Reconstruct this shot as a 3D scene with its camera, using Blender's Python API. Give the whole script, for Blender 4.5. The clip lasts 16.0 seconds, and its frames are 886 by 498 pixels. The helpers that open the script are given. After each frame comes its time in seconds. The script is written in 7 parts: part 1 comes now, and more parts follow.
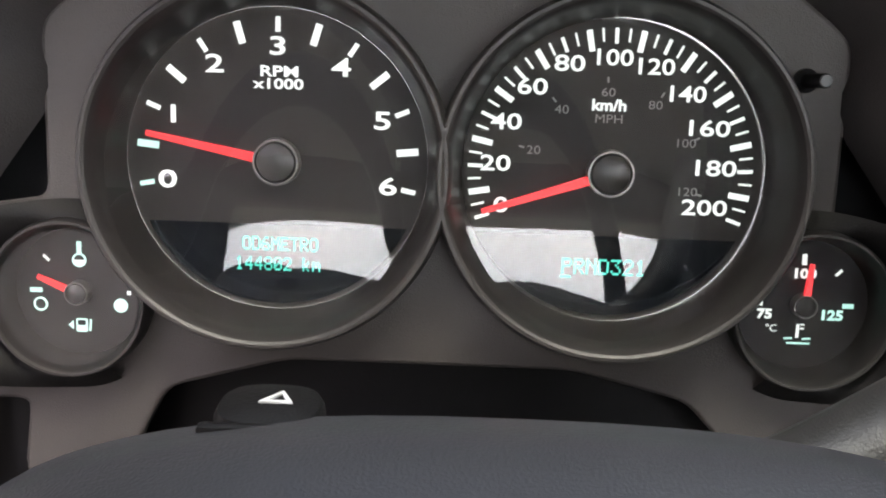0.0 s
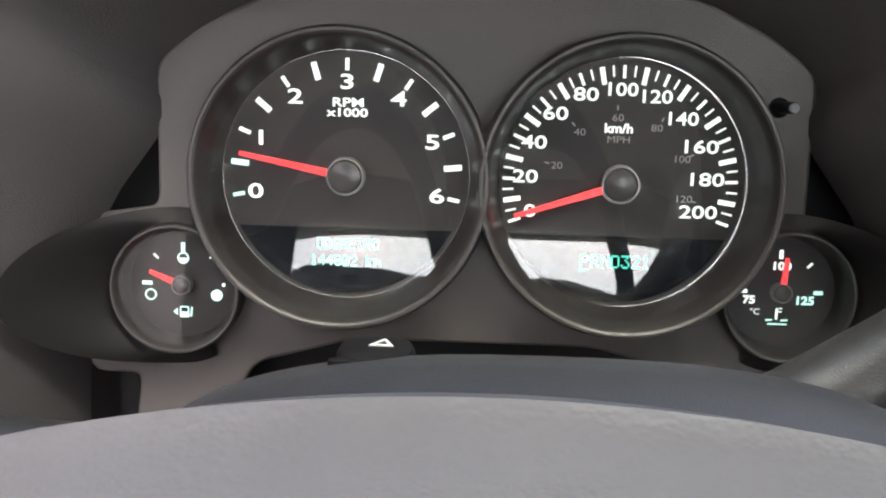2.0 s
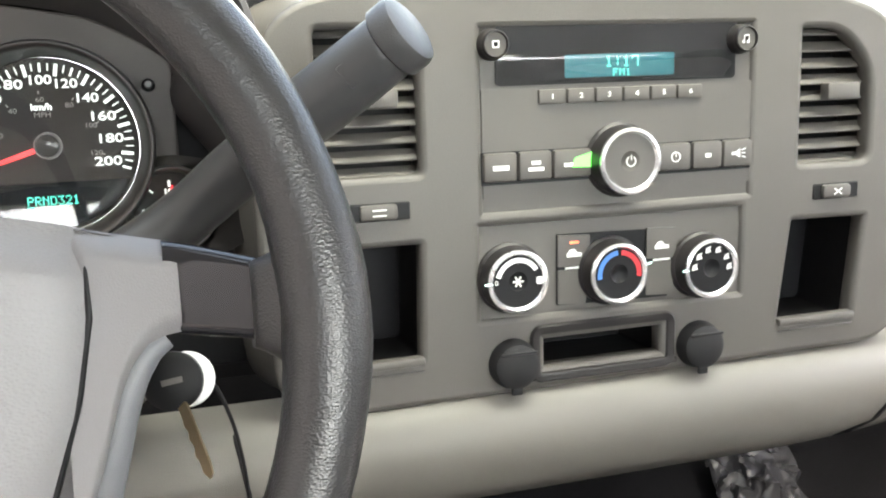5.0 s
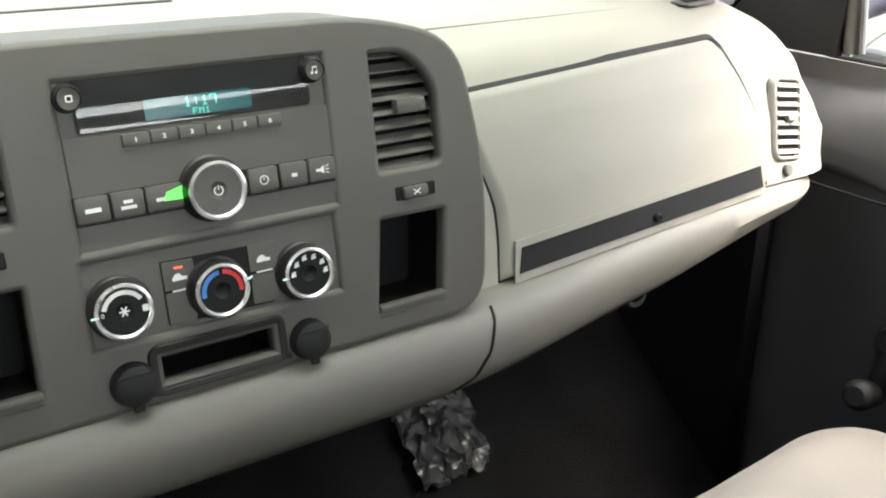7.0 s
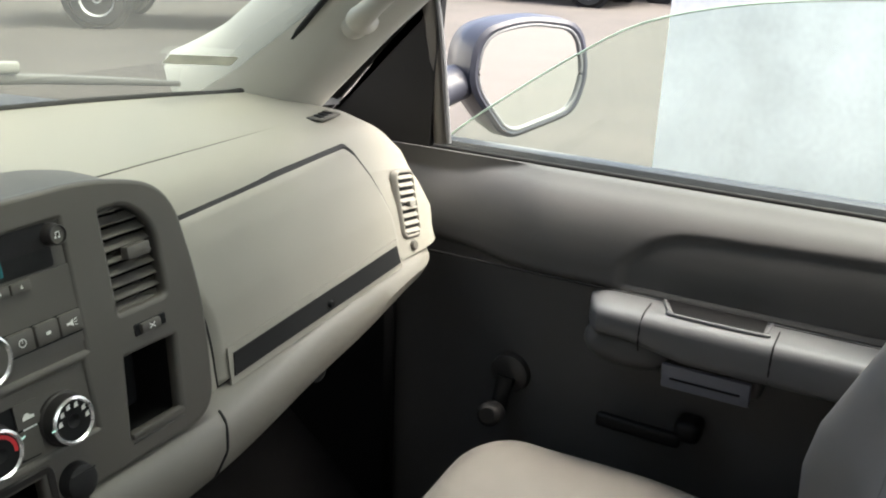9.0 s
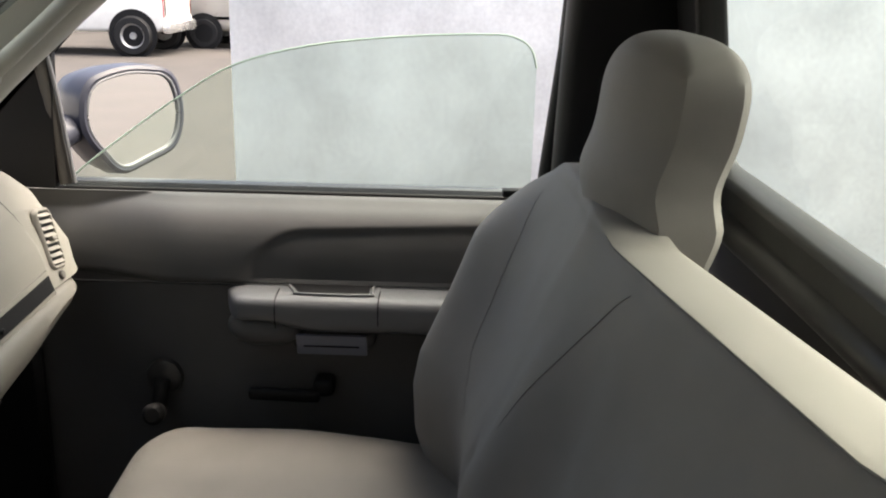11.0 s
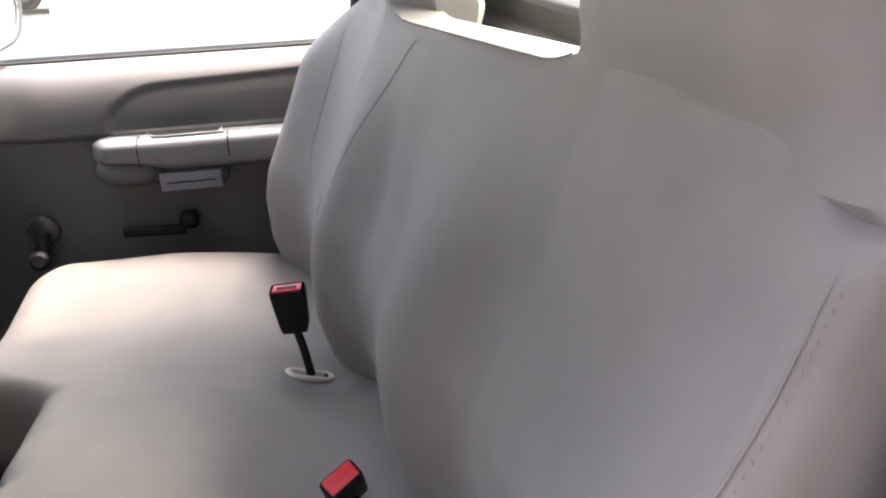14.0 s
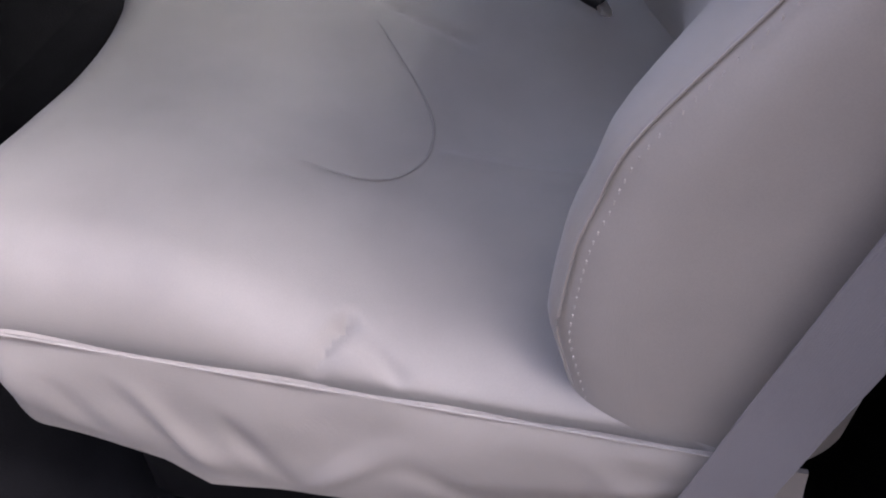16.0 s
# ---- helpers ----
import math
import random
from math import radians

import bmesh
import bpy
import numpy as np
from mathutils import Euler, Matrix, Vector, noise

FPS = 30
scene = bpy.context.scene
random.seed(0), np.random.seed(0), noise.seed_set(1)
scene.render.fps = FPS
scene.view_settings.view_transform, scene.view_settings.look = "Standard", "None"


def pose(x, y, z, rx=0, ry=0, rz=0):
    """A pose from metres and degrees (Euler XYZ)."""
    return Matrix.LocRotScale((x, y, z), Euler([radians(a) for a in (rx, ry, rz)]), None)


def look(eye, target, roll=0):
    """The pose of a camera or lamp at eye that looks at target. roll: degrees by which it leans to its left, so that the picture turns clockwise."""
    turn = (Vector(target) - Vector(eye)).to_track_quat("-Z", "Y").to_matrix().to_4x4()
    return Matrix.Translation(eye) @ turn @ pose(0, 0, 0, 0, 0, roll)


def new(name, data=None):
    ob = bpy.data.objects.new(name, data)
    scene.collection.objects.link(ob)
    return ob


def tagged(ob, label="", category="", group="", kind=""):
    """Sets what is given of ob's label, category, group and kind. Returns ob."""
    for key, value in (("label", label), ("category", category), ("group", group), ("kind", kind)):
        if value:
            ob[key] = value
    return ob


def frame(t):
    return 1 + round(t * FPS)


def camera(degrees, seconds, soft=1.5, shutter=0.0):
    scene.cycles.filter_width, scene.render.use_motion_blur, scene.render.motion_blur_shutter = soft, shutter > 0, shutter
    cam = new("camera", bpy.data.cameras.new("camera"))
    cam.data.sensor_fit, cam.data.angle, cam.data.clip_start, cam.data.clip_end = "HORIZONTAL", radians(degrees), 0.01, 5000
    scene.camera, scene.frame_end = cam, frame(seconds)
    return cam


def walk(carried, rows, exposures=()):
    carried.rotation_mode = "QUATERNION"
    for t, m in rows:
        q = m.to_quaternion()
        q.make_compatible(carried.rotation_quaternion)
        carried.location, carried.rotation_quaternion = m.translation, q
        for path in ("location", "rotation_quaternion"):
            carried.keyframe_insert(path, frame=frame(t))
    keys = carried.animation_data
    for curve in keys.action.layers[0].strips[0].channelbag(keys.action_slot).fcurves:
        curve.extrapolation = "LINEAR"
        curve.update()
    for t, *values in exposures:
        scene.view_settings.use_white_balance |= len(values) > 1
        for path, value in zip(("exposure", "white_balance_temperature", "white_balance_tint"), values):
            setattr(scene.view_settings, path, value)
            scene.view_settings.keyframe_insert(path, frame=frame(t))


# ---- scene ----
cam = camera(50.7, 16.0, soft=2.0)
PATH = [
    (0, (-0.3854, 0.5443, 0.7916), (-0.4169, 2.3949, 0.0339), 1.76),
    (0.5, (-0.3850, 0.5439, 0.7913), (-0.3852, 2.4448, 0.1693), 2.23),
    (1, (-0.3850, 0.5438, 0.7913), (-0.3697, 2.4424, 0.1627), 2.33),
    (1.5, (-0.3876, 0.5256, 0.7968), (-0.3978, 2.4096, 0.1256), 2.14),
    (2, (-0.3961, 0.4768, 0.8102), (-0.4519, 2.3403, 0.0862), 1.23),
    (2.5, (-0.4014, 0.4305, 0.8188), (-0.4447, 2.2807, 0.0605), 0.31),
    (3, (-0.3908, 0.3797, 0.8324), (-0.3050, 2.2033, 0.0155), 0.68),
    (3.5, (-0.3546, 0.3449, 0.8243), (-0.1810, 2.1770, 0.0412), 0.95),
    (4, (-0.3152, 0.3155, 0.8211), (0.0081, 2.1355, 0.0575), 1.20),
    (4.5, (-0.2922, 0.2918, 0.8251), (0.1416, 2.1200, 0.1398), 0.63),
    (5, (-0.2724, 0.2596, 0.8303), (0.2965, 2.0547, 0.1565), 1.08),
    (5.2, (-0.2638, 0.2451, 0.8298), (0.3429, 2.0281, 0.1569), 0.58),
    (7.3, (-0.1985, 0.1695, 0.9183), (0.9174, 1.6455, 0.1591), 1.51),
    (7.5, (-0.2068, 0.1710, 0.9338), (0.9824, 1.5970, 0.1905), 2.34),
    (8, (-0.2415, 0.1816, 0.9631), (1.1216, 1.4696, 0.2681), 3.65),
    (8.5, (-0.2952, 0.1907, 0.9842), (1.2204, 1.3066, 0.3077), 3.79),
    (9, (-0.3713, 0.1946, 0.9987), (1.2959, 1.0758, 0.3323), 2.43),
    (9.5, (-0.4413, 0.2123, 1.0149), (1.3586, 0.8125, 0.3823), 1.73),
    (10, (-0.5097, 0.2158, 1.0214), (1.3618, 0.6055, 0.4334), 1.23),
    (10.2, (-0.5405, 0.2078, 1.0264), (1.3456, 0.5224, 0.4403), 1.41),
    (12.3, (-0.7974, 0.1693, 0.9638), (1.1334, -0.0534, 0.4922), -0.83),
    (12.5, (-0.8266, 0.1625, 0.9533), (1.1030, -0.0765, 0.4846), -0.95),
    (13, (-0.8816, 0.1534, 0.9359), (1.0392, -0.0790, 0.4295), -1.19),
    (13.5, (-0.9349, 0.1700, 0.9146), (0.9728, -0.0548, 0.3577), -1.44),
    (14, (-0.9815, 0.1839, 0.8892), (0.8857, -0.0897, 0.2268), -3.01),
    (14.5, (-1.0260, 0.1922, 0.8432), (0.7627, -0.0841, -0.0077), -2.90),
    (14.8, (-1.0220, 0.1782, 0.8267), (0.6701, -0.0057, -0.2235), -5.40),
    (15, (-1.0200, 0.1713, 0.8159), (0.6222, 0.0455, -0.3187), -5.69),
    (15.2, (-1.0208, 0.1600, 0.8097), (0.5836, 0.1144, -0.3835), -4.82),
    (15.5, (-1.0171, 0.1350, 0.8080), (0.5199, 0.2191, -0.4688), -3.44),
    (15.8, (-1.0044, 0.1152, 0.7899), (0.4503, 0.3476, -0.5627), -2.67),
    (16, (-0.9941, 0.1008, 0.7709), (0.4159, 0.4637, -0.6003), -3.00),
]
walk(cam, [(t, look(eye, target, roll)) for t, eye, target, roll in PATH], [(0, 4.15, 6800, 16), (1.5, 4.17, 6800, 16), (2.0, 4.4, 6800, 14), (3.0, 4.5, 6900, 12), (4.0, 4.58, 6900, 11), (5, 4.85, 6900, 11), (7.3, 3.45, 6700, 6), (8.4, 3.0, 6700, 5), (9, 2.9, 6800, 4), (10.2, 2.6, 7000, 6), (12.5, 2.35, 7200, 10), (13.0, 2.85, 7050, 11), (13.5, 3.4, 7000, 14), (14, 4.2, 7000, 18), (14.5, 4.3, 7000, 21), (15, 4.0, 6700, 22), (15.5, 3.95, 6350, 22), (16, 3.7, 6200, 22)])

# ---------------------------------------------------------------- world, sun
world = bpy.data.worlds.new("World")
scene.world = world
world.use_nodes = True
wn = world.node_tree
sky = wn.nodes.new("ShaderNodeTexSky")
sky.sky_type, sky.sun_disc = "NISHITA", False
sky.sun_elevation, sky.sun_rotation = radians(60), radians(160)
sky.air_density, sky.dust_density, sky.ozone_density = 0.6, 6.0, 0.5
wn.links.new(sky.outputs[0], wn.nodes["Background"].inputs[0])
wn.nodes["Background"].inputs[1].default_value = 0.15
sun = new("sun", bpy.data.lights.new("sun", "SUN"))
sun.data.energy, sun.data.angle, sun.data.color = 1.7, radians(60), (1.0, 0.975, 0.94)
# a veiled sun, high behind the truck on the passenger side
sun.matrix_world = look((1.5, -4.1, 7.9), (0, 0, 0))


# ---------------------------------------------------------------- materials
def mat(name, color, rough=0.5, metal=0.0, bump=0.0, bscale=200.0, vary=0.12, vscale=8.0, kind="noise", spec=0.5, rvary=0.1, emit=None, estr=0.0, coat=0.0, sheen=0.0):
    """A surface with slow colour variation, fine relief and uneven gloss."""
    m = bpy.data.materials.new(name)
    m.use_nodes = True
    t = m.node_tree
    b = t.nodes["Principled BSDF"]
    b.inputs["Metallic"].default_value = metal
    b.inputs["Specular IOR Level"].default_value = spec
    b.inputs["Coat Weight"].default_value = coat
    b.inputs["Sheen Weight"].default_value = sheen
    tc = t.nodes.new("ShaderNodeTexCoord")
    n1 = t.nodes.new("ShaderNodeTexNoise")
    n1.inputs["Scale"].default_value, n1.inputs["Detail"].default_value = vscale, 4
    t.links.new(tc.outputs["Object"], n1.inputs["Vector"])
    r1 = t.nodes.new("ShaderNodeMapRange")
    r1.inputs["To Min"].default_value, r1.inputs["To Max"].default_value = 1 - vary, 1 + vary
    r1.inputs["From Min"].default_value, r1.inputs["From Max"].default_value = 0.25, 0.75
    t.links.new(n1.outputs["Fac"], r1.inputs["Value"])
    n2 = t.nodes.new("ShaderNodeTexNoise")
    n2.inputs["Scale"].default_value, n2.inputs["Detail"].default_value = bscale, 2
    t.links.new(tc.outputs["Object"], n2.inputs["Vector"])
    r2 = t.nodes.new("ShaderNodeMapRange")
    r2.inputs["To Min"].default_value, r2.inputs["To Max"].default_value = 1 - vary * 0.5, 1 + vary * 0.5
    t.links.new(n2.outputs["Fac"], r2.inputs["Value"])
    mul = t.nodes.new("ShaderNodeMath")
    mul.operation = "MULTIPLY"
    t.links.new(r1.outputs[0], mul.inputs[0])
    t.links.new(r2.outputs[0], mul.inputs[1])
    mix = t.nodes.new("ShaderNodeVectorMath")
    mix.operation = "SCALE"
    mix.inputs[0].default_value = color[:3]
    t.links.new(mul.outputs[0], mix.inputs["Scale"])
    t.links.new(mix.outputs[0], b.inputs["Base Color"])
    r3 = t.nodes.new("ShaderNodeMapRange")
    r3.inputs["To Min"].default_value, r3.inputs["To Max"].default_value = max(0.02, rough - rvary), min(1, rough + rvary)
    t.links.new(n1.outputs["Fac"], r3.inputs["Value"])
    t.links.new(r3.outputs[0], b.inputs["Roughness"])
    if bump:
        bp = t.nodes.new("ShaderNodeBump")
        bp.inputs["Strength"].default_value, bp.inputs["Distance"].default_value = bump, 0.001
        if kind == "leather":
            v = t.nodes.new("ShaderNodeTexVoronoi")
            v.feature = "SMOOTH_F1"
            v.inputs["Scale"].default_value = bscale
            wob = t.nodes.new("ShaderNodeMapping")
            wob.inputs["Scale"].default_value = (0.7, 1.0, 1.0)
            t.links.new(tc.outputs["Object"], wob.inputs["Vector"])
            t.links.new(wob.outputs[0], v.inputs["Vector"])
            t.links.new(v.outputs["Distance"], bp.inputs["Height"])
        elif kind == "weave":
            w1, w2 = t.nodes.new("ShaderNodeTexWave"), t.nodes.new("ShaderNodeTexWave")
            w1.bands_direction, w2.bands_direction = "X", "DIAGONAL"
            add = t.nodes.new("ShaderNodeMath")
            for w in (w1, w2):
                w.inputs["Scale"].default_value, w.inputs["Distortion"].default_value = bscale, 0.5
                t.links.new(tc.outputs["Object"], w.inputs["Vector"])
            t.links.new(w1.outputs["Fac"], add.inputs[0])
            t.links.new(w2.outputs["Fac"], add.inputs[1])
            t.links.new(add.outputs[0], bp.inputs["Height"])
        else:
            t.links.new(n2.outputs["Fac"], bp.inputs["Height"])
        t.links.new(bp.outputs[0], b.inputs["Normal"])
    if emit:
        b.inputs["Emission Color"].default_value = (*emit, 1)
        b.inputs["Emission Strength"].default_value = estr
    return m


def glass_mat(name, tint, gloss=1.0, dirt=0.0):
    """A thin pane: clear and tinted, with a Fresnel reflection and a film of dust."""
    m = bpy.data.materials.new(name)
    m.use_nodes = True
    t = m.node_tree
    t.nodes.remove(t.nodes["Principled BSDF"])
    out = t.nodes["Material Output"]
    tr, gl, df = t.nodes.new("ShaderNodeBsdfTransparent"), t.nodes.new("ShaderNodeBsdfGlossy"), t.nodes.new("ShaderNodeBsdfDiffuse")
    tr.inputs[0].default_value = (*tint, 1)
    gl.inputs["Roughness"].default_value = 0.0
    df.inputs[0].default_value = (0.55, 0.58, 0.55, 1)
    tl, dd = t.nodes.new("ShaderNodeBsdfTranslucent"), t.nodes.new("ShaderNodeMixShader")
    tl.inputs[0].default_value = (0.62, 0.66, 0.62, 1)
    dd.inputs[0].default_value = 0.75
    t.links.new(df.outputs[0], dd.inputs[1])
    t.links.new(tl.outputs[0], dd.inputs[2])
    lw, pw, sc = t.nodes.new("ShaderNodeLayerWeight"), t.nodes.new("ShaderNodeMath"), t.nodes.new("ShaderNodeMath")
    lw.inputs["Blend"].default_value = 0.5
    pw.operation, sc.operation = "POWER", "MULTIPLY_ADD"
    pw.inputs[1].default_value = 5.0
    sc.inputs[1].default_value, sc.inputs[2].default_value = 0.92 * gloss, 0.06 * gloss
    t.links.new(lw.outputs["Facing"], pw.inputs[0])
    t.links.new(pw.outputs[0], sc.inputs[0])
    mx, md = t.nodes.new("ShaderNodeMixShader"), t.nodes.new("ShaderNodeMixShader")
    tc, nz, rg = t.nodes.new("ShaderNodeTexCoord"), t.nodes.new("ShaderNodeTexNoise"), t.nodes.new("ShaderNodeMapRange")
    nz.inputs["Scale"].default_value, nz.inputs["Detail"].default_value = 5, 6
    rg.inputs["To Min"].default_value, rg.inputs["To Max"].default_value = dirt * 0.5, dirt * 1.5
    t.links.new(tc.outputs["Object"], nz.inputs["Vector"])
    t.links.new(nz.outputs["Fac"], rg.inputs["Value"])
    t.links.new(rg.outputs[0], md.inputs[0])
    t.links.new(tr.outputs[0], md.inputs[1])
    t.links.new(dd.outputs[0], md.inputs[2])
    t.links.new(sc.outputs[0], mx.inputs[0])
    t.links.new(md.outputs[0], mx.inputs[1])
    t.links.new(gl.outputs[0], mx.inputs[2])
    t.links.new(mx.outputs[0], out.inputs[0])
    return m


CHARCOAL = mat("charcoal_plastic", (0.080, 0.074, 0.067), 0.5, bump=0.25, bscale=1600, vary=0.08)
CLUSTER = mat("cluster_plastic", (0.070, 0.063, 0.060), 0.55, bump=0.25, bscale=1800, vary=0.08)
RINGP = mat("bezel_ring_plastic", (0.020, 0.018, 0.018), 0.42, spec=0.35, bump=0.1, bscale=1500)
BLACK = mat("black_plastic", (0.009, 0.009, 0.010), 0.5, spec=0.2, bump=0.1, bscale=900)
DIALF = mat("dial_face", (0.022, 0.019, 0.018), 0.7, vary=0.1)
GLOSSB = mat("piano_black", (0.012, 0.012, 0.014), 0.12, vary=0.05, rvary=0.05)
SCREEN = mat("dark_screen", (0.008, 0.010, 0.013), 0.08, rvary=0.03)
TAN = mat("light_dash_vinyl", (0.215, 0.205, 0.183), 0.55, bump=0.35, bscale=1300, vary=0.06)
# the dash grey at about 0.6: shade under the dash put into the colour
TANSHADE = mat("shaded_lower_plastic", (0.130, 0.123, 0.109), 0.5, bump=0.25, bscale=1500, vary=0.06)
RIMM = mat("wheel_rim_leather", (0.027, 0.026, 0.026), 0.30, bump=0.26, bscale=1250, kind="leather", vary=0.12)
HUBM = mat("airbag_cover_vinyl", (0.185, 0.179, 0.182), 0.44, bump=0.26, bscale=950, kind="leather", vary=0.06)
SPOKEM = mat("spoke_plastic", (0.17, 0.164, 0.167), 0.5, bump=0.2, bscale=1400, vary=0.06)
DOORM = mat("door_panel_plastic", (0.090, 0.090, 0.092), 0.5, spec=0.3, bump=0.3, bscale=1100, vary=0.08)
LEDGEM = mat("rear_trim_plastic", (0.014, 0.014, 0.015), 0.42, spec=0.35, bump=0.15, bscale=1300, vary=0.08)
ARMM = mat("armrest_plastic", (0.130, 0.133, 0.142), 0.42, bump=0.2, bscale=1400, vary=0.08)
SEATM = mat("seat_cover_cloth", (0.190, 0.176, 0.162), 0.68, bump=0.16, bscale=900, kind="weave", vary=0.14, vscale=9, sheen=0.1)
TRIMM = mat("pillar_trim", (0.46, 0.455, 0.42), 0.55, bump=0.2, bscale=1500, vary=0.04)
HEADL = mat("headliner_cloth", (0.45, 0.44, 0.41), 0.9, bump=0.3, bscale=900)
CARPET = mat("floor_carpet", (0.006, 0.006, 0.0065), 0.95, spec=0.02, bump=0.8, bscale=500, vary=0.35, vscale=14)
RUBBER = mat("rubber", (0.015, 0.015, 0.016), 0.6, spec=0.25, bump=0.1)
CHROME = mat("chrome", (0.88, 0.88, 0.88), 0.26, 0.85, vary=0.03, rvary=0.05)
STEEL = mat("belt_steel", (0.55, 0.53, 0.50), 0.3, 1.0, vary=0.1)
BRASS = mat("key_brass", (0.62, 0.5, 0.32), 0.3, 1.0)
GOLD = mat("badge_gold", (0.70, 0.54, 0.18), 0.24, 0.7, vary=0.05, vscale=30)
BADGEM = mat("badge_satin_chrome", (0.80, 0.77, 0.70), 0.34, 0.6, vary=0.05)
NEEDLE = mat("needle_red", (0.75, 0.02, 0.02), 0.4, emit=(1, 0.05, 0.06), estr=0.06)
PRINT = mat("dial_print", (0.80, 0.82, 0.80), 0.6, emit=(0.85, 1, 0.95), estr=0.055)
PRINTG = mat("dial_print_green", (0.6, 0.8, 0.75), 0.6, emit=(0.45, 1, 0.85), estr=0.05)
DIM = mat("dial_print_dim", (0.42, 0.41, 0.40), 0.6)
LCD = mat("lcd_segments", (0.05, 0.5, 0.4), 0.5, emit=(0.08, 0.95, 0.72), estr=0.052)
LCDBG = mat("lcd_backlight", (0.02, 0.08, 0.09), 0.2, emit=(0.02, 0.16, 0.21), estr=0.018)
GREEN = mat("lit_green", (0.1, 0.6, 0.1), 0.5, emit=(0.12, 1, 0.1), estr=0.12)
WHITEP = mat("white_print", (0.72, 0.72, 0.70), 0.6)
BLUEP = mat("blue_print", (0.05, 0.18, 0.5), 0.5)
REDP = mat("red_print", (0.6, 0.03, 0.04), 0.5)
REDLED = mat("red_led", (0.6, 0.1, 0.05), 0.5, emit=(1, 0.15, 0.05), estr=0.12)
BUCKRED = mat("buckle_red", (0.62, 0.03, 0.045), 0.35, vary=0.1)
ANCHORM = mat("anchor_coating", (0.50, 0.48, 0.44), 0.4, spec=0.5, vary=0.1)
WEB = mat("belt_webbing", (0.13, 0.125, 0.13), 0.75, bump=0.5, bscale=700, kind="weave")
REFL = mat("door_reflector", (0.16, 0.17, 0.22), 0.3, vary=0.1)
CLEARLENS = glass_mat("gauge_lens", (0.97, 0.97, 0.97), 0.95)
WSGLASS = glass_mat("windshield_glass", (0.41, 0.455, 0.42), 1.0, dirt=0.055)
SIDEGLASS = glass_mat("side_glass", (0.80, 0.90, 0.83), 1.0, dirt=0.04)
REARGLASS = glass_mat("rear_glass", (0.88, 0.97, 0.90), 0.4)
MIRROR = mat("mirror_silver", (0.9, 0.9, 0.9), 0.02, 1.0, vary=0.0, rvary=0.0)
BODYP = mat("body_paint_blue", (0.030, 0.032, 0.045), 0.4, vary=0.03, coat=0.08, spec=0.3)
VANP = mat("van_cream_paint", (0.40, 0.37, 0.325), 0.3, vary=0.04, coat=0.4)
VANP2 = mat("pickup_white_paint", (0.68, 0.68, 0.66), 0.35, vary=0.06, coat=0.4)
TAIL = mat("tail_light_red", (0.5, 0.02, 0.02), 0.25)
ASPHALT = mat("asphalt", (0.046, 0.040, 0.037), 0.9, bump=1.0, bscale=90, vary=0.3, vscale=1.2)
WALLP = mat("white_wall_paint", (0.86, 0.86, 0.84), 0.8, bump=0.3, bscale=60, vary=0.24, vscale=2.4)
# dark so that the added blocker throws little light into the cab
BLOCKWALL = mat("light_block_dark", (0.09, 0.088, 0.083), 0.9, bump=0.5, bscale=40, vary=0.15, vscale=0.8)
CONC = mat("grey_wall_render", (0.42, 0.41, 0.39), 0.9, bump=0.5, bscale=40, vary=0.15, vscale=0.8)


# ---------------------------------------------------------------- builders
def thing(name, label, category, at=(0, 0, 0), group="", kind=""):
    e = new(name)
    e.empty_display_size = 0.05
    e.location = at
    return tagged(e, label, category, group, kind)


def link(name, me, material, parent, label="", smooth=True):
    ob = new(name, me)
    me.materials.clear()
    me.materials.append(material)
    if smooth:
        me.shade_smooth()
        try:
            me.set_sharp_from_angle(angle=radians(40))
        except AttributeError:
            pass
    if parent:
        ob.parent = parent
        ob.location = -Vector(parent.location) if parent.type == "EMPTY" else (0, 0, 0)
    if label:
        ob["label"] = label
    return ob


def part(name, bm, material, parent, label="", smooth=True):
    bmesh.ops.recalc_face_normals(bm, faces=bm.faces)
    me = bpy.data.meshes.new(name)
    bm.to_mesh(me)
    bm.free()
    return link(name, me, material, parent, label, smooth)


I4 = Matrix.Identity(4)


def tilted(o, deg):
    """A frame on a face that leans back: x right, y up along the face, z out of it towards the seat."""
    a = radians(deg)
    return Matrix(((1, 0, 0, o[0]), (0, math.sin(a), -math.cos(a), o[1]), (0, math.cos(a), math.sin(a), o[2]), (0, 0, 0, 1)))


def rbox(size, at=(0, 0, 0), r=0.003, seg=2, m=I4, rot=(0, 0, 0), bm=None):
    own = bm is None
    bm = bm or bmesh.new()
    res = bmesh.ops.create_cube(bm, size=1.0, matrix=Matrix.Diagonal((*size, 1)))
    vs = res["verts"]
    if r > 0:
        es = list({e for v in vs for e in v.link_edges})
        out = bmesh.ops.bevel(bm, geom=es, offset=min(r, min(size) * 0.49), segments=seg, profile=0.5, affect="EDGES")
        vs = list({v for f in out["faces"] for v in f.verts} | {v for v in vs if v.is_valid})
        if own:
            vs = list(bm.verts)
    bmesh.ops.transform(bm, matrix=m @ pose(*at, *rot), verts=vs)
    return bm


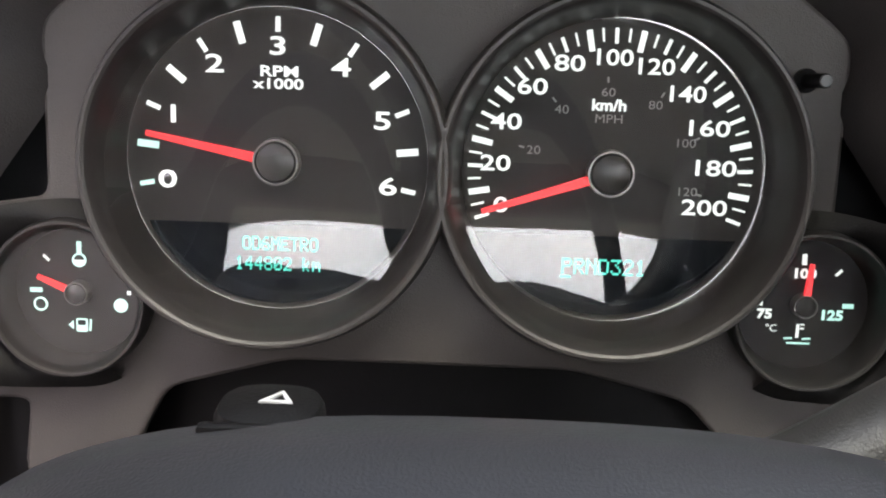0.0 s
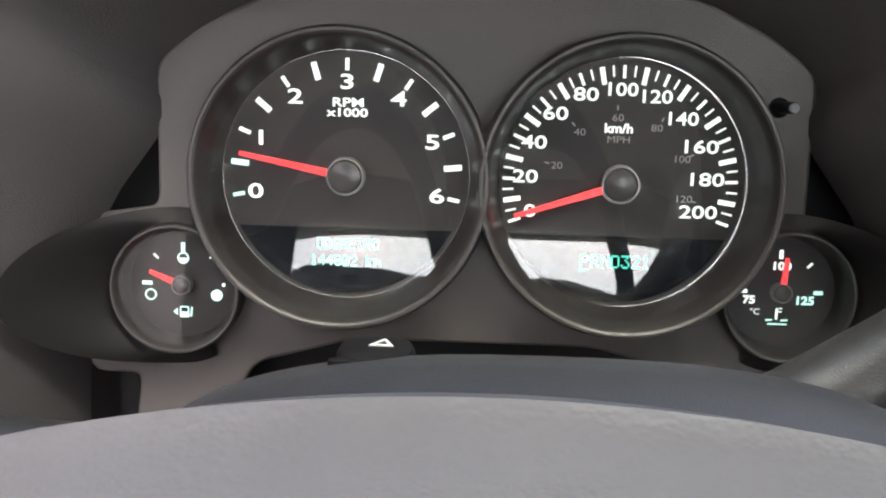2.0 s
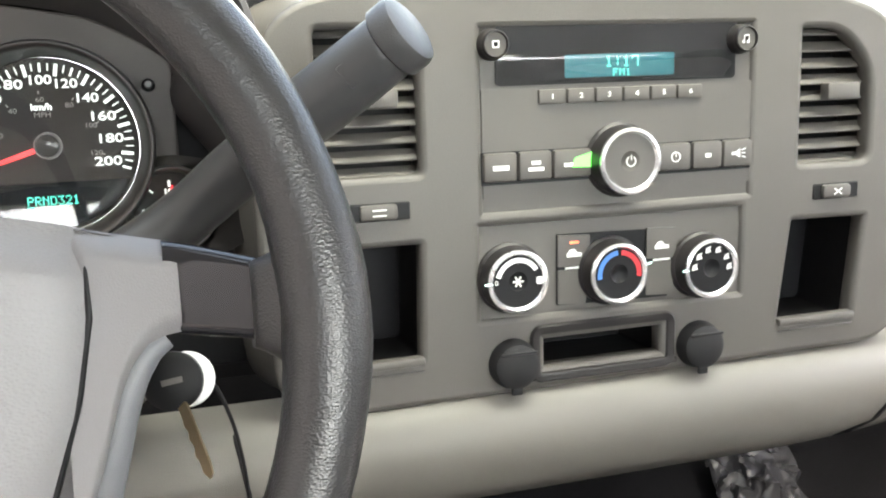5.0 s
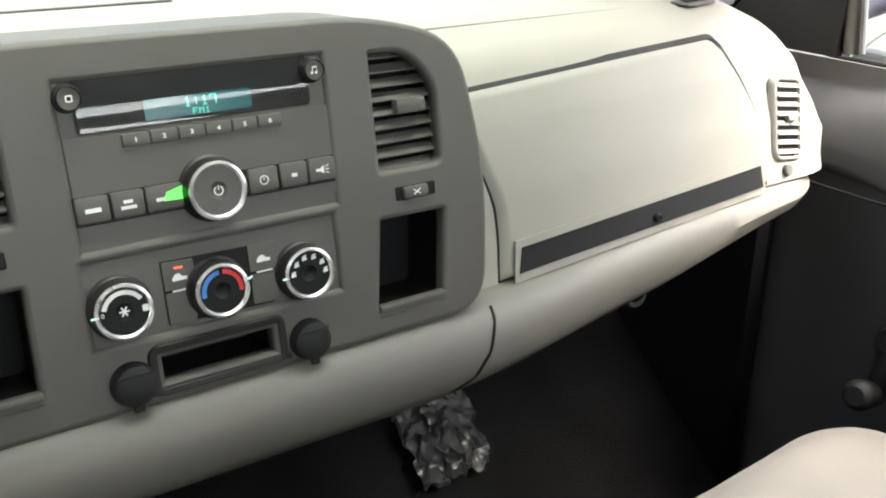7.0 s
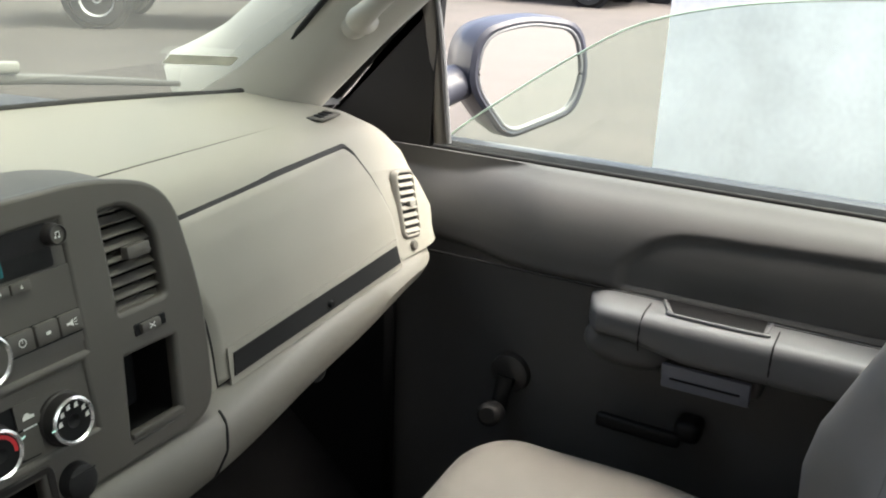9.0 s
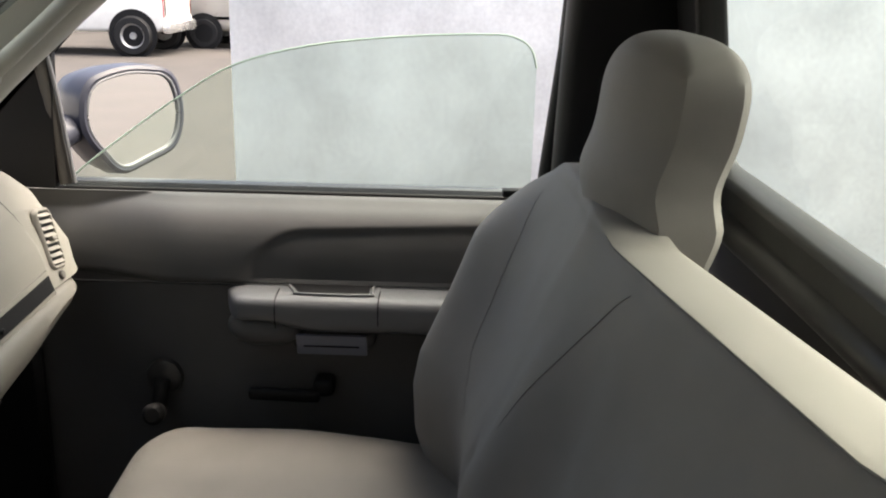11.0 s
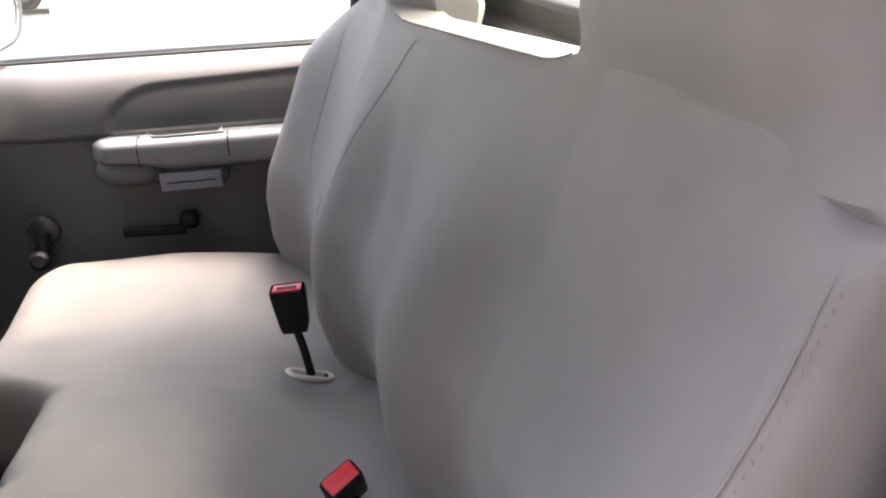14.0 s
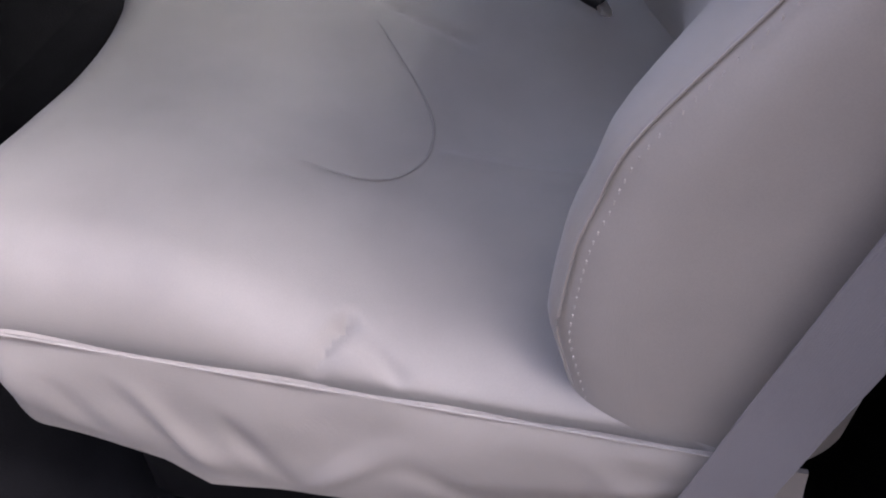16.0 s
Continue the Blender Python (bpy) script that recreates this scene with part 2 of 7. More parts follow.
def lathe(profile, m=I4, seg=48, bm=None, arc=None):
    """Turns (radius, height) pairs round the local z axis."""
    bm = bm or bmesh.new()
    rings = []
    n = seg if arc is None else seg + 1
    for k in range(n):
        a = 2 * math.pi * k / seg if arc is None else arc[0] + (arc[1] - arc[0]) * k / seg
        rings.append([bm.verts.new(m @ Vector((r * math.cos(a), r * math.sin(a), h))) for r, h in profile])
    for k in range(seg):
        a, b = rings[k], rings[(k + 1) % n]
        for i in range(len(profile) - 1):
            bm.faces.new((a[i], b[i], b[i + 1], a[i + 1]))
    if arc is None:
        bmesh.ops.remove_doubles(bm, verts=bm.verts, dist=1e-6)
    return bm


def grid(nu, nv, f, closed_v=False, closed_u=False, bm=None, caps=False):
    """A sheet of (u, v) -> place; u and v run from 0 to 1."""
    bm = bm or bmesh.new()
    cu = nu if closed_u else nu + 1
    cv = nv if closed_v else nv + 1
    vs = [[bm.verts.new(Vector(f(i / nu, j / nv))) for j in range(cv)] for i in range(cu)]
    for i in range(nu):
        for j in range(nv):
            a, b, c, d = vs[i][j], vs[(i + 1) % cu][j], vs[(i + 1) % cu][(j + 1) % cv], vs[i][(j + 1) % cv]
            bm.faces.new((a, b, c, d))
    if caps:
        bm.faces.new(vs[0])
        bm.faces.new(list(reversed(vs[-1])))
    return bm


def thicken(bm, d):
    bmesh.ops.recalc_face_normals(bm, faces=bm.faces)
    bmesh.ops.solidify(bm, geom=bm.faces[:] , thickness=d)
    return bm


def smoothpath(pts, n):
    """A soft line through the given places."""
    P = [Vector(p) for p in pts]
    P = [2 * P[0] - P[1]] + P + [2 * P[-1] - P[-2]]
    out = []
    k = len(P) - 3
    for i in range(n + 1):
        s = min(i / n * k, k - 1e-6)
        j, t = int(s), s - int(s)
        a, b, c, d = P[j : j + 4]
        out.append(0.5 * (2 * b + (c - a) * t + (2 * a - 5 * b + 4 * c - d) * t * t + (3 * b - a - 3 * c + d) * t ** 3))
    return out


def tube(pts, rad, seg=16, n=0, flat=1.0, up=(0, 0, 1), bm=None, closed=False):
    """A round bar along a line; rad is one radius or one for each place, flat squeezes it along up."""
    line = smoothpath(pts, n) if n else [Vector(p) for p in pts]
    bm = bm or bmesh.new()
    rings = []
    for i, p in enumerate(line):
        if closed:
            d = (line[(i + 1) % len(line)] - line[i - 1]).normalized()
        else:
            d = (line[min(i + 1, len(line) - 1)] - line[max(i - 1, 0)]).normalized()
        side = d.cross(Vector(up)).normalized()
        top = side.cross(d).normalized()
        s = i / max(1, len(line) - 1)
        if callable(rad):
            r = rad(s)
        elif isinstance(rad, (int, float)):
            r = rad
        else:
            q = s * (len(rad) - 1)
            j = min(int(q), len(rad) - 2)
            r = rad[j] + (rad[j + 1] - rad[j]) * (q - j)
        rings.append([bm.verts.new(p + side * r * math.cos(2 * math.pi * k / seg) + top * r * flat * math.sin(2 * math.pi * k / seg)) for k in range(seg)])
    m = len(rings)
    for i in range(m if closed else m - 1):
        a, b = rings[i], rings[(i + 1) % m]
        for k in range(seg):
            bm.faces.new((a[k], a[(k + 1) % seg], b[(k + 1) % seg], b[k]))
    if not closed:
        bm.faces.new(rings[0])
        bm.faces.new(list(reversed(rings[-1])))
    return bm


def from_curve(data, m):
    ob = bpy.data.objects.new("curve", data)
    scene.collection.objects.link(ob)
    dg = bpy.context.evaluated_depsgraph_get()
    me = bpy.data.meshes.new_from_object(ob.evaluated_get(dg))
    me.transform(m)
    bpy.data.objects.remove(ob)
    return me


def plate(name, outlines, depth, bevel, m, material, parent, label=""):
    """A flat plate with holes: the first outline is its edge, the others are cut out. Its back lies at z = 0 of m."""
    cu = bpy.data.curves.new(name, "CURVE")
    cu.dimensions, cu.fill_mode = "2D", "BOTH"
    for pts in outlines:
        s = cu.splines.new("POLY")
        s.points.add(len(pts) - 1)
        for q, p in zip(s.points, pts):
            q.co = (p[0], p[1], 0, 1)
        s.use_cyclic_u = True
    cu.extrude, cu.bevel_depth, cu.bevel_resolution = max(0.0, depth / 2 - bevel), bevel, 2
    me = from_curve(cu, m @ Matrix.Translation((0, 0, depth / 2)))
    bpy.data.curves.remove(cu)
    return link(name, me, material, parent, label)


def rrect(cx, cy, w, h, r, n=5):
    pts = []
    for k, (sx, sy) in enumerate(((1, 1), (-1, 1), (-1, -1), (1, -1))):
        for i in range(n + 1):
            a = math.pi / 2 * (k + i / n)
            pts.append((cx + sx * (w / 2 - r) + r * math.cos(a), cy + sy * (h / 2 - r) + r * math.sin(a)))
    return pts


def circle(cx, cy, r, n=48):
    return [(cx + r * math.cos(2 * math.pi * k / n), cy + r * math.sin(2 * math.pi * k / n)) for k in range(n)]


def rounded(poly, r, n=5):
    """A polygon with its corners rounded; r is one radius or one for each corner."""
    out = []
    N = len(poly)
    for i in range(N):
        p, a, b = Vector(poly[i]), Vector(poly[i - 1]), Vector(poly[(i + 1) % N])
        rr = r[i] if isinstance(r, (list, tuple)) else r
        da, db = (a - p), (b - p)
        d = min(rr, da.length * 0.45, db.length * 0.45)
        s, e = p + da.normalized() * d, p + db.normalized() * d
        for k in range(n + 1):
            t = k / n
            q = (1 - t) ** 2 * s + 2 * t * (1 - t) * p + t * t * e
            out.append((q.x, q.y))
    return out


def text(name, body, size, at, m, material, parent, wide=1.0, bold=0.0, rot=0.0):
    fc = bpy.data.curves.new(name, "FONT")
    fc.body, fc.size, fc.align_x, fc.align_y = body, size, "CENTER", "CENTER"
    fc.offset = bold
    fc.resolution_u = 3
    me = from_curve(fc, m @ Matrix.Translation((at[0], at[1], at[2] if len(at) > 2 else 0.0006)) @ Matrix.Rotation(rot, 4, "Z") @ Matrix.Diagonal((wide, 1, 1, 1)))
    bpy.data.curves.remove(fc)
    return link(name, me, material, parent, smooth=False)


DOTS = {
    "O": "01110 10001 10001 10001 10001 10001 01110", "D": "11110 10001 10001 10001 10001 10001 11110", "6": "00110 01000 10000 11110 10001 10001 01110",
    "M": "10001 11011 10101 10101 10001 10001 10001", "E": "11111 10000 10000 11110 10000 10000 11111", "T": "11111 00100 00100 00100 00100 00100 00100",
    "R": "11110 10001 10001 11110 10100 10010 10001", "1": "00100 01100 00100 00100 00100 00100 01110", "4": "00010 00110 01010 10010 11111 00010 00010",
    "8": "01110 10001 10001 01110 10001 10001 01110", "0": "01110 10001 10011 10101 11001 10001 01110", "2": "01110 10001 00001 00010 00100 01000 11111",
    "k": "10000 10000 10010 10100 11000 10100 10010", "m": "00000 00000 11010 10101 10101 10001 10001", "P": "11110 10001 10001 11110 10000 10000 10000",
    "N": "10001 11001 10101 10011 10001 10001 10001", "3": "11111 00010 00100 00010 00001 10001 01110", "F": "11111 10000 10000 11110 10000 10000 10000",
    "7": "11111 10001 00001 00001 00001 00001 00001", ":": "00000 00100 00100 00000 00100 00100 00000", " ": "00000 00000 00000 00000 00000 00000 00000",
}


def dots(name, body, pitch, height, at, m, material, parent):
    """Dot-matrix writing on a display: one small lit square for each dot."""
    bm = bmesh.new()
    dx, dy = pitch / 6.0, height / 7.0
    x0 = at[0] - (len(body) * pitch - dx) / 2
    for n, ch in enumerate(body):
        for r, row in enumerate(DOTS[ch].split()):
            for c, on in enumerate(row):
                if on == "1":
                    x, y = x0 + n * pitch + c * dx, at[1] + height / 2 - (r + 1) * dy
                    bm.faces.new([bm.verts.new(m @ Vector((x + a * dx, y + b * dy, at[2]))) for a, b in ((0.04, 0.04), (0.96, 0.04), (0.96, 0.96), (0.04, 0.96))])
    return part(name, bm, material, parent, smooth=False)


def slab(name, poly, z, h, m, material, parent, label=""):
    """A thin printed or raised piece with the given outline."""
    bm = bmesh.new()
    lo = [bm.verts.new(m @ Vector((x, y, z))) for x, y in poly]
    hi = [bm.verts.new(m @ Vector((x, y, z + h))) for x, y in poly]
    bm.faces.new(hi)
    bm.faces.new(list(reversed(lo)))
    for i in range(len(poly)):
        j = (i + 1) % len(poly)
        bm.faces.new((lo[i], lo[j], hi[j], hi[i]))
    return part(name, bm, material, parent, label, smooth=False)


def bar(a, b, w):
    """The outline of a straight stroke."""
    a, b = Vector(a), Vector(b)
    d = (b - a).normalized()
    n = Vector((-d.y, d.x)) * w / 2
    return [tuple(a + n), tuple(a - n), tuple(b - n), tuple(b + n)]


def lerp(a, b, t):
    return a + (b - a) * t


def table(x, xs, ys):
    return float(np.interp(x, xs, ys))


def soft01(x):
    x = min(1.0, max(0.0, x))
    return x * x * (3 - 2 * x)


def ring_points(ry, rz, ny, nz, nc=5):
    """A rounded rectangle in the square from -1 to 1, its sides evenly divided: corner sizes ry and rz, as (a, b) pairs."""
    out = []
    def arc(cx, cy, a0):
        for k in range(nc):
            a = a0 + math.pi / 2 * k / nc
            out.append((cx + ry * math.cos(a), cy + rz * math.sin(a)))
    def side(p, q, n):
        for k in range(n):
            out.append((lerp(p[0], q[0], k / n), lerp(p[1], q[1], k / n)))
    arc(1 - ry, 1 - rz, 0)
    side((1 - ry, 1), (-1 + ry, 1), ny)
    arc(-1 + ry, 1 - rz, math.pi / 2)
    side((-1, 1 - rz), (-1, -1 + rz), nz)
    arc(-1 + ry, -1 + rz, math.pi)
    side((-1 + ry, -1), (1 - ry, -1), ny)
    arc(1 - ry, -1 + rz, 1.5 * math.pi)
    side((1, -1 + rz), (1, 1 - rz), nz)
    return out


# ---------------------------------------------------------------- ground and distance
def ground_z(x, y):
    """The yard rises very gently away from the passenger side."""
    return -0.62 + 0.008 * max(0.0, x - 1.0)


def build_ground():
    def f(u, v):
        x = math.copysign(abs(2 * u - 1) ** 2.5, 2 * u - 1) * 300 + 2
        y = math.copysign(abs(2 * v - 1) ** 2.5, 2 * v - 1) * 300
        return x, y, ground_z(min(x, 40.0), y)
    ob = part("ground", grid(80, 40, f), ASPHALT, None)
    tagged(ob, "worn reddish grey asphalt yard beside the truck", "ground", kind="structure")


def build_white_wall():
    # a free-standing painted wall close to the passenger side
    z0 = ground_z(3.1, 0)
    ob = part("wall_white", rbox((0.22, 3.4, 3.0), (3.18, -0.57, z0 + 1.5), 0.012, 2), WALLP, None)
    tagged(ob, "white painted wall with faint grey stains, standing on asphalt", "wall", kind="structure")
    ob = part("wall_far", rbox((0.3, 60, 6.0), (26, 6, ground_z(24, 0) + 3.0), 0.02, 1), CONC, None)
    tagged(ob, "grey rendered boundary wall behind the parked vehicles", "wall", kind="structure")
    # out of view: added to hold daylight off the open driver's side
    ob = part("wall_light_block", rbox((0.3, 14, 3.6), (-2.7, 0, -0.62 + 1.8), 0.02, 1), BLOCKWALL, None)
    tagged(ob, "unseen dark wall added to block light on the driver's side", "wall", kind="structure")
    ob = part("wall_gate", rbox((6.0, 0.2, 3.2), (1.48, 8.3, -0.62 + 1.55), 0.012, 2), WALLP, None)
    tagged(ob, "white painted wall ahead of the truck", "wall", kind="structure")
    ob = part("wall_front", rbox((70, 0.3, 5.0), (-6, 17, -0.62 + 2.5), 0.02, 1), CONC, None)
    tagged(ob, "grey rendered boundary wall ahead of the truck", "wall", kind="structure")


def wheel_parts(parent, x, y, z, r, w, side, hub):
    m = Matrix.Translation((x, y, z)) @ Matrix.Rotation(radians(90), 4, "X")
    if side > 0:
        m = m @ Matrix.Rotation(math.pi, 4, "X")
    t = part("tyre", lathe([(r * 0.62, -w / 2), (r * 0.9, -w / 2), (r, -w * 0.3), (r, w * 0.3), (r * 0.9, w / 2), (r * 0.62, w / 2), (r * 0.62, -w / 2)], m, 32), RUBBER, parent)
    part("rim", lathe([(0.0, w * 0.30), (r * 0.16, w * 0.32), (r * 0.2, w * 0.2), (r * 0.5, w * 0.12), (r * 0.56, w * 0.35), (r * 0.64, w * 0.42), (r * 0.64, 0)], m, 32), hub, t)
    for k in range(8):
        a = k * math.pi / 4
        part("rim_hole", lathe([(0.0, w * 0.185), (r * 0.055, w * 0.185), (r * 0.055, w * 0.1)], m @ Matrix.Translation((r * 0.37 * math.cos(a), r * 0.37 * math.sin(a), 0)), 10), BLACK, t)


def body_loft(stations, material, name, parent):
    """A vehicle body: rounded cross-sections (x, half width, bottom, top, corner) strung along x."""
    def ring(st, k, n):
        x, hw, lo, hi, r = st
        pts = rrect(0, (lo + hi) / 2, 2 * hw, hi - lo, r, 4)
        return [Vector((x, p[0], p[1])) for p in pts]
    bm = bmesh.new()
    rings = [[bm.verts.new(p) for p in ring(st, 0, 0)] for st in stations]
    n = len(rings[0])
    for a, b in zip(rings, rings[1:]):
        for k in range(n):
            bm.faces.new((a[k], a[(k + 1) % n], b[(k + 1) % n], b[k]))
    bm.faces.new(rings[0])
    bm.faces.new(list(reversed(rings[-1])))
    return part(name, bm, material, parent)


HUBG = mat("steel_wheel_grey", (0.42, 0.42, 0.42), 0.45, 0.6)
DARKG = mat("vehicle_dark_glass", (0.02, 0.025, 0.03), 0.08)


def build_van(m, label):
    """A cream panel van, its length along x, wheels on z = 0, tail towards -x."""
    e = thing("van", label, "van")
    body = body_loft([(-2.35, 0.78, 0.45, 1.85, 0.12), (-2.25, 0.84, 0.38, 1.95, 0.15), (-1.0, 0.86, 0.34, 1.98, 0.16), (1.0, 0.86, 0.34, 1.97, 0.16), (1.7, 0.82, 0.34, 1.75, 0.18), (2.15, 0.80, 0.34, 1.15, 0.14), (2.35, 0.74, 0.42, 0.95, 0.12)], VANP, "body", e)
    for sx in (-1.4, 1.45):
        for sy in (-1, 1):
            wheel_parts(e, sx, sy * 0.80, 0.31, 0.31, 0.2, sy, HUBG)
            part("wheel_arch", lathe([(0.0, 0.0), (0.39, 0.0), (0.39, 0.02), (0.0, 0.02)], Matrix.Translation((sx, sy * 0.865, 0.33)) @ Matrix.Rotation(radians(90), 4, "X"), 28), BLACK, e)
        part("bump_strip", rbox((4.3, 1.745, 0.06), (0, 0, 0.62), 0.01), DARKG, e)
    for sy in (-1, 1):
        part("slider_rail", rbox((1.9, 0.02, 0.035), (-1.1, sy * 0.862, 1.22), 0.005), BLACK, e)
        part("door_window", rbox((0.8, 0.02, 0.42), (1.15, sy * 0.852, 1.5), 0.01), DARKG, e)
        part("tail_light", rbox((0.08, 0.16, 0.45), (-2.30, sy * 0.76, 0.95), 0.02), TAIL, e)
    part("rear_window", rbox((0.02, 1.2, 0.5), (-2.36, 0, 1.5), 0.01), DARKG, e)
    part("bumper", rbox((0.16, 1.7, 0.2), (-2.36, 0, 0.5), 0.04), DARKG, e)
    e.matrix_world = m
    return e


def build_pickup(m, label, rear_axle=-1.55):
    """A white crew pickup, its length along x, wheels on z = 0, tail towards -x."""
    e = thing("pickup_truck", label, "pickup truck")
    body_loft([(-2.6, 0.86, 0.55, 1.05, 0.06), (-2.5, 0.9, 0.45, 1.1, 0.08), (-0.6, 0.9, 0.42, 1.1, 0.08), (1.3, 0.9, 0.42, 1.12, 0.1), (2.4, 0.88, 0.45, 1.05, 0.14), (2.6, 0.82, 0.5, 0.95, 0.12)], VANP2, "body", e)
    body_loft([(-0.75, 0.72, 1.05, 1.75, 0.12), (-0.55, 0.78, 1.05, 1.82, 0.15), (0.75, 0.78, 1.05, 1.82, 0.15), (1.5, 0.8, 1.0, 1.15, 0.06)], VANP2, "cab", e)
    for sx in (rear_axle, 1.65):
        for sy in (-1, 1):
            wheel_parts(e, sx, sy * 0.85, 0.37, 0.37, 0.24, sy, HUBG)
            part("wheel_arch", lathe([(0.0, 0.0), (0.46, 0.0), (0.46, 0.02), (0.0, 0.02)], Matrix.Translation((sx, sy * 0.905, 0.40)) @ Matrix.Rotation(radians(90), 4, "X"), 28), BLACK, e)
    for sy in (-1, 1):
        part("side_window", rbox((1.1, 0.02, 0.42), (0.1, sy * 0.785, 1.46), 0.01), DARKG, e)
        part("tail_light", rbox((0.06, 0.14, 0.36), (-2.57, sy * 0.8, 0.88), 0.02), TAIL, e)
        part("door_handle", rbox((0.16, 0.03, 0.03), (-0.2, sy * 0.905, 0.98), 0.008), BLACK, e)
    part("bumper", rbox((0.14, 1.75, 0.2), (-2.62, 0, 0.52), 0.03), CHROME, e)
    part("front_bumper", rbox((0.14, 1.75, 0.25), (2.6, 0, 0.52), 0.04), DARKG, e)
    part("sill", rbox((1.6, 1.82, 0.06), (0.05, 0, 0.44), 0.01), BLACK, e)
    e.matrix_world = m
    return e


def place_vehicles():
    d = Matrix.Translation
    # beyond the yard on the passenger side
    build_van(d((20.0, 4.35, ground_z(20.0, 0))) @ Matrix.Rotation(radians(-90), 4, "Z"), "cream panel van with steel wheels parked on asphalt")
    build_pickup(d((17.95, 8.5, ground_z(17.95, 0))) @ Matrix.Rotation(radians(90), 4, "Z"), "white pickup truck with red tail lights parked in a row", -2.0)
    # ahead, seen through the windshield
    build_pickup(d((10.2, 9.45, ground_z(10.2, 0))) @ Matrix.Rotation(radians(-55), 4, "Z"), "white pickup truck parked ahead of the windshield")
    build_van(d((-1.5, 13.2, -0.62)) @ Matrix.Rotation(radians(178), 4, "Z"), "cream panel van parked ahead near the boundary wall")


# ---------------------------------------------------------------- cab shell
def build_shell():
    bm = rbox((1.62, 1.62, 0.05), (0, 0.52, -0.025), 0.01, 1)
    rbox((0.46, 0.9, 0.12), (0.02, 0.85, 0.03), 0.05, 3, bm=bm)
    tagged(part("floor", bm, CARPET, None), "black carpeted cab floor with a low tunnel", "floor", kind="structure")
    # firewall and toe board
    tagged(part("wall_firewall", rbox((1.6, 0.06, 0.68), (0, 1.27, 0.31), 0.01, 1), BLACK, None), "black firewall under the dashboard", "wall", kind="structure")
    tagged(part("wall_toeboard", rbox((1.56, 0.5, 0.03), (0, 1.06, 0.17), 0.01, 1, rot=(38, 0, 0)), CARPET, None), "black carpeted toe board", "wall", kind="structure")
    for s in (-1, 1):
        tagged(part("wall_kick", rbox((0.03, 0.46, 0.68), (s * 0.775, 1.11, 0.31), 0.01, 1), BLACK, None), "black plastic kick panel beside the footwell", "wall", kind="structure")
    # roof
    def roof(u, v):
        x, y = lerp(-0.74, 0.74, u), lerp(-0.26, 0.62, v)
        return x, y, 1.21 - 0.05 * abs(2 * u - 1) ** 3 - 0.03 * (2 * v - 1) ** 2
    tagged(part("ceiling", thicken(grid(16, 12, roof), 0.04), HEADL, None), "light grey cloth headliner of the cab", "ceiling", kind="structure")
    # rear wall with its wide window
    m = Matrix(((1, 0, 0, 0), (0, 0.17, -0.985, -0.305), (0, 0.985, 0.17, 0.0), (0, 0, 0, 1)))
    w = plate("wall_rear", [rounded([(-0.80, 0.0), (0.80, 0.0), (0.76, 0.75), (0.70, 1.21), (-0.70, 1.21), (-0.76, 0.75)], 0.04), rounded([(-0.60, 0.80), (0.60, 0.80), (0.56, 1.12), (-0.56, 1.12)], 0.05)], 0.04, 0.008, m @ Matrix.Translation((0, 0, -0.04)), LEDGEM, None)
    tagged(w, "dark plastic rear cab wall round a wide window", "wall", kind="structure")
    p = part("window_2", grid(12, 6, lambda u, v: m @ Vector((lerp(-0.61, 0.61, u) * lerp(1.0, 0.94, v), lerp(0.79, 1.13, v), -0.02))), REARGLASS, None)
    tagged(p, "wide rear cab window of clear tinted glass", "window", kind="structure")
    # the padded ledge under the rear window
    led = part("trim_rear_ledge", tube([(-0.70, -0.135, 0.728), (0, -0.145, 0.735), (0.70, -0.135, 0.728)], 0.020, 14, 16), LEDGEM, None)
    tagged(led, "rounded dark plastic ledge under the rear window", "trim", kind="structure")
    # B pillars
    for s in (-1, 1):
        def pil(u, v, s=s):
            z = lerp(0.0, 1.2, v)
            a = 2 * math.pi * u
            cx = s * (0.755 - 0.05 * soft01((z - 0.75) / 0.45))
            return cx + 0.05 * math.copysign(abs(math.cos(a)) ** 0.6, math.cos(a)), (-0.035 if s > 0 else -0.175) - 0.03 * (z - 0.7) + 0.095 * math.copysign(abs(math.sin(a)) ** 0.6, math.sin(a)), z
        tagged(part("wall_pillar", grid(24, 12, pil, closed_u=True), BLACK, None), "black plastic trim of the door pillar", "pillar trim", kind="structure")
    # driver's side sill with its ribbed plate
    sill = part("sill_driver", rbox((0.14, 1.1, 0.10), (-0.78, 0.45, 0.0), 0.02, 3), BODYP, None)
    tagged(sill, "painted door sill of the open driver's side", "door sill", kind="structure")
    part("sill_plate", rbox((0.10, 1.0, 0.012), (-0.745, 0.42, 0.056), 0.004), BLACK, sill)
    # A pillars
    for s in (-1, 1):
        line = [(s * 0.615, 1.06, 0.735), (s * 0.622, 0.99, 0.80), (s * 0.630, 0.86, 0.915), (s * 0.630, 0.72, 1.03), (s * 0.615, 0.56, 1.15), (s * 0.60, 0.44, 1.20)]
        bm = tube(line, [0.11, 0.082, 0.072, 0.068, 0.066, 0.064], 24, 30, flat=0.72, up=(s, 0.2, 0.2))
        pob = part("trim_pillar", bm, TRIMM, None)
        tagged(pob, "light grey plastic windshield pillar trim", "pillar trim", kind="structure")
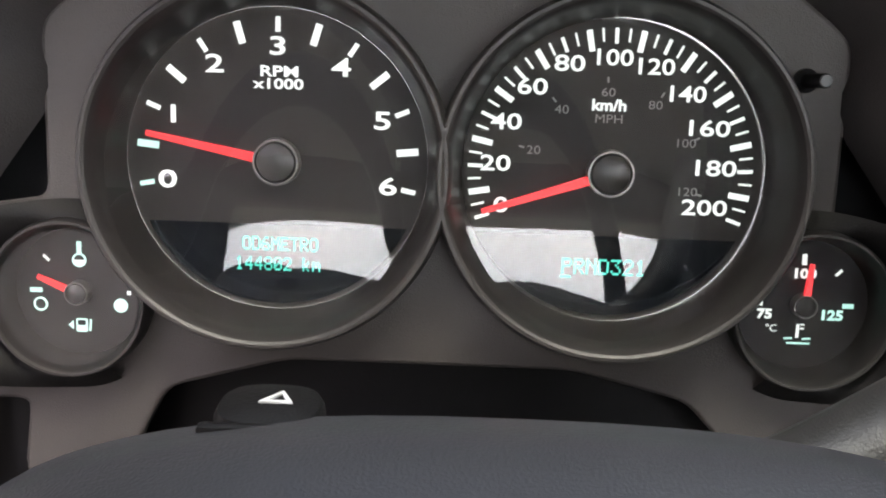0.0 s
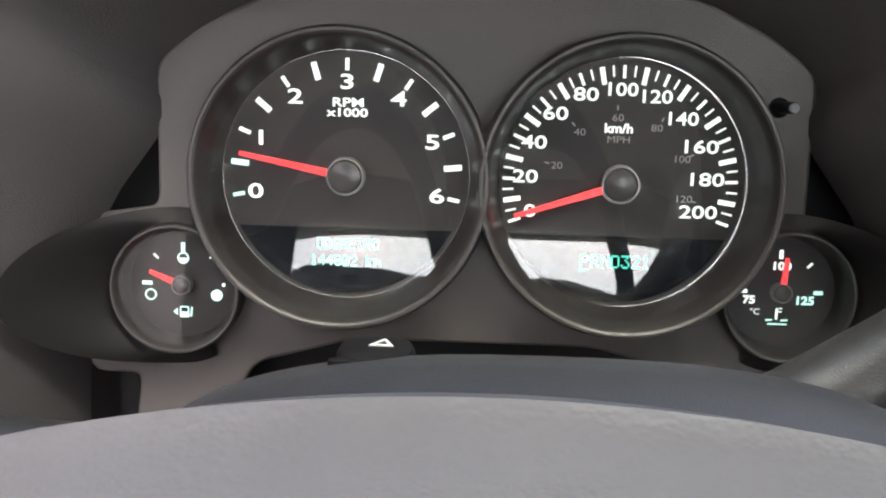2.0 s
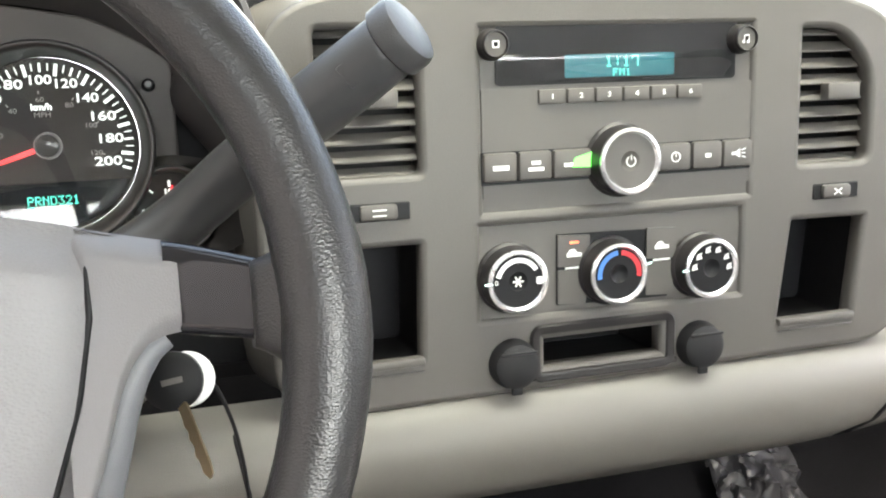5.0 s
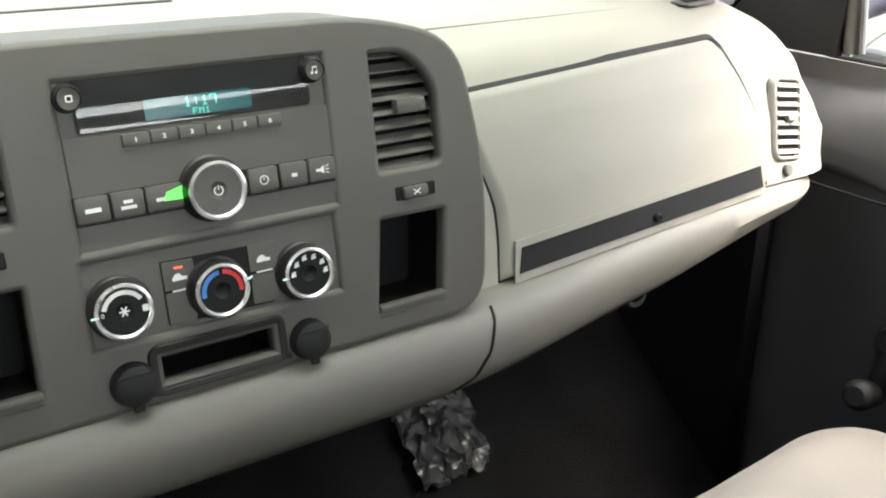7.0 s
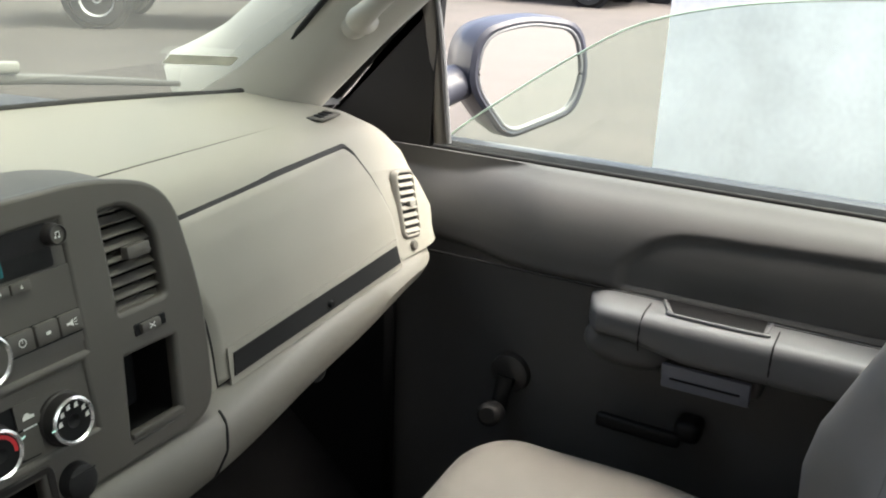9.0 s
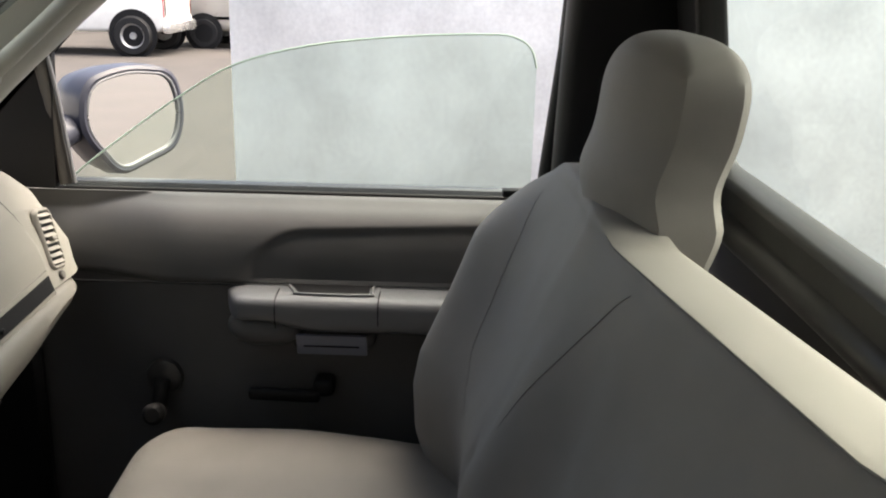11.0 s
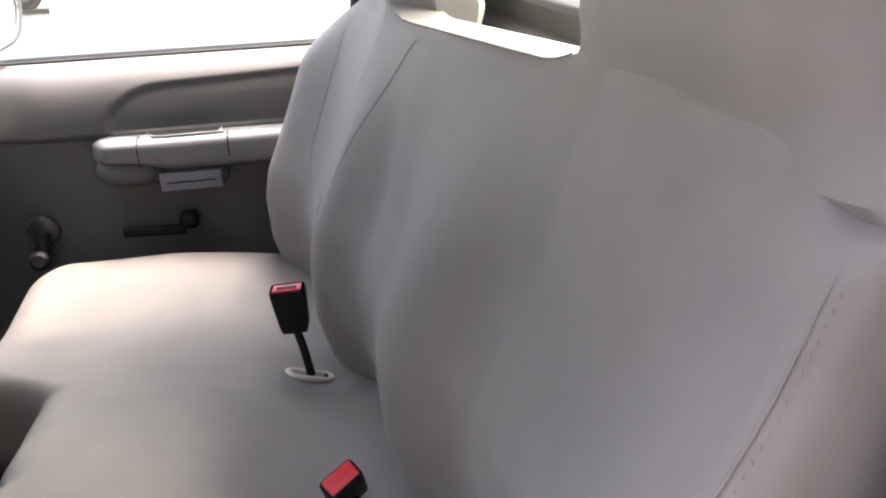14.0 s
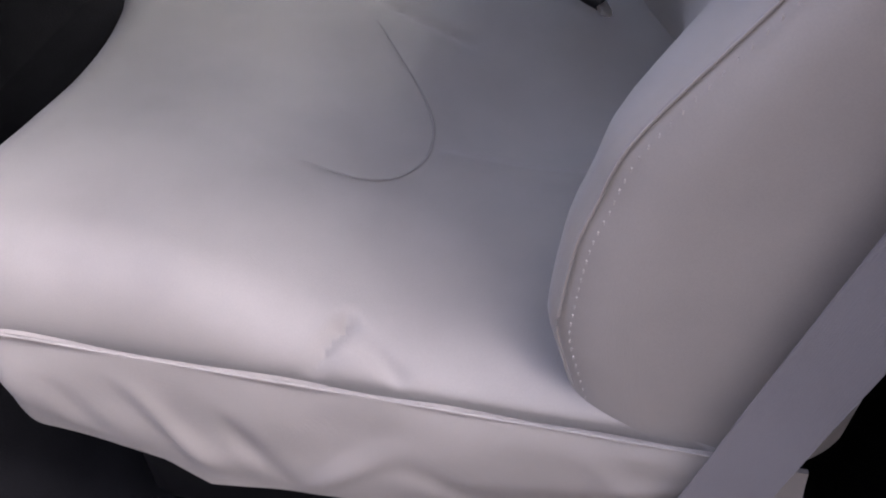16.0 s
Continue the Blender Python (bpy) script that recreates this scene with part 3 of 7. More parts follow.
        if s > 0:
            g = part("grab_handle", tube([(0.600, 0.830, 0.878), (0.560, 0.808, 0.886), (0.540, 0.775, 0.905), (0.536, 0.72, 0.950), (0.540, 0.66, 1.005), (0.556, 0.615, 1.055), (0.592, 0.595, 1.090)], [0.019, 0.016, 0.0135, 0.0125, 0.0130, 0.0145, 0.018], 16, 34, flat=0.85), TRIMM, pob)
            part("grab_handle_cap", rbox((0.034, 0.050, 0.034), (0.603, 0.838, 0.878), 0.014, 3, rot=(-40, 0, 0)), TRIMM, g)
    # black rubber edge between pillar trim and windshield
    def base_y(x):
        return 1.16 - 0.55 * x * x
    wb = [(x, base_y(x) + 0.005, 0.779) for x in np.linspace(-0.56, 0.56, 15)]
    side = [(0.578, 0.965, 0.80), (0.574, 0.885, 0.885), (0.570, 0.775, 0.985), (0.556, 0.655, 1.09), (0.54, 0.575, 1.155)]
    seal = [(-p[0], p[1], p[2]) for p in reversed(side)] + wb + side
    ob = part("trim_windshield_seal", tube(seal, 0.004, 8, 120), RUBBER, None)
    tagged(ob, "black rubber seal round the windshield", "trim", kind="structure")

    def ws(u, v):
        x = lerp(-1, 1, u) * lerp(0.66, 0.60, v)
        y0, z0, y1, z1 = base_y(x * 0.93) + 0.04, 0.765, 0.60 - 0.22 * x * x, 1.19 - 0.05 * x * x
        return x, lerp(y0, y1, v), lerp(z0, z1, v)
    w = part("window_1", grid(24, 14, ws), WSGLASS, None)
    tagged(w, "dusty tinted windshield glass", "windshield", kind="structure")
    st = part("sticker", grid(4, 1, lambda u, v: (lerp(0.450, 0.540, u), lerp(1.014, 1.000, v) - 0.026 * u, lerp(0.824, 0.836, v) - 0.010 * u)), mat("sticker_paper", (0.62, 0.64, 0.58), 0.6, vary=0.15, vscale=40), w, "small pale paper sticker on the glass")
    # cowl, wipers and hood outside
    def hood(u, v):
        x, y = lerp(-0.85, 0.85, u), lerp(1.22, 2.6, v)
        return x, y, 0.70 + 0.03 * (1 - (x / 0.85) ** 2) - 0.10 * v * v - 0.05 * abs(x / 0.85) ** 4
    h = part("hood", thicken(grid(24, 14, hood), 0.02), BODYP, None)
    tagged(h, "dark blue painted engine hood beyond the windshield", "hood", kind="structure")
    c = part("cowl", thicken(grid(30, 3, lambda u, v: (lerp(-0.8, 0.8, u), base_y(lerp(-0.66, 0.66, u)) + lerp(0.05, 0.16, v), 0.742 - 0.02 * v)), 0.01), ARMM, None)
    tagged(c, "grey plastic cowl under the windshield", "cowl", kind="structure")
    wip = thing("wiper", "grey metal windshield wiper resting at the glass foot", "wiper", (0.1, 1.2, 0.77))
    part("arm", tube([(-0.30, 1.235, 0.790), (0.05, 1.185, 0.825), (0.19, 1.130, 0.835), (0.33, 1.115, 0.822)], 0.0055, 8, 20, flat=1.3), mat("wiper_alu", (0.20, 0.20, 0.19), 0.4), wip)
    part("blade", tube([(-0.10, 1.200, 0.812), (0.19, 1.150, 0.812), (0.31, 1.125, 0.810), (0.43, 1.095, 0.797), (0.53, 1.065, 0.784)], [0.0055, 0.0055, 0.0055, 0.0045, 0.003], 8, 24, flat=1.2), mat("wiper_grey", (0.10, 0.10, 0.10), 0.5), wip)
    part("bridge", tube([(0.10, 1.170, 0.822), (0.19, 1.140, 0.826), (0.28, 1.118, 0.820)], 0.004, 8, 12), mat("wiper_metal", (0.24, 0.24, 0.23), 0.35), wip)


build_ground()
build_white_wall()
place_vehicles()
build_shell()


# ---------------------------------------------------------------- dashboard
def dash_profile(x):
    """The outline of the dash at x, from under the lower roll, over the face and the top, to the glass: (y, z) pairs."""
    d = soft01((x - 0.12) / 0.34)
    out = -0.03 * (1 - d)
    lift = 0.03 * soft01((x - 0.2) / 0.42)
    end = 0.085 * (max(0.0, (x - 0.690) / 0.075) ** 2.6 if x > 0 else max(0.0, (abs(x) - 0.678) / 0.042) ** 2.6)
    drop = 2.9 * max(0.0, x - 0.575) ** 2
    back = 1.16 - 0.55 * x * x
    rise = 0.045 * soft01((x - 0.40) / 0.32) ** 1.3
    lo = [(0.90, 0.468), (0.83, 0.462), (0.775, 0.474), (0.752, 0.498), (0.745, 0.522), (0.752, 0.543), (0.764, 0.5515)]
    tuck = 0.046 * max(0.0, (x - 0.66) / 0.10) ** 2.0 if x > 0 else 0.075 * max(0.0, (abs(x) - 0.61) / 0.10) ** 2.0
    roll = 0.062 * max(0.0, (x - 0.63) / 0.10) ** 2.0 if x > 0 else tuck
    pts = [(y + out + end + roll + 0.25 * rise, z + lift + rise * (0.5515 - z) / 0.085) for y, z in lo]
    face = [(0.7665, 0.5535), (0.772, 0.572), (0.786, 0.63), (0.806, 0.69), (0.822, 0.727)]
    pts += [(y + end + tuck * soft01((0.64 - z) / 0.085), z + lift * (1 - (z - 0.55) / 0.18) - drop * max(0.0, (z - 0.57) / 0.157)) for y, z in face]
    nose = [(0.832, 0.744), (0.850, 0.757), (0.885, 0.766), (0.94, 0.770)]
    pts += [(y + end * 0.8, z - 0.3 * end - drop) for y, z in nose]
    y0 = 0.94 + end * 0.8
    pts += [(lerp(y0, max(back, y0 + 0.01), k / 4), 0.770 + 0.008 * k / 4 - 0.3 * end * (1 - k / 4) - drop) for k in (1, 2, 3, 4)]
    b = soft01((-0.165 - x) / 0.04) * soft01((x + 0.70) / 0.06)
    if b > 0:
        # over the instruments the pad rises into the hood
        for k in range(10, len(pts)):
            y, z = pts[k]
            yy = max(y, 0.865 + 0.004 * (k - 10))
            zz = table(yy, [0.86, 0.92, 1.0, 1.12], [0.838, 0.842, 0.815, 0.782])
            pts[k] = (lerp(y, yy, b), lerp(z, zz, b))
    return pts


def build_dash():
    e = thing("dashboard", "light grey vinyl dashboard with a dark centre panel", "dashboard", (0, 0.95, 0.5))
    NL = 7
    def sect(x0, x1, j0, j1, n):
        prof = [dash_profile(lerp(x0, x1, i / n)) for i in range(n + 1)]
        m = j1 - j0
        return grid(n, m, lambda u, v: (lerp(x0, x1, u), *prof[round(u * n)][j0 + round(v * m)]))
    part("lower_panel", sect(-0.714, 0.755, 0, NL, 98), TANSHADE, e, "light grey plastic lower roll, darkened for shade")
    part("dash_pad", sect(-0.720, 0.765, NL + 3, 19, 114), TAN, e, "light grey grained vinyl top pad")
    face = part("face_panel", sect(0.205, 0.765, NL, NL + 3, 76), TAN, e)

    # the seam across the pad
    part("pad_seam", tube([(x, 0.862 + 0.02 * abs(x), 0.7617) for x in np.linspace(0.17, 0.585, 12)], 0.0009, 6), CHARCOAL, e)
    # glove box door, proud of the face, with a dark gap round it
    def fy(x, z):
        p = dash_profile(x)
        ys, zs = [q[0] for q in p[NL:NL + 5]], [q[1] for q in p[NL:NL + 5]]
        return table(z, zs, ys)
    def side_l(t):
        return 0.222 + 0.038 * math.sin(min(1.0, t * 1.15) * math.pi / 2) - 0.022 * max(0.0, t - 0.6)
    def side_r(t):
        return 0.562 + 0.040 * math.sin(min(1.0, t * 1.3) * math.pi / 2) - 0.008 * max(0.0, t - 0.6)
    def glove(off, grow):
        def f(u, v):
            t = 1 - v
            x = lerp(side_l(t) - grow, side_r(t) + grow, u)
            lo = 0.5565 + 0.03 * soft01((x - 0.2) / 0.42) - grow
            hi = 0.7345 + grow - 0.020 * (1 - u) - 0.016 * max(0.0, (u - 0.93) / 0.07) ** 2
            z = lerp(lo, hi, v)
            edge = min(u, 1 - u, v, 1 - v)
            return x, fy(x, z) - off + 0.004 * max(0.0, 1 - edge / 0.012) ** 2, z
        return f
    part("glove_box_gap", grid(60, 40, glove(0.0022, 0.0046)), BLACK, e, "dark gap round the glove box")
    gd = part("glove_box_door", thicken(grid(60, 40, glove(0.0055, 0.0)), 0.003), TAN, e, "light grey glove box door")
    # dark handle strip with its latch
    def strip(x0, x1, z0, z1, off, lift):
        def f(u, v):
            x = lerp(x0, x1, u) + (0.006 * v * (1 - u) if x1 - x0 > 0.1 else 0.0)
            z = lerp(z0, z1, v) + lift * (x - 0.27)
            return x, fy(x, z) - off, z
        return f
    rec = part("handle_frame", thicken(grid(20, 3, strip(0.262, 0.588, 0.5555, 0.5905, 0.0066, 0.075)), 0.002), TAN, gd)
    part("handle_strip", thicken(grid(20, 2, strip(0.268, 0.583, 0.5630, 0.5840, 0.0082, 0.075)), 0.002), BLACK, gd, "dark textured handle strip")
    for x in (0.412, 0.508):
        part("strip_joint", thicken(grid(1, 2, strip(x, x + 0.002, 0.5630, 0.5840, 0.0090, 0.075)), 0.001), BLACK, gd)
    part("glove_lock", lathe([(0, 0.004), (0.0035, 0.004), (0.0045, 0.0)], Matrix.Translation((0.432, fy(0.432, 0.575) - 0.008, 0.583)) @ Matrix.Rotation(radians(90), 4, "X"), 16), BLACK, gd)

    # end vent
    m = Matrix.Translation((0.642, fy(0.642, 0.645) - 0.0006, 0.645)) @ Matrix.Rotation(radians(3), 4, "Z") @ tilted((0, 0, 0), 16) @ Matrix.Rotation(radians(-8), 4, "Z")
    vent(e, m, 0.038, 0.080, 8, TAN, 0.0)
    part("vent_wheel", lathe([(0, 0.003), (0.0055, 0.003), (0.0065, 0.002), (0.0065, -0.002)], m @ Matrix.Translation((-0.002, -0.055, 0.003)), 20), CHARCOAL, e)
    # demister slots in the pad by the pillar
    for k in range(3):
        part("demister_slot", rbox((0.008, 0.016, 0.004), (0.553 + 0.013 * k, 0.862 + 0.003 * k, 0.764), 0.0015, 1, rot=(0, 0, -20)), BLACK, e)
    part("demister_frame", rbox((0.048, 0.024, 0.004), (0.566, 0.865, 0.7622), 0.0015, 1, rot=(0, 0, 8)), CHARCOAL, e)
    # defroster grille at the glass foot
    part("defroster_slot", rbox((0.36, 0.012, 0.004), (-0.1, 1.06, 0.7735), 0.002, 1), BLACK, e)
    # gap line between lower roll and end cap
    for x0, lean in ((0.222, 0.055), (-0.243, -0.02)):
        line = []
        for k in range(13):
            f = k / 12 * 5 + 1
            i0 = min(5, int(f))
            x = x0 - lean * (1 - k / 12) ** 1.6
            pr = dash_profile(x)
            a, b = pr[i0], pr[i0 + 1]
            line.append((x, lerp(a[0], b[0], f - i0) - 0.0004, lerp(a[1], b[1], f - i0)))
        part("roll_joint", tube(line, 0.0015, 6, 30), BLACK, e)
    # broken finisher under the roll
    part("finisher_clip", tube([(0.424, 0.784, 0.487), (0.430, 0.779, 0.482), (0.440, 0.777, 0.486), (0.447, 0.779, 0.495), (0.460, 0.782, 0.504)], [0.0035, 0.0035, 0.003, 0.0025, 0.0015], 8, 18), BLACK, e, "loose black clip under the roll")
    part("finisher_end", rbox((0.050, 0.020, 0.007), (0.374, 0.800, 0.482), 0.003, 2, rot=(0, -8, 6)), TANSHADE, e, "loose end of the light finisher")
    return e


def vent(parent, m, w, h, n, material, z):
    """A louvred air outlet: frame, blades, tab."""
    part("vent_frame", frame_ring(m, w, h, ((0.0, 0.0), (0.0, 0.0030), (0.0010, 0.0042), (0.0030, 0.0044), (0.0052, 0.0026), (0.0065, -0.003))), material, parent)
    part("vent_well", rbox((w, h, 0.001), (0, 0, z + 0.0008), 0, m=m), BLACK, parent)
    for k in range(n):
        y = lerp(-h / 2, h / 2, (k + 0.5) / n)
        part("vent_blade", rbox((w * 0.985, h / n * 0.70, 0.0014), (0, y, z + 0.0030), 0.0005, 1, m=m, rot=(-40, 0, 0)), material, parent)
    part("vent_tab", rbox((w * 0.42, h * 0.085, 0.007), (w * 0.05, 0.0, z + 0.0055), 0.0015, 2, m=m), material, parent)


def frame_ring(m, w, h, sections):
    """A rounded rectangular frame, open in the middle."""
    bm = bmesh.new()
    rings = [[bm.verts.new(m @ Vector((x, y, z))) for x, y in rrect(0, 0, w + 2 * g, h + 2 * g, 0.007 + g, 5)] for g, z in sections]
    n = len(rings[0])
    for a, b in zip(rings, rings[1:]):
        for k in range(n):
            bm.faces.new((a[k], a[(k + 1) % n], b[(k + 1) % n], b[k]))
    return bm


build_dash()
STK = tilted((0, 0.75, 0.62), 9.6)


def build_stack():
    e = thing("center_panel", "charcoal plastic centre panel with vents and storage bins", "dashboard panel", (0, 0.76, 0.62))
    edge = rounded([(-0.212, -0.066), (0.212, -0.062), (0.222, 0.05), (0.204, 0.152), (0.13, 0.172), (-0.13, 0.174), (-0.21, 0.162), (-0.222, 0.05)], [0.03, 0.03, 0.06, 0.05, 0.05, 0.05, 0.03, 0.05], 7)
    holes = [rrect(0, 0.098, 0.188, 0.114, 0.003), rrect(-0.004, 0.008, 0.186, 0.064, 0.003)]
    lv, rv = rounded([(-0.190, 0.066), (-0.124, 0.066), (-0.124, 0.156), (-0.190, 0.156)], 0.008), rounded([(0.125, 0.057), (0.187, 0.057), (0.186, 0.125), (0.160, 0.152), (0.125, 0.152)], [0.006, 0.012, 0.02, 0.02, 0.006])
    lc, rc = rounded([(-0.188, -0.044), (-0.128, -0.044), (-0.126, 0.033), (-0.188, 0.033)], 0.005), rounded([(0.112, -0.048), (0.178, -0.048), (0.186, 0.027), (0.122, 0.028)], 0.005)
    slot = rrect(-0.0125, -0.0455, 0.088, 0.025, 0.002)
    plate("bezel", [edge] + holes + [lv, rv, lc, rc, slot], 0.014, 0.004, STK @ Matrix.Translation((0, 0, -0.011)), CHARCOAL, e)
    # the deep side wall of the panel, running back to the dash
    bm = bmesh.new()
    rings = []
    for g, z in ((-0.003, 0.0005), (0.0, -0.004), (0.002, -0.02), (0.006, -0.05), (0.012, -0.09)):
        c = Vector((0, 0.06))
        rings.append([bm.verts.new(STK @ Vector((c.x + (x - c.x) * (1 + g / 0.2), c.y + (y - c.y) * (1 + g / 0.12), z))) for x, y in edge])
    n = len(edge)
    for a, b in zip(rings, rings[1:]):
        for k in range(n):
            bm.faces.new((a[k], a[(k + 1) % n], b[(k + 1) % n], b[k]))
    part("bezel_side", bm, CHARCOAL, e)
    # vents
    for cx, w, pts in ((-0.157, 0.066, lv), (0.1555, 0.062, rv)):
        cy, h = (0.111, 0.09) if cx < 0 else (0.1045, 0.095)
        part("vent_well", rbox((w + 0.004, h + 0.004, 0.002), (cx, cy, -0.034), 0, m=STK), BLACK, e)
        for k in range(9):
            y = cy - h / 2 + h * (k + 0.5) / 9
            ww = w
            xo = 0.0
            if cx > 0 and y > 0.128:
                ww = w - 0.028 * (y - 0.128) / 0.024
                xo = -(w - ww) / 2
            part("vent_blade", rbox((ww, 0.0098, 0.0016), (cx + xo, y, -0.009), 0.0006, 1, m=STK, rot=(-50, 0, 0)), CHARCOAL, e)
        part("vent_tab", rbox((0.025, 0.011, 0.009), (cx + 0.004, cy + 0.003, 0.001), 0.0015, 2, m=STK), CHARCOAL, e)
        bm = bmesh.new()
        c = Vector((sum(p[0] for p in pts) / len(pts), sum(p[1] for p in pts) / len(pts)))
        rr = [[bm.verts.new(STK @ Vector((x, y, z))) for x, y in pts] for z in (0.0, -0.034)]
        for k in range(len(pts)):
            bm.faces.new((rr[0][k], rr[0][(k + 1) % len(pts)], rr[1][(k + 1) % len(pts)], rr[1][k]))
        part("vent_shroud", bm, RINGP, e)
    # switches under the vents
    for cx, cy, sym in ((-0.1535, 0.05, "="), (0.1575, 0.042, "x")):
        part("switch_recess", rbox((0.036, 0.0105, 0.002), (cx, cy, 0.0028), 0.0008, 1, m=STK), BLACK, e)
        s = part("thumb_wheel", rbox((0.022, 0.009, 0.006), (cx + (-0.001), cy, 0.004), 0.002, 2, m=STK), CHARCOAL, e)
        if sym == "x":
            slab("mark", bar((cx - 0.004, cy - 0.002), (cx + 0.002, cy + 0.002), 0.0008), 0.0071, 0.0002, STK, WHITEP, s)
            slab("mark", bar((cx - 0.004, cy + 0.002), (cx + 0.002, cy - 0.002), 0.0008), 0.0071, 0.0002, STK, WHITEP, s)
        else:
            for dy in (-0.0016, 0.0016):
                slab("mark", bar((cx - 0.005, cy + dy), (cx + 0.003, cy + dy), 0.0008), 0.0071, 0.0002, STK, WHITEP, s)
    # bins
    for pts in (lc, rc, slot):
        bm = bmesh.new()
        deep = -0.055
        c = Vector((sum(p[0] for p in pts) / len(pts), sum(p[1] for p in pts) / len(pts)))
        rr = [[bm.verts.new(STK @ Vector((c.x + (x - c.x) * k, c.y + (y - c.y) * k, z))) for x, y in pts] for z, k in ((0.0, 1.0), (deep, 0.92))]
        n = len(pts)
        for k in range(n):
            bm.faces.new((rr[0][k], rr[0][(k + 1) % n], rr[1][(k + 1) % n], rr[1][k]))
        bm.faces.new(rr[1])
        part("storage_bin", bm, BLACK, e)
    for x0, x1, y in ((-0.186, -0.130, -0.041), (0.116, 0.176, -0.0445)):
        part("bin_lip", rbox((x1 - x0, 0.0055, 0.008), ((x0 + x1) / 2, y, 0.0015), 0.0015, 2, m=STK), CHARCOAL, e)
        part("bin_lip_line", rbox((x1 - x0, 0.0012, 0.003), ((x0 + x1) / 2, y - 0.0062, 0.0022), 0.0004, 1, m=STK), CHARCOAL, e)
    part("slot_frame", lathe_rect_flat(STK, -0.0125, -0.0455, 0.088, 0.025), RINGP, e)
    part("slot_sill", rbox((0.104, 0.005, 0.007), (-0.0125, -0.0600, 0.002), 0.002, 2, m=STK), RINGP, e)
    # socket covers
    for cx, cy in ((-0.0745, -0.049), (0.0545, -0.0515)):
        m = STK @ Matrix.Translation((cx, cy, 0.002))
        c = part("socket_cover", lathe([(0, 0.013), (0.011, 0.0125), (0.0138, 0.0105), (0.0145, 0.006), (0.0155, 0.003), (0.0155, 0)], m, 36), RUBBER, e)
        part("cover_tab", rbox((0.007, 0.006, 0.003), (0, -0.0155, 0.008), 0.001, 2, m=m), RUBBER, c)
        part("cover_rib", rbox((0.024, 0.002, 0.0015), (0, 0.009, 0.0128), 0.0006, 1, m=m), RUBBER, c)


def lathe_rect_flat(m, cx, cy, w, h):
    bm = bmesh.new()
    rings = []
    for g, z in ((0.0, -0.004), (0.0, 0.0045), (0.0015, 0.0055), (0.005, 0.0055), (0.0062, 0.004), (0.0062, 0.001)):
        rings.append([bm.verts.new(m @ Vector((x, y, z))) for x, y in rrect(cx, cy, w + 2 * g, h + 2 * g, 0.002 + g, 4)])
    n = len(rings[0])
    for a, b in zip(rings, rings[1:]):
        for k in range(n):
            bm.faces.new((a[k], a[(k + 1) % n], b[(k + 1) % n], b[k]))
    return bm


def knob(parent, cx, cy, r, h, m, face=CHARCOAL, ring=CHROME, name="knob"):
    mm = m @ Matrix.Translation((cx, cy, 0))
    k = part(name, lathe([(r * 1.12, 0.0), (r * 1.12, 0.003), (r * 1.04, 0.0045), (r * 1.0, h - 0.003), (r * 0.97, h - 0.0005)], mm, 48), RINGP, parent)
    part("knob_ring", lathe([(r * 0.985, h - 0.003), (r * 0.975, h), (r * 0.88, h + 0.0010), (r * 0.81, h - 0.0008)], mm, 48), ring, k, "bright chrome ring")
    part("knob_face", lathe([(0, h - 0.0035), (r * 0.20, h - 0.003), (r * 0.30, h - 0.0010), (r * 0.82, h - 0.0010)], mm, 40), face, k)
    return k


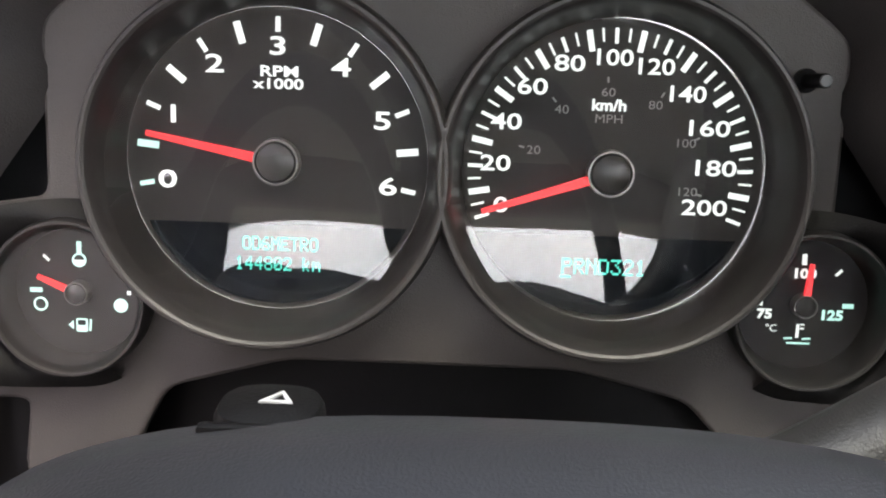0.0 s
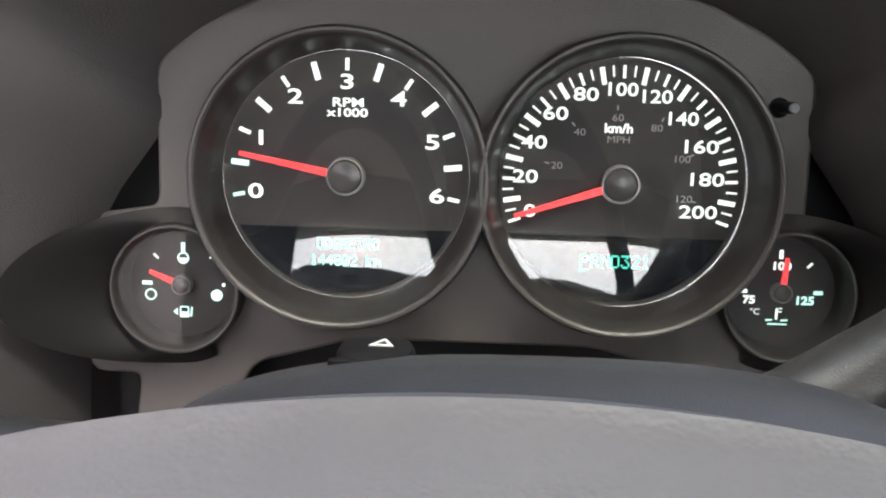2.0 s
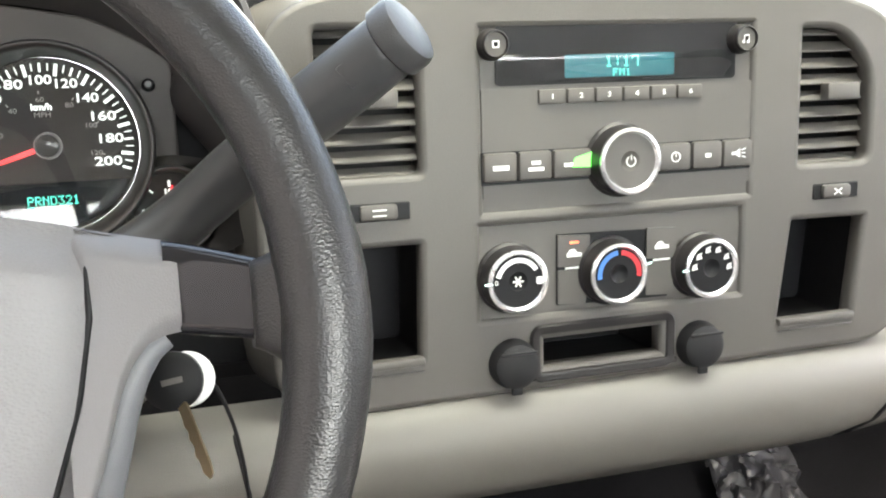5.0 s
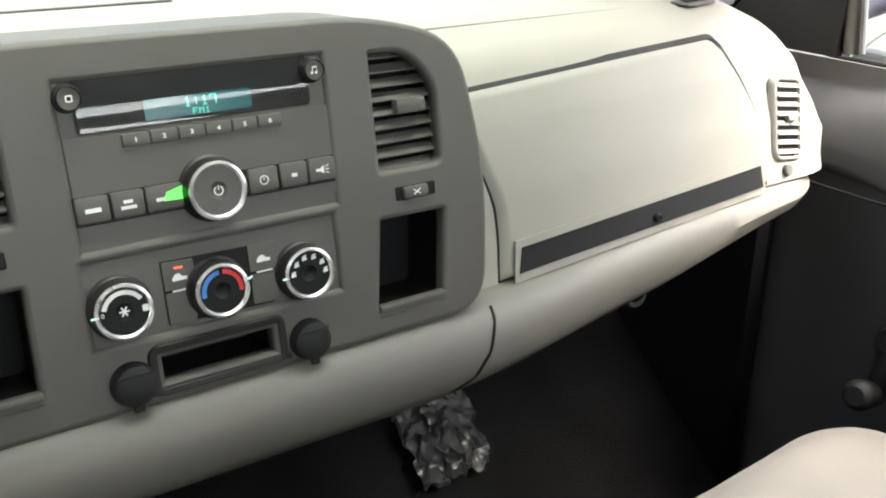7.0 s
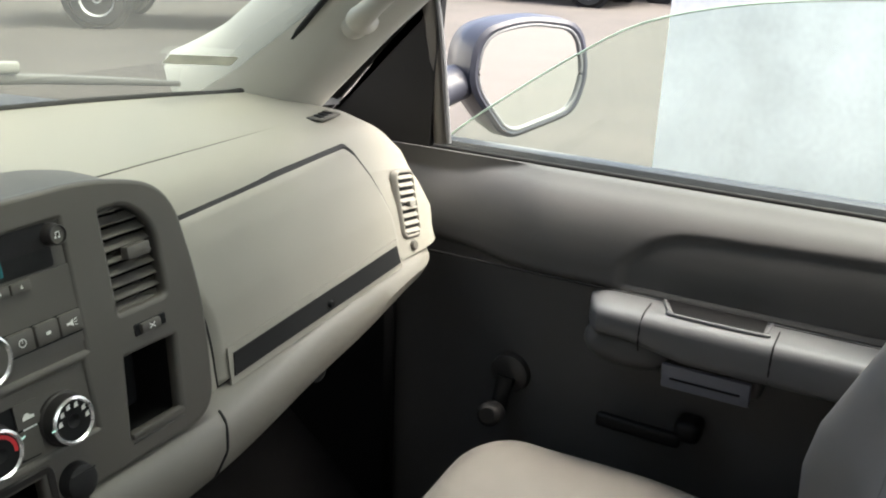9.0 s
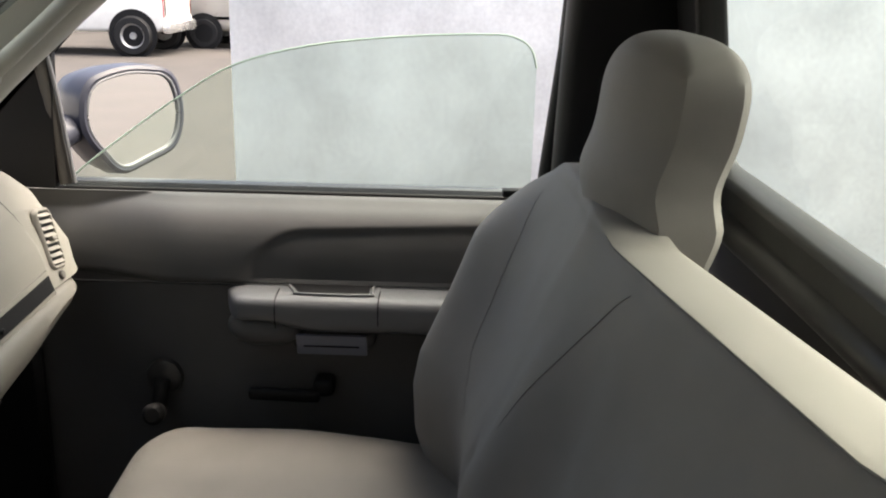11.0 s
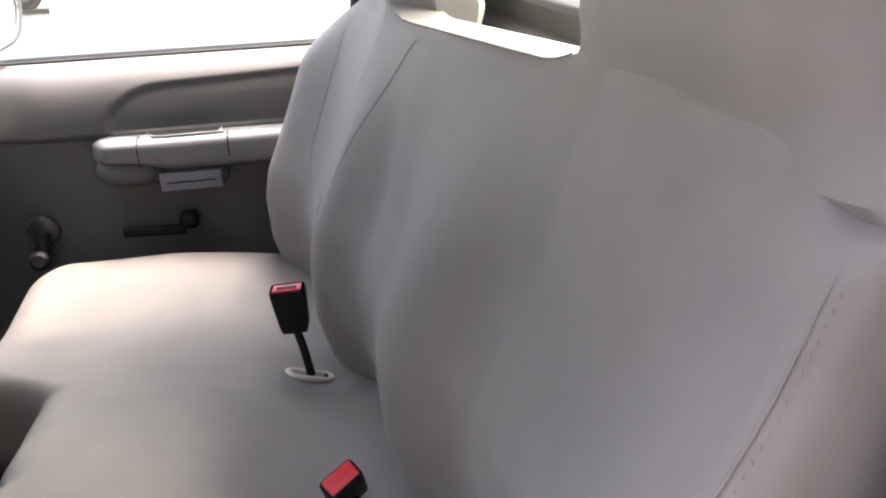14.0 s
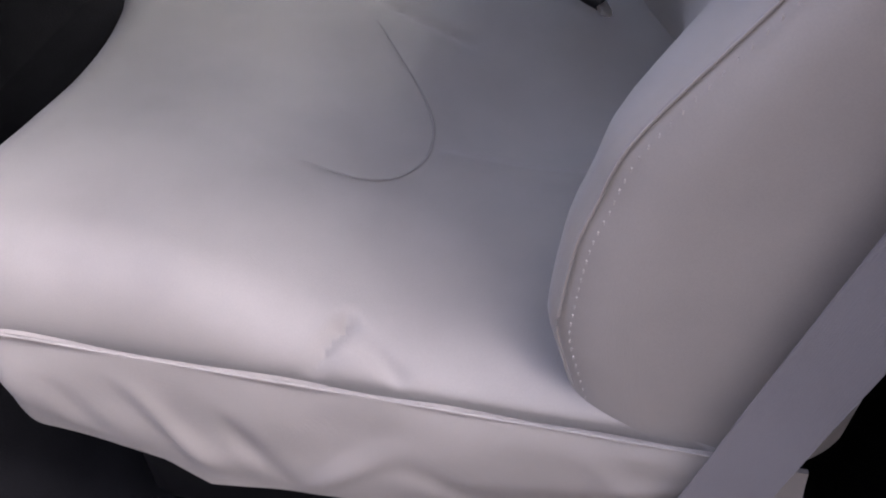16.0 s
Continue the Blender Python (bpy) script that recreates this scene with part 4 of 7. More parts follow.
def build_radio():
    e = thing("car_radio", "dark grey car radio with a lit display and chrome volume knob", "car radio", (0, 0.775, 0.72))
    m = STK @ Matrix.Translation((0, 0, 0.0))
    slab("faceplate", rrect(0, 0.098, 0.186, 0.112, 0.003), -0.006, 0.0065, m, CHARCOAL, e)
    slab("display_window", rrect(-0.001, 0.1355, 0.160, 0.0345, 0.003), 0.0005, 0.0012, m, BLACK, e, "dark display window")
    def cover(u, v):
        x, y = lerp(-0.0795, 0.0775, u), lerp(0.1195, 0.1515, v)
        d, up = max(0.0, 0.1345 - y), max(0.0, y - 0.1345)
        return m @ Vector((x, y, 0.0030 + 0.15 * d * d / (d + 0.002) + 0.12 * up * up / (up + 0.002)))
    lens = part("display_cover", grid(12, 24, cover), CLEARLENS, e, "clear curved display cover")
    lens.visible_shadow = False
    lcd = slab("lcd", rrect(-0.001, 0.1285, 0.073, 0.0135, 0.001), 0.0018, 0.0002, m, LCDBG, e, "teal lit display")
    dots("clock_digits", "1:17", 0.0058, 0.0066, (0.0, 0.1308, 0.0022), m, LCD, lcd)
    dots("band_text", "FM1", 0.0042, 0.0042, (0.0, 0.1243, 0.0022), m, LCD, lcd)
    slab("inner_panel", rrect(0.0005, 0.0845, 0.1815, 0.064, 0.001), 0.0005, 0.0012, m, CHARCOAL, e)
    for k in range(6):
        cx = -0.0463 + 0.0185 * k
        b = part("preset_button", rbox((0.0172, 0.0085, 0.004), (cx, 0.1112, 0.002), 0.001, 2, m=m), CHARCOAL, e)
        text("digit", str(k + 1), 0.0042, (cx, 0.1112, 0.0043), m, WHITEP, b, 1.2, 0.0001)
    slab("button_gap", rrect(0.0, 0.0705, 0.183, 0.0195, 0.001), 0.0012, 0.0008, m, BLACK, e)
    for cx, w, kind in ((-0.0802, 0.0212, "bar"), (-0.058, 0.0212, "two"), (-0.034, 0.025, "green"), (0.0355, 0.0225, "ring"), (0.0585, 0.0212, "sq"), (0.0805, 0.0212, "horn")):
        b = part("function_button", rbox((w, 0.0172, 0.006), (cx, 0.0712, 0.0025), 0.002, 2, m=m), CHARCOAL, e)
        z = 0.0056
        if kind == "bar":
            slab("mark", bar((cx - 0.005, 0.071), (cx + 0.005, 0.071), 0.0028), z, 0.0002, m, WHITEP, b)
        elif kind == "two":
            for dy, ww in ((0.002, 0.003), (-0.0018, 0.005)):
                slab("mark", bar((cx - ww, 0.071 + dy), (cx + ww, 0.071 + dy), 0.0022), z, 0.0002, m, WHITEP, b)
        elif kind == "green":
            slab("lit_mark", [(cx - 0.001, 0.069), (cx + 0.0125, 0.0685), (cx + 0.0125, 0.0775), (cx + 0.001, 0.0745)], z, 0.0003, m, GREEN, b, "bright green lit mark")
            slab("mark", bar((cx - 0.006, 0.0705), (cx + 0.002, 0.0705), 0.0024), z, 0.0002, m, WHITEP, b)
        elif kind == "ring":
            part("mark", lathe([(0.0026, z), (0.0026, z + 0.0003), (0.0033, z + 0.0003), (0.0033, z)], m @ Matrix.Translation((cx, 0.0712, 0)), 20), WHITEP, b)
            slab("mark", bar((cx, 0.0712), (cx, 0.0732), 0.0005), z, 0.0003, m, WHITEP, b)
        elif kind == "sq":
            slab("mark", rrect(cx, 0.071, 0.0042, 0.0026, 0.0004), z, 0.0002, m, WHITEP, b)
        else:
            slab("mark", [(cx - 0.005, 0.0702), (cx - 0.002, 0.0702), (cx + 0.001, 0.0682), (cx + 0.001, 0.0742), (cx - 0.002, 0.0722), (cx - 0.005, 0.0722)], z, 0.0002, m, WHITEP, b)
            for dy in (-0.0018, 0.0, 0.0018):
                slab("mark", bar((cx + 0.002, 0.0712 + dy), (cx + 0.005, 0.0712 + 1.6 * dy), 0.0006), z, 0.0002, m, WHITEP, b)
    k = knob(e, -0.0015, 0.0715, 0.0205, 0.017, m, CHARCOAL, CHROME, "volume_knob")
    mm = m @ Matrix.Translation((-0.0015, 0.0715, 0))
    part("power_mark", lathe([(0.0026, 0.0168), (0.0026, 0.0172), (0.0033, 0.0172), (0.0033, 0.0168)], mm, 20, arc=(radians(120), radians(420))), WHITEP, k)
    slab("power_mark", bar((-0.0015, 0.0722), (-0.0015, 0.0752), 0.0006), 0.0172, 0.0002, m, WHITEP, k)
    for cx in (-0.0835, 0.0815):
        kk = knob(e, cx, 0.142, 0.0082, 0.010, m, CHARCOAL, RINGP, "tune_knob")
        if cx < 0:
            slab("mark", rrect(cx, 0.142, 0.0042, 0.0042, 0.0006), 0.0096, 0.0002, m, WHITEP, kk)
            slab("mark_inner", rrect(cx, 0.142, 0.0026, 0.0026, 0.0004), 0.0098, 0.0002, m, BLACK, kk)
        else:
            # a note sign
            for dx in (-0.0016, 0.0016):
                slab("mark", circle(cx + dx - 0.0006, 0.1402, 0.0010, 12), 0.0096, 0.0002, m, WHITEP, kk)
                slab("mark", bar((cx + dx, 0.1402), (cx + dx, 0.1440), 0.0005), 0.0096, 0.0002, m, WHITEP, kk)
            slab("mark", bar((cx - 0.0018, 0.1438), (cx + 0.0018, 0.1442), 0.0010), 0.0096, 0.0002, m, WHITEP, kk)


def build_climate():
    e = thing("climate_control", "dark climate control panel with three chrome-ringed knobs", "climate control", (0, 0.755, 0.62))
    m = STK
    slab("faceplate", rounded([(-0.0965, -0.0235), (0.0855, -0.0285), (0.0895, 0.0375), (-0.0955, 0.0425)], 0.002), -0.006, 0.0065, m, CHARCOAL, e)
    slab("button_field", rounded([(-0.044, -0.0165), (0.033, -0.018), (0.039, 0.0262), (-0.0438, 0.0282)], 0.001), 0.0004, 0.0008, m, BLACK, e)
    for x0, x1 in ((-0.0432, -0.0218), (0.0175, 0.0385)):
        b = slab("upper_button", rounded([(x0, 0.0048 + 0.003), (x1, 0.0072), (x1, 0.0265), (x0, 0.0275)], 0.0008), 0.0012, 0.0014, m, CHARCOAL, e)
        slab("lower_button", rounded([(x0, -0.0158), (x1 - 0.003, -0.0168), (x1, 0.0052), (x0, 0.0055)], 0.0008), 0.0012, 0.001, m, CHARCOAL, e)
        cx = (x0 + x1) / 2
        slab("car_mark", [(cx - 0.005, 0.0135), (cx + 0.005, 0.0135), (cx + 0.005, 0.0158), (cx + 0.002, 0.0162), (cx, 0.0185), (cx - 0.003, 0.018), (cx - 0.005, 0.0155)], 0.0027, 0.0002, m, WHITEP, b)
        slab("line_mark", bar((cx - 0.006, 0.0066), (cx + 0.006, 0.0066), 0.0012), 0.0024, 0.0002, m, WHITEP, b)
        if x0 < 0:
            slab("indicator", bar((cx - 0.003, 0.0225), (cx + 0.003, 0.0225), 0.0014), 0.0027, 0.0002, m, REDLED, b, "small red lit indicator")
    for cx, cy, kind in ((-0.0742, 0.0042, "fan"), (-0.0079, 0.0028, "temp"), (0.0568, 0.0004, "mode")):
        k = knob(e, cx, cy, 0.0195, 0.0155, m, BLACK, CHROME, "climate_knob")
        mm = m @ Matrix.Translation((cx, cy, 0))
        z = 0.0148
        def arc(a0, a1, r0, r1, material, label=""):
            part("arc_print", lathe([(r0, z), (r0, z + 0.0003), (r1, z + 0.0003), (r1, z)], mm, 18, arc=(radians(a0), radians(a1))), material, k, label)
        if kind == "fan":
            arc(30, 165, 0.0115, 0.0145, WHITEP)
            text("zero", "0", 0.0045, (-0.0138, 0.0002, z + 0.0002), mm, WHITEP, k)
            for q in range(6):
                a = q * math.pi / 3
                slab("fan_mark", bar((0, 0), (0.0034 * math.cos(a), 0.0034 * math.sin(a)), 0.001), z - 0.0005, 0.0003, mm, WHITEP, k)
            slab("fan_mark", rrect(0.0135, -0.0002, 0.004, 0.0045, 0.001), z, 0.0003, mm, WHITEP, k)
        elif kind == "temp":
            arc(95, 190, 0.0118, 0.0148, BLUEP, "blue printed arc")
            arc(-10, 85, 0.0118, 0.0148, REDP, "red printed arc")
        else:
            for a in (172, 138, 104, 70, 34, 2):
                ax, ay = 0.0125 * math.cos(radians(a)), 0.0125 * math.sin(radians(a))
                slab("mode_mark", rounded([(ax - 0.002, ay - 0.0022), (ax + 0.0022, ay - 0.0015), (ax + 0.0012, ay + 0.0005), (ax + 0.002, ay + 0.0022), (ax - 0.0014, ay + 0.0012)], 0.0005, 2), z, 0.0003, mm, WHITEP, k)
        slab("pointer", bar((-0.0215, 0.0) if kind != "temp" else (0.0185, 0.0045), (-0.0165, 0.0) if kind != "temp" else (0.0215, 0.0055), 0.0012), 0.0157, 0.0003, mm, PRINTG, k, "pale green lit pointer")


def build_bag():
    """A scrap of crumpled plastic on the toe board."""
    e = thing("plastic_bag", "crumpled dark clear plastic bag lying in the footwell", "plastic bag", (0.372, 1.05, 0.19))
    m = Matrix.Translation((0.372, 1.052, 0.188)) @ Matrix.Rotation(radians(38), 4, "X")
    def f(u, v):
        x, y = (u - 0.5) * 0.11, (v - 0.5) * 0.12
        q = Vector((u * 5, v * 5, 0.7))
        h = 0.012 + 0.016 * abs(noise.noise(q)) + 0.010 * abs(noise.noise(q * 2.7)) + 0.022 * soft01(1 - 2 * abs(u - 0.5)) * soft01(1 - 2 * abs(v - 0.5))
        return m @ Vector((x + 0.012 * noise.noise(q * 1.3), y + 0.012 * noise.noise(q * 1.7), h if 0 < u < 1 and 0 < v < 1 else 0.017))
    ob = part("film", grid(36, 36, f), mat("plastic_film", (0.022, 0.022, 0.024), 0.32, spec=0.3, vary=0.3, vscale=30), e)


build_bag()
build_stack()
build_radio()
build_climate()


# ---------------------------------------------------------------- gauge cluster
CLU = tilted((-0.391, 0.855, 0.695), 12)
SHROUDM = mat("column_plastic", (0.008, 0.0075, 0.0075), 0.5, spec=0.22, bump=0.15, bscale=1500)
RINGE = mat("bezel_edge_plastic", (0.032, 0.029, 0.028), 0.45, bump=0.1, bscale=1500)


def clear_of(bm, cx, r=0.0570):
    """Takes away what would reach inside the large ring round cx."""
    inv = CLU.inverted()
    gone = [v for v in bm.verts if math.hypot((inv @ v.co).x - cx, (inv @ v.co).y) < r]
    bmesh.ops.delete(bm, geom=gone, context="VERTS")
    return bm


def beside(cx, cy, r, bx, br):
    """A circle, pushed in where it would meet the large circle round bx."""
    out = []
    for x, y in circle(cx, cy, r, 64):
        d = math.hypot(x - bx, y)
        if d < br:
            x, y = bx + (x - bx) * br / d, y * br / d
        out.append((x, y))
    return out


def dial(parent, cx, cy, r, z0):
    """Face, stepped well, bezel ring and lens of one gauge."""
    m = CLU @ Matrix.Translation((cx, cy, 0))
    bx = math.copysign(0.058, cx)
    small = r < 0.03
    bm = lathe([(0, z0)] + [(r * 1.04 * k / 14, z0) for k in range(1, 15)], m, 72)
    f = part("dial_face", clear_of(bm, bx) if small else bm, DIALF, parent, "black printed dial face")
    bm = lathe([(r * 1.03, z0 + 0.0003), (r * 1.035, z0 + 0.0012), (r * 1.05, z0 + 0.0012), (r * 1.055, z0)], m, 96)
    part("dial_rim", clear_of(bm, bx) if small else bm, CHROME, f, "thin bright rim line")
    return f, m


def build_cluster():
    e = thing("gauge_cluster", "dark instrument cluster with four round lit gauges", "instrument cluster", (-0.391, 0.86, 0.66))
    big, small = 0.0505, 0.0225
    TX, SX = -0.058, 0.058
    # trim panel with the column cut-out below
    edge = [(-0.1335, 0.045), (-0.115, 0.060), (-0.085, 0.073), (-0.03, 0.082), (0.03, 0.082), (0.085, 0.073), (0.112, 0.060), (0.1305, 0.046), (0.1305, -0.02), (0.165, -0.03), (0.165, -0.115), (0.112, -0.115), (0.104, -0.094), (0.088, -0.077), (0.047, -0.067), (-0.053, -0.067), (-0.096, -0.079), (-0.107, -0.10), (-0.109, -0.115), (-0.146, -0.115), (-0.1425, -0.085), (-0.165, -0.085), (-0.165, -0.02), (-0.1335, -0.015)]
    panel = plate("trim_panel", [rounded(edge, 0.006, 3), circle(TX, 0, 0.0562, 64), circle(SX, 0, 0.0562, 64), beside(-0.1262, -0.0475, 0.0255, TX, 0.0590), beside(0.1252, -0.0425, 0.0255, SX, 0.0590)], 0.006, 0.0015, CLU @ Matrix.Translation((0, 0, 0.004)), CLUSTER, e, "brownish grey plastic trim panel")
    for cx in (TX, SX):
        m = CLU @ Matrix.Translation((cx, 0, 0))
        ring = part("bezel_ring", lathe([(0.0520, -0.001), (0.0535, 0.008), (0.0558, 0.020), (0.0572, 0.0245), (0.0586, 0.0262), (0.0600, 0.0258), (0.0610, 0.0235), (0.0612, 0.018), (0.0602, 0.008), (0.0600, 0.004)], m, 96), RINGP, e, "dark raised bezel ring")
        part("ring_edge", lathe([(0.0577, 0.0258), (0.0586, 0.0266), (0.0597, 0.0266), (0.0604, 0.0255)], m, 96), RINGE, ring)
    for cx, cy in ((-0.1262, -0.0475), (0.1252, -0.0425)):
        m = CLU @ Matrix.Translation((cx, cy, 0))
        ring = part("bezel_ring", clear_of(lathe([(0.0228, 0.006), (0.0236, 0.012), (0.0250, 0.018), (0.0258, 0.0196), (0.0268, 0.0196), (0.0275, 0.017), (0.0276, 0.010), (0.0276, 0.004)], m, 120), math.copysign(0.058, cx)), RINGP, e)
        part("ring_edge", clear_of(lathe([(0.0254, 0.0190), (0.0259, 0.0201), (0.0267, 0.0201), (0.0272, 0.0186)], m, 120), math.copysign(0.058, cx)), RINGE, ring)
    # tachometer
    f, m = dial(e, TX, 0, big, 0.0)
    band = slab("lower_band", [(0.0505 * math.cos(a), 0.0505 * math.sin(a)) for a in np.linspace(radians(206), radians(334), 24)], 0.0002, 0.0002, m, SCREEN, f, "dark display band")
    for k in range(13):
        v = k / 2
        a = radians(191 - 33.67 * v)
        thick, r0 = (0.0024, 0.0415) if k % 2 else (0.0016, 0.0440)
        slab("tick", bar((r0 * math.cos(a), r0 * math.sin(a)), (0.0490 * math.cos(a), 0.0490 * math.sin(a)), thick), 0.0004, 0.0003, m, PRINT if k > 1 else PRINTG, f)
        if k % 2 == 0:
            rr = 0.0392
            text("numeral", str(int(v)), 0.0086, (rr * math.cos(a), rr * math.sin(a) - 0.0002, 0.0005), m, PRINT, f, 1.6, 0.00012)
    text("unit_text", "RPM", 0.0050, (0.0005, 0.0306, 0.0005), m, PRINT, f, 1.45, 0.0001)
    text("unit_text", "x1000", 0.0049, (0.0003, 0.0264, 0.0005), m, PRINT, f, 1.4, 0.0001)
    dots("lcd_text", "OD6METRO", 0.0034, 0.0048, (0.0010, -0.0290, 0.0007), m, LCD, band)
    dots("lcd_text", "144802 km", 0.0034, 0.0048, (0.0002, -0.0362, 0.0007), m, LCD, band)
    needle(f, m, 169.0, 0.0455, 0.0082)
    # speedometer
    f, m = dial(e, SX - 0.0010, 0, big, 0.0)
    band = slab("lower_band", [(0.0505 * math.cos(a), 0.0505 * math.sin(a)) for a in np.linspace(radians(206), radians(334), 24)], 0.0002, 0.0002, m, SCREEN, f, "dark display band")
    for k in range(41):
        a = radians(200.6 - 1.1 * 5 * k)
        if k % 2:
            r0, w = 0.0445, 0.0007
        elif k % 4 == 2:
            r0, w = 0.0418, 0.0020
        else:
            r0, w = 0.0438, 0.0012
        slab("tick", bar((r0 * math.cos(a), r0 * math.sin(a)), (0.0490 * math.cos(a), 0.0490 * math.sin(a)), w), 0.0004, 0.0003, m, PRINT, f)
        if k % 4 == 0:
            rr = 0.0385 - (0.0020 if k * 5 >= 130 else 0.0006 if k * 5 >= 100 else 0)
            text("numeral", str(k * 5), 0.0076, (rr * math.cos(a) - 0.0010, rr * math.sin(a) + 0.0010, 0.0005), m, PRINT, f, 1.25 if 100 <= k * 5 <= 140 else 1.42, 0.00010)
    for mph in (20, 40, 60, 80, 100, 120):
        a = radians(200.6 - 1.1 * mph * 1.609)
        text("numeral_small", str(mph), 0.0042, (0.0275 * math.cos(a), 0.0275 * math.sin(a), 0.0005), m, DIM, f, 1.2)
        slab("tick_small", bar((0.0308 * math.cos(a), 0.0308 * math.sin(a)), (0.0328 * math.cos(a), 0.0328 * math.sin(a)), 0.0006), 0.0004, 0.0003, m, DIM, f)
    text("unit_text", "km/h", 0.0054, (-0.0016, 0.0230, 0.0005), m, PRINT, f, 1.1, 0.00015)
    text("unit_text", "MPH", 0.0043, (-0.0014, 0.0184, 0.0005), m, DIM, f, 1.15)
    dots("lcd_text", "PRND321", 0.0043, 0.0056, (0.0000, -0.0330, 0.0007), m, LCD, band)
    slab("lcd_cursor", bar((-0.0150, -0.0368), (-0.0114, -0.0368), 0.0007), 0.0006, 0.0002, m, LCD, band)
    needle(f, m, 198.3, 0.0460, 0.0082)
    # fuel gauge
    f, m = dial(e, -0.1262, -0.0475, small, 0.006)
    for a, r0, w, mt in ((180, 0.0135, 0.0016, PRINTG), (135, 0.0150, 0.0009, PRINT), (90, 0.0135, 0.0016, PRINTG), (45, 0.0160, 0.0009, PRINT), (0, 0.0165, 0.0014, PRINT)):
        a = radians(a)
        slab("tick", bar((r0 * math.cos(a), r0 * math.sin(a)), (0.0178 * math.cos(a), 0.0178 * math.sin(a)), w), 0.0063, 0.0003, m, mt, f)
    for (x, y), fill in (((0, 0.0112), 0.5), ((-0.0142, -0.0050), 0.0), ((0.0142, -0.0046), 1.0)):
        part("level_mark", lathe([(0.0019, 0.0064), (0.0019, 0.0067), (0.0025, 0.0067), (0.0025, 0.0064)], m @ Matrix.Translation((x, y, 0)), 20), PRINTG, f)
        if fill:
            a0, a1 = (math.pi, 2 * math.pi) if fill < 1 else (0, 2 * math.pi)
            slab("level_fill", [(x + 0.0021 * math.cos(q), y + 0.0021 * math.sin(q)) for q in np.linspace(a0, a1, 16)], 0.0064, 0.0002, m, PRINT, f)
    slab("pump_mark", rrect(0.0002, -0.0122, 0.0040, 0.0048, 0.0006), 0.0064, 0.0002, m, PRINTG, f)
    slab("pump_window", rrect(0.0002, -0.0112, 0.0028, 0.0018, 0.0003), 0.0066, 0.0002, m, BLACK, f)
    slab("pump_hose", bar((0.0030, -0.0142), (0.0034, -0.0100), 0.0007), 0.0064, 0.0002, m, PRINTG, f)
    slab("pump_arrow", [(-0.0046, -0.0122), (-0.0028, -0.0106), (-0.0028, -0.0138)], 0.0064, 0.0002, m, PRINTG, f)
    needle(f, m, 157, 0.0145, 0.0042, 0.006)
    # temperature gauge
    f, m = dial(e, 0.1252, -0.0425, small, 0.006)
    for a, r0, w, mt in ((180, 0.0135, 0.0016, PRINT), (135, 0.0150, 0.0009, PRINT), (92, 0.0140, 0.0016, PRINT), (45, 0.0150, 0.0009, PRINT), (0, 0.0140, 0.0016, PRINTG)):
        a = radians(a)
        slab("tick", bar((r0 * math.cos(a), r0 * math.sin(a)), (0.0178 * math.cos(a), 0.0178 * math.sin(a)), w), 0.0063, 0.0003, m, mt, f)
    text("numeral", "100", 0.0046, (-0.0002, 0.0108, 0.0065), m, PRINT, f, 1.2, 0.0002)
    text("numeral", "125", 0.0048, (0.0105, -0.0036, 0.0065), m, PRINTG, f, 1.15, 0.0002)
    text("numeral", "75", 0.0046, (-0.0125, -0.0038, 0.0065), m, PRINT, f, 1.15, 0.0002)
    text("unit_text", "\u00b0C", 0.0036, (-0.0098, -0.0088, 0.0065), m, PRINT, f, 1.1)
    slab("thermo_mark", bar((-0.0006, -0.0118), (-0.0006, -0.0070), 0.0010), 0.0064, 0.0002, m, PRINT, f)
    for dy in (0.0, 0.0014):
        slab("thermo_tick", bar((0.0002, -0.0085 + dy), (0.0016, -0.0085 + dy), 0.0005), 0.0064, 0.0002, m, PRINT, f)
    for dx in (-0.0032, 0.0032):
        slab("wave_mark", bar((dx - 0.0016 - 0.0003, -0.0122), (dx + 0.0010, -0.0120), 0.0006), 0.0064, 0.0002, m, PRINTG, f)
    slab("wave_mark", bar((-0.004, -0.0138), (0.004, -0.0138), 0.0006), 0.0064, 0.0002, m, PRINTG, f)
    needle(f, m, 86, 0.0150, 0.0042, 0.006)
    # curved clear lenses, leaning out at the foot
    for cx, cy, r, z0 in ((TX, 0, 0.0528, 0.017), (SX, 0, 0.0528, 0.017), (-0.1262, -0.0475, 0.0238, 0.0175), (0.1252, -0.0425, 0.0238, 0.0175)):
        m = CLU @ Matrix.Translation((cx, cy, 0))
        def lens(u, v, m=m, r=r, z0=z0):
            a, q = 2 * math.pi * u, v * r
            x, y = q * math.cos(a), q * math.sin(a)
            if r < 0.03:
                yl = min(0.0, y + 0.012)
                return m @ Vector((x, y, z0 + 0.03 * y + 6.0 * yl * yl))
            xl, yl = max(x, -0.025), min(y, -0.025)
            return m @ Vector((x, y, z0 - 0.133 * xl - 2.5 * xl * xl - 0.008 * (x - xl) + 1.25 * (x - xl) ** 2 - 0.263 * yl - 1.8 * yl * yl - 0.173 * (y - yl)))
        bm = grid(64, 14, lens, closed_u=True)
        L = part("gauge_lens", clear_of(bm, math.copysign(0.058, cx)) if r < 0.03 else bm, CLEARLENS, e, "clear curved plastic lens")
        L.visible_shadow = False
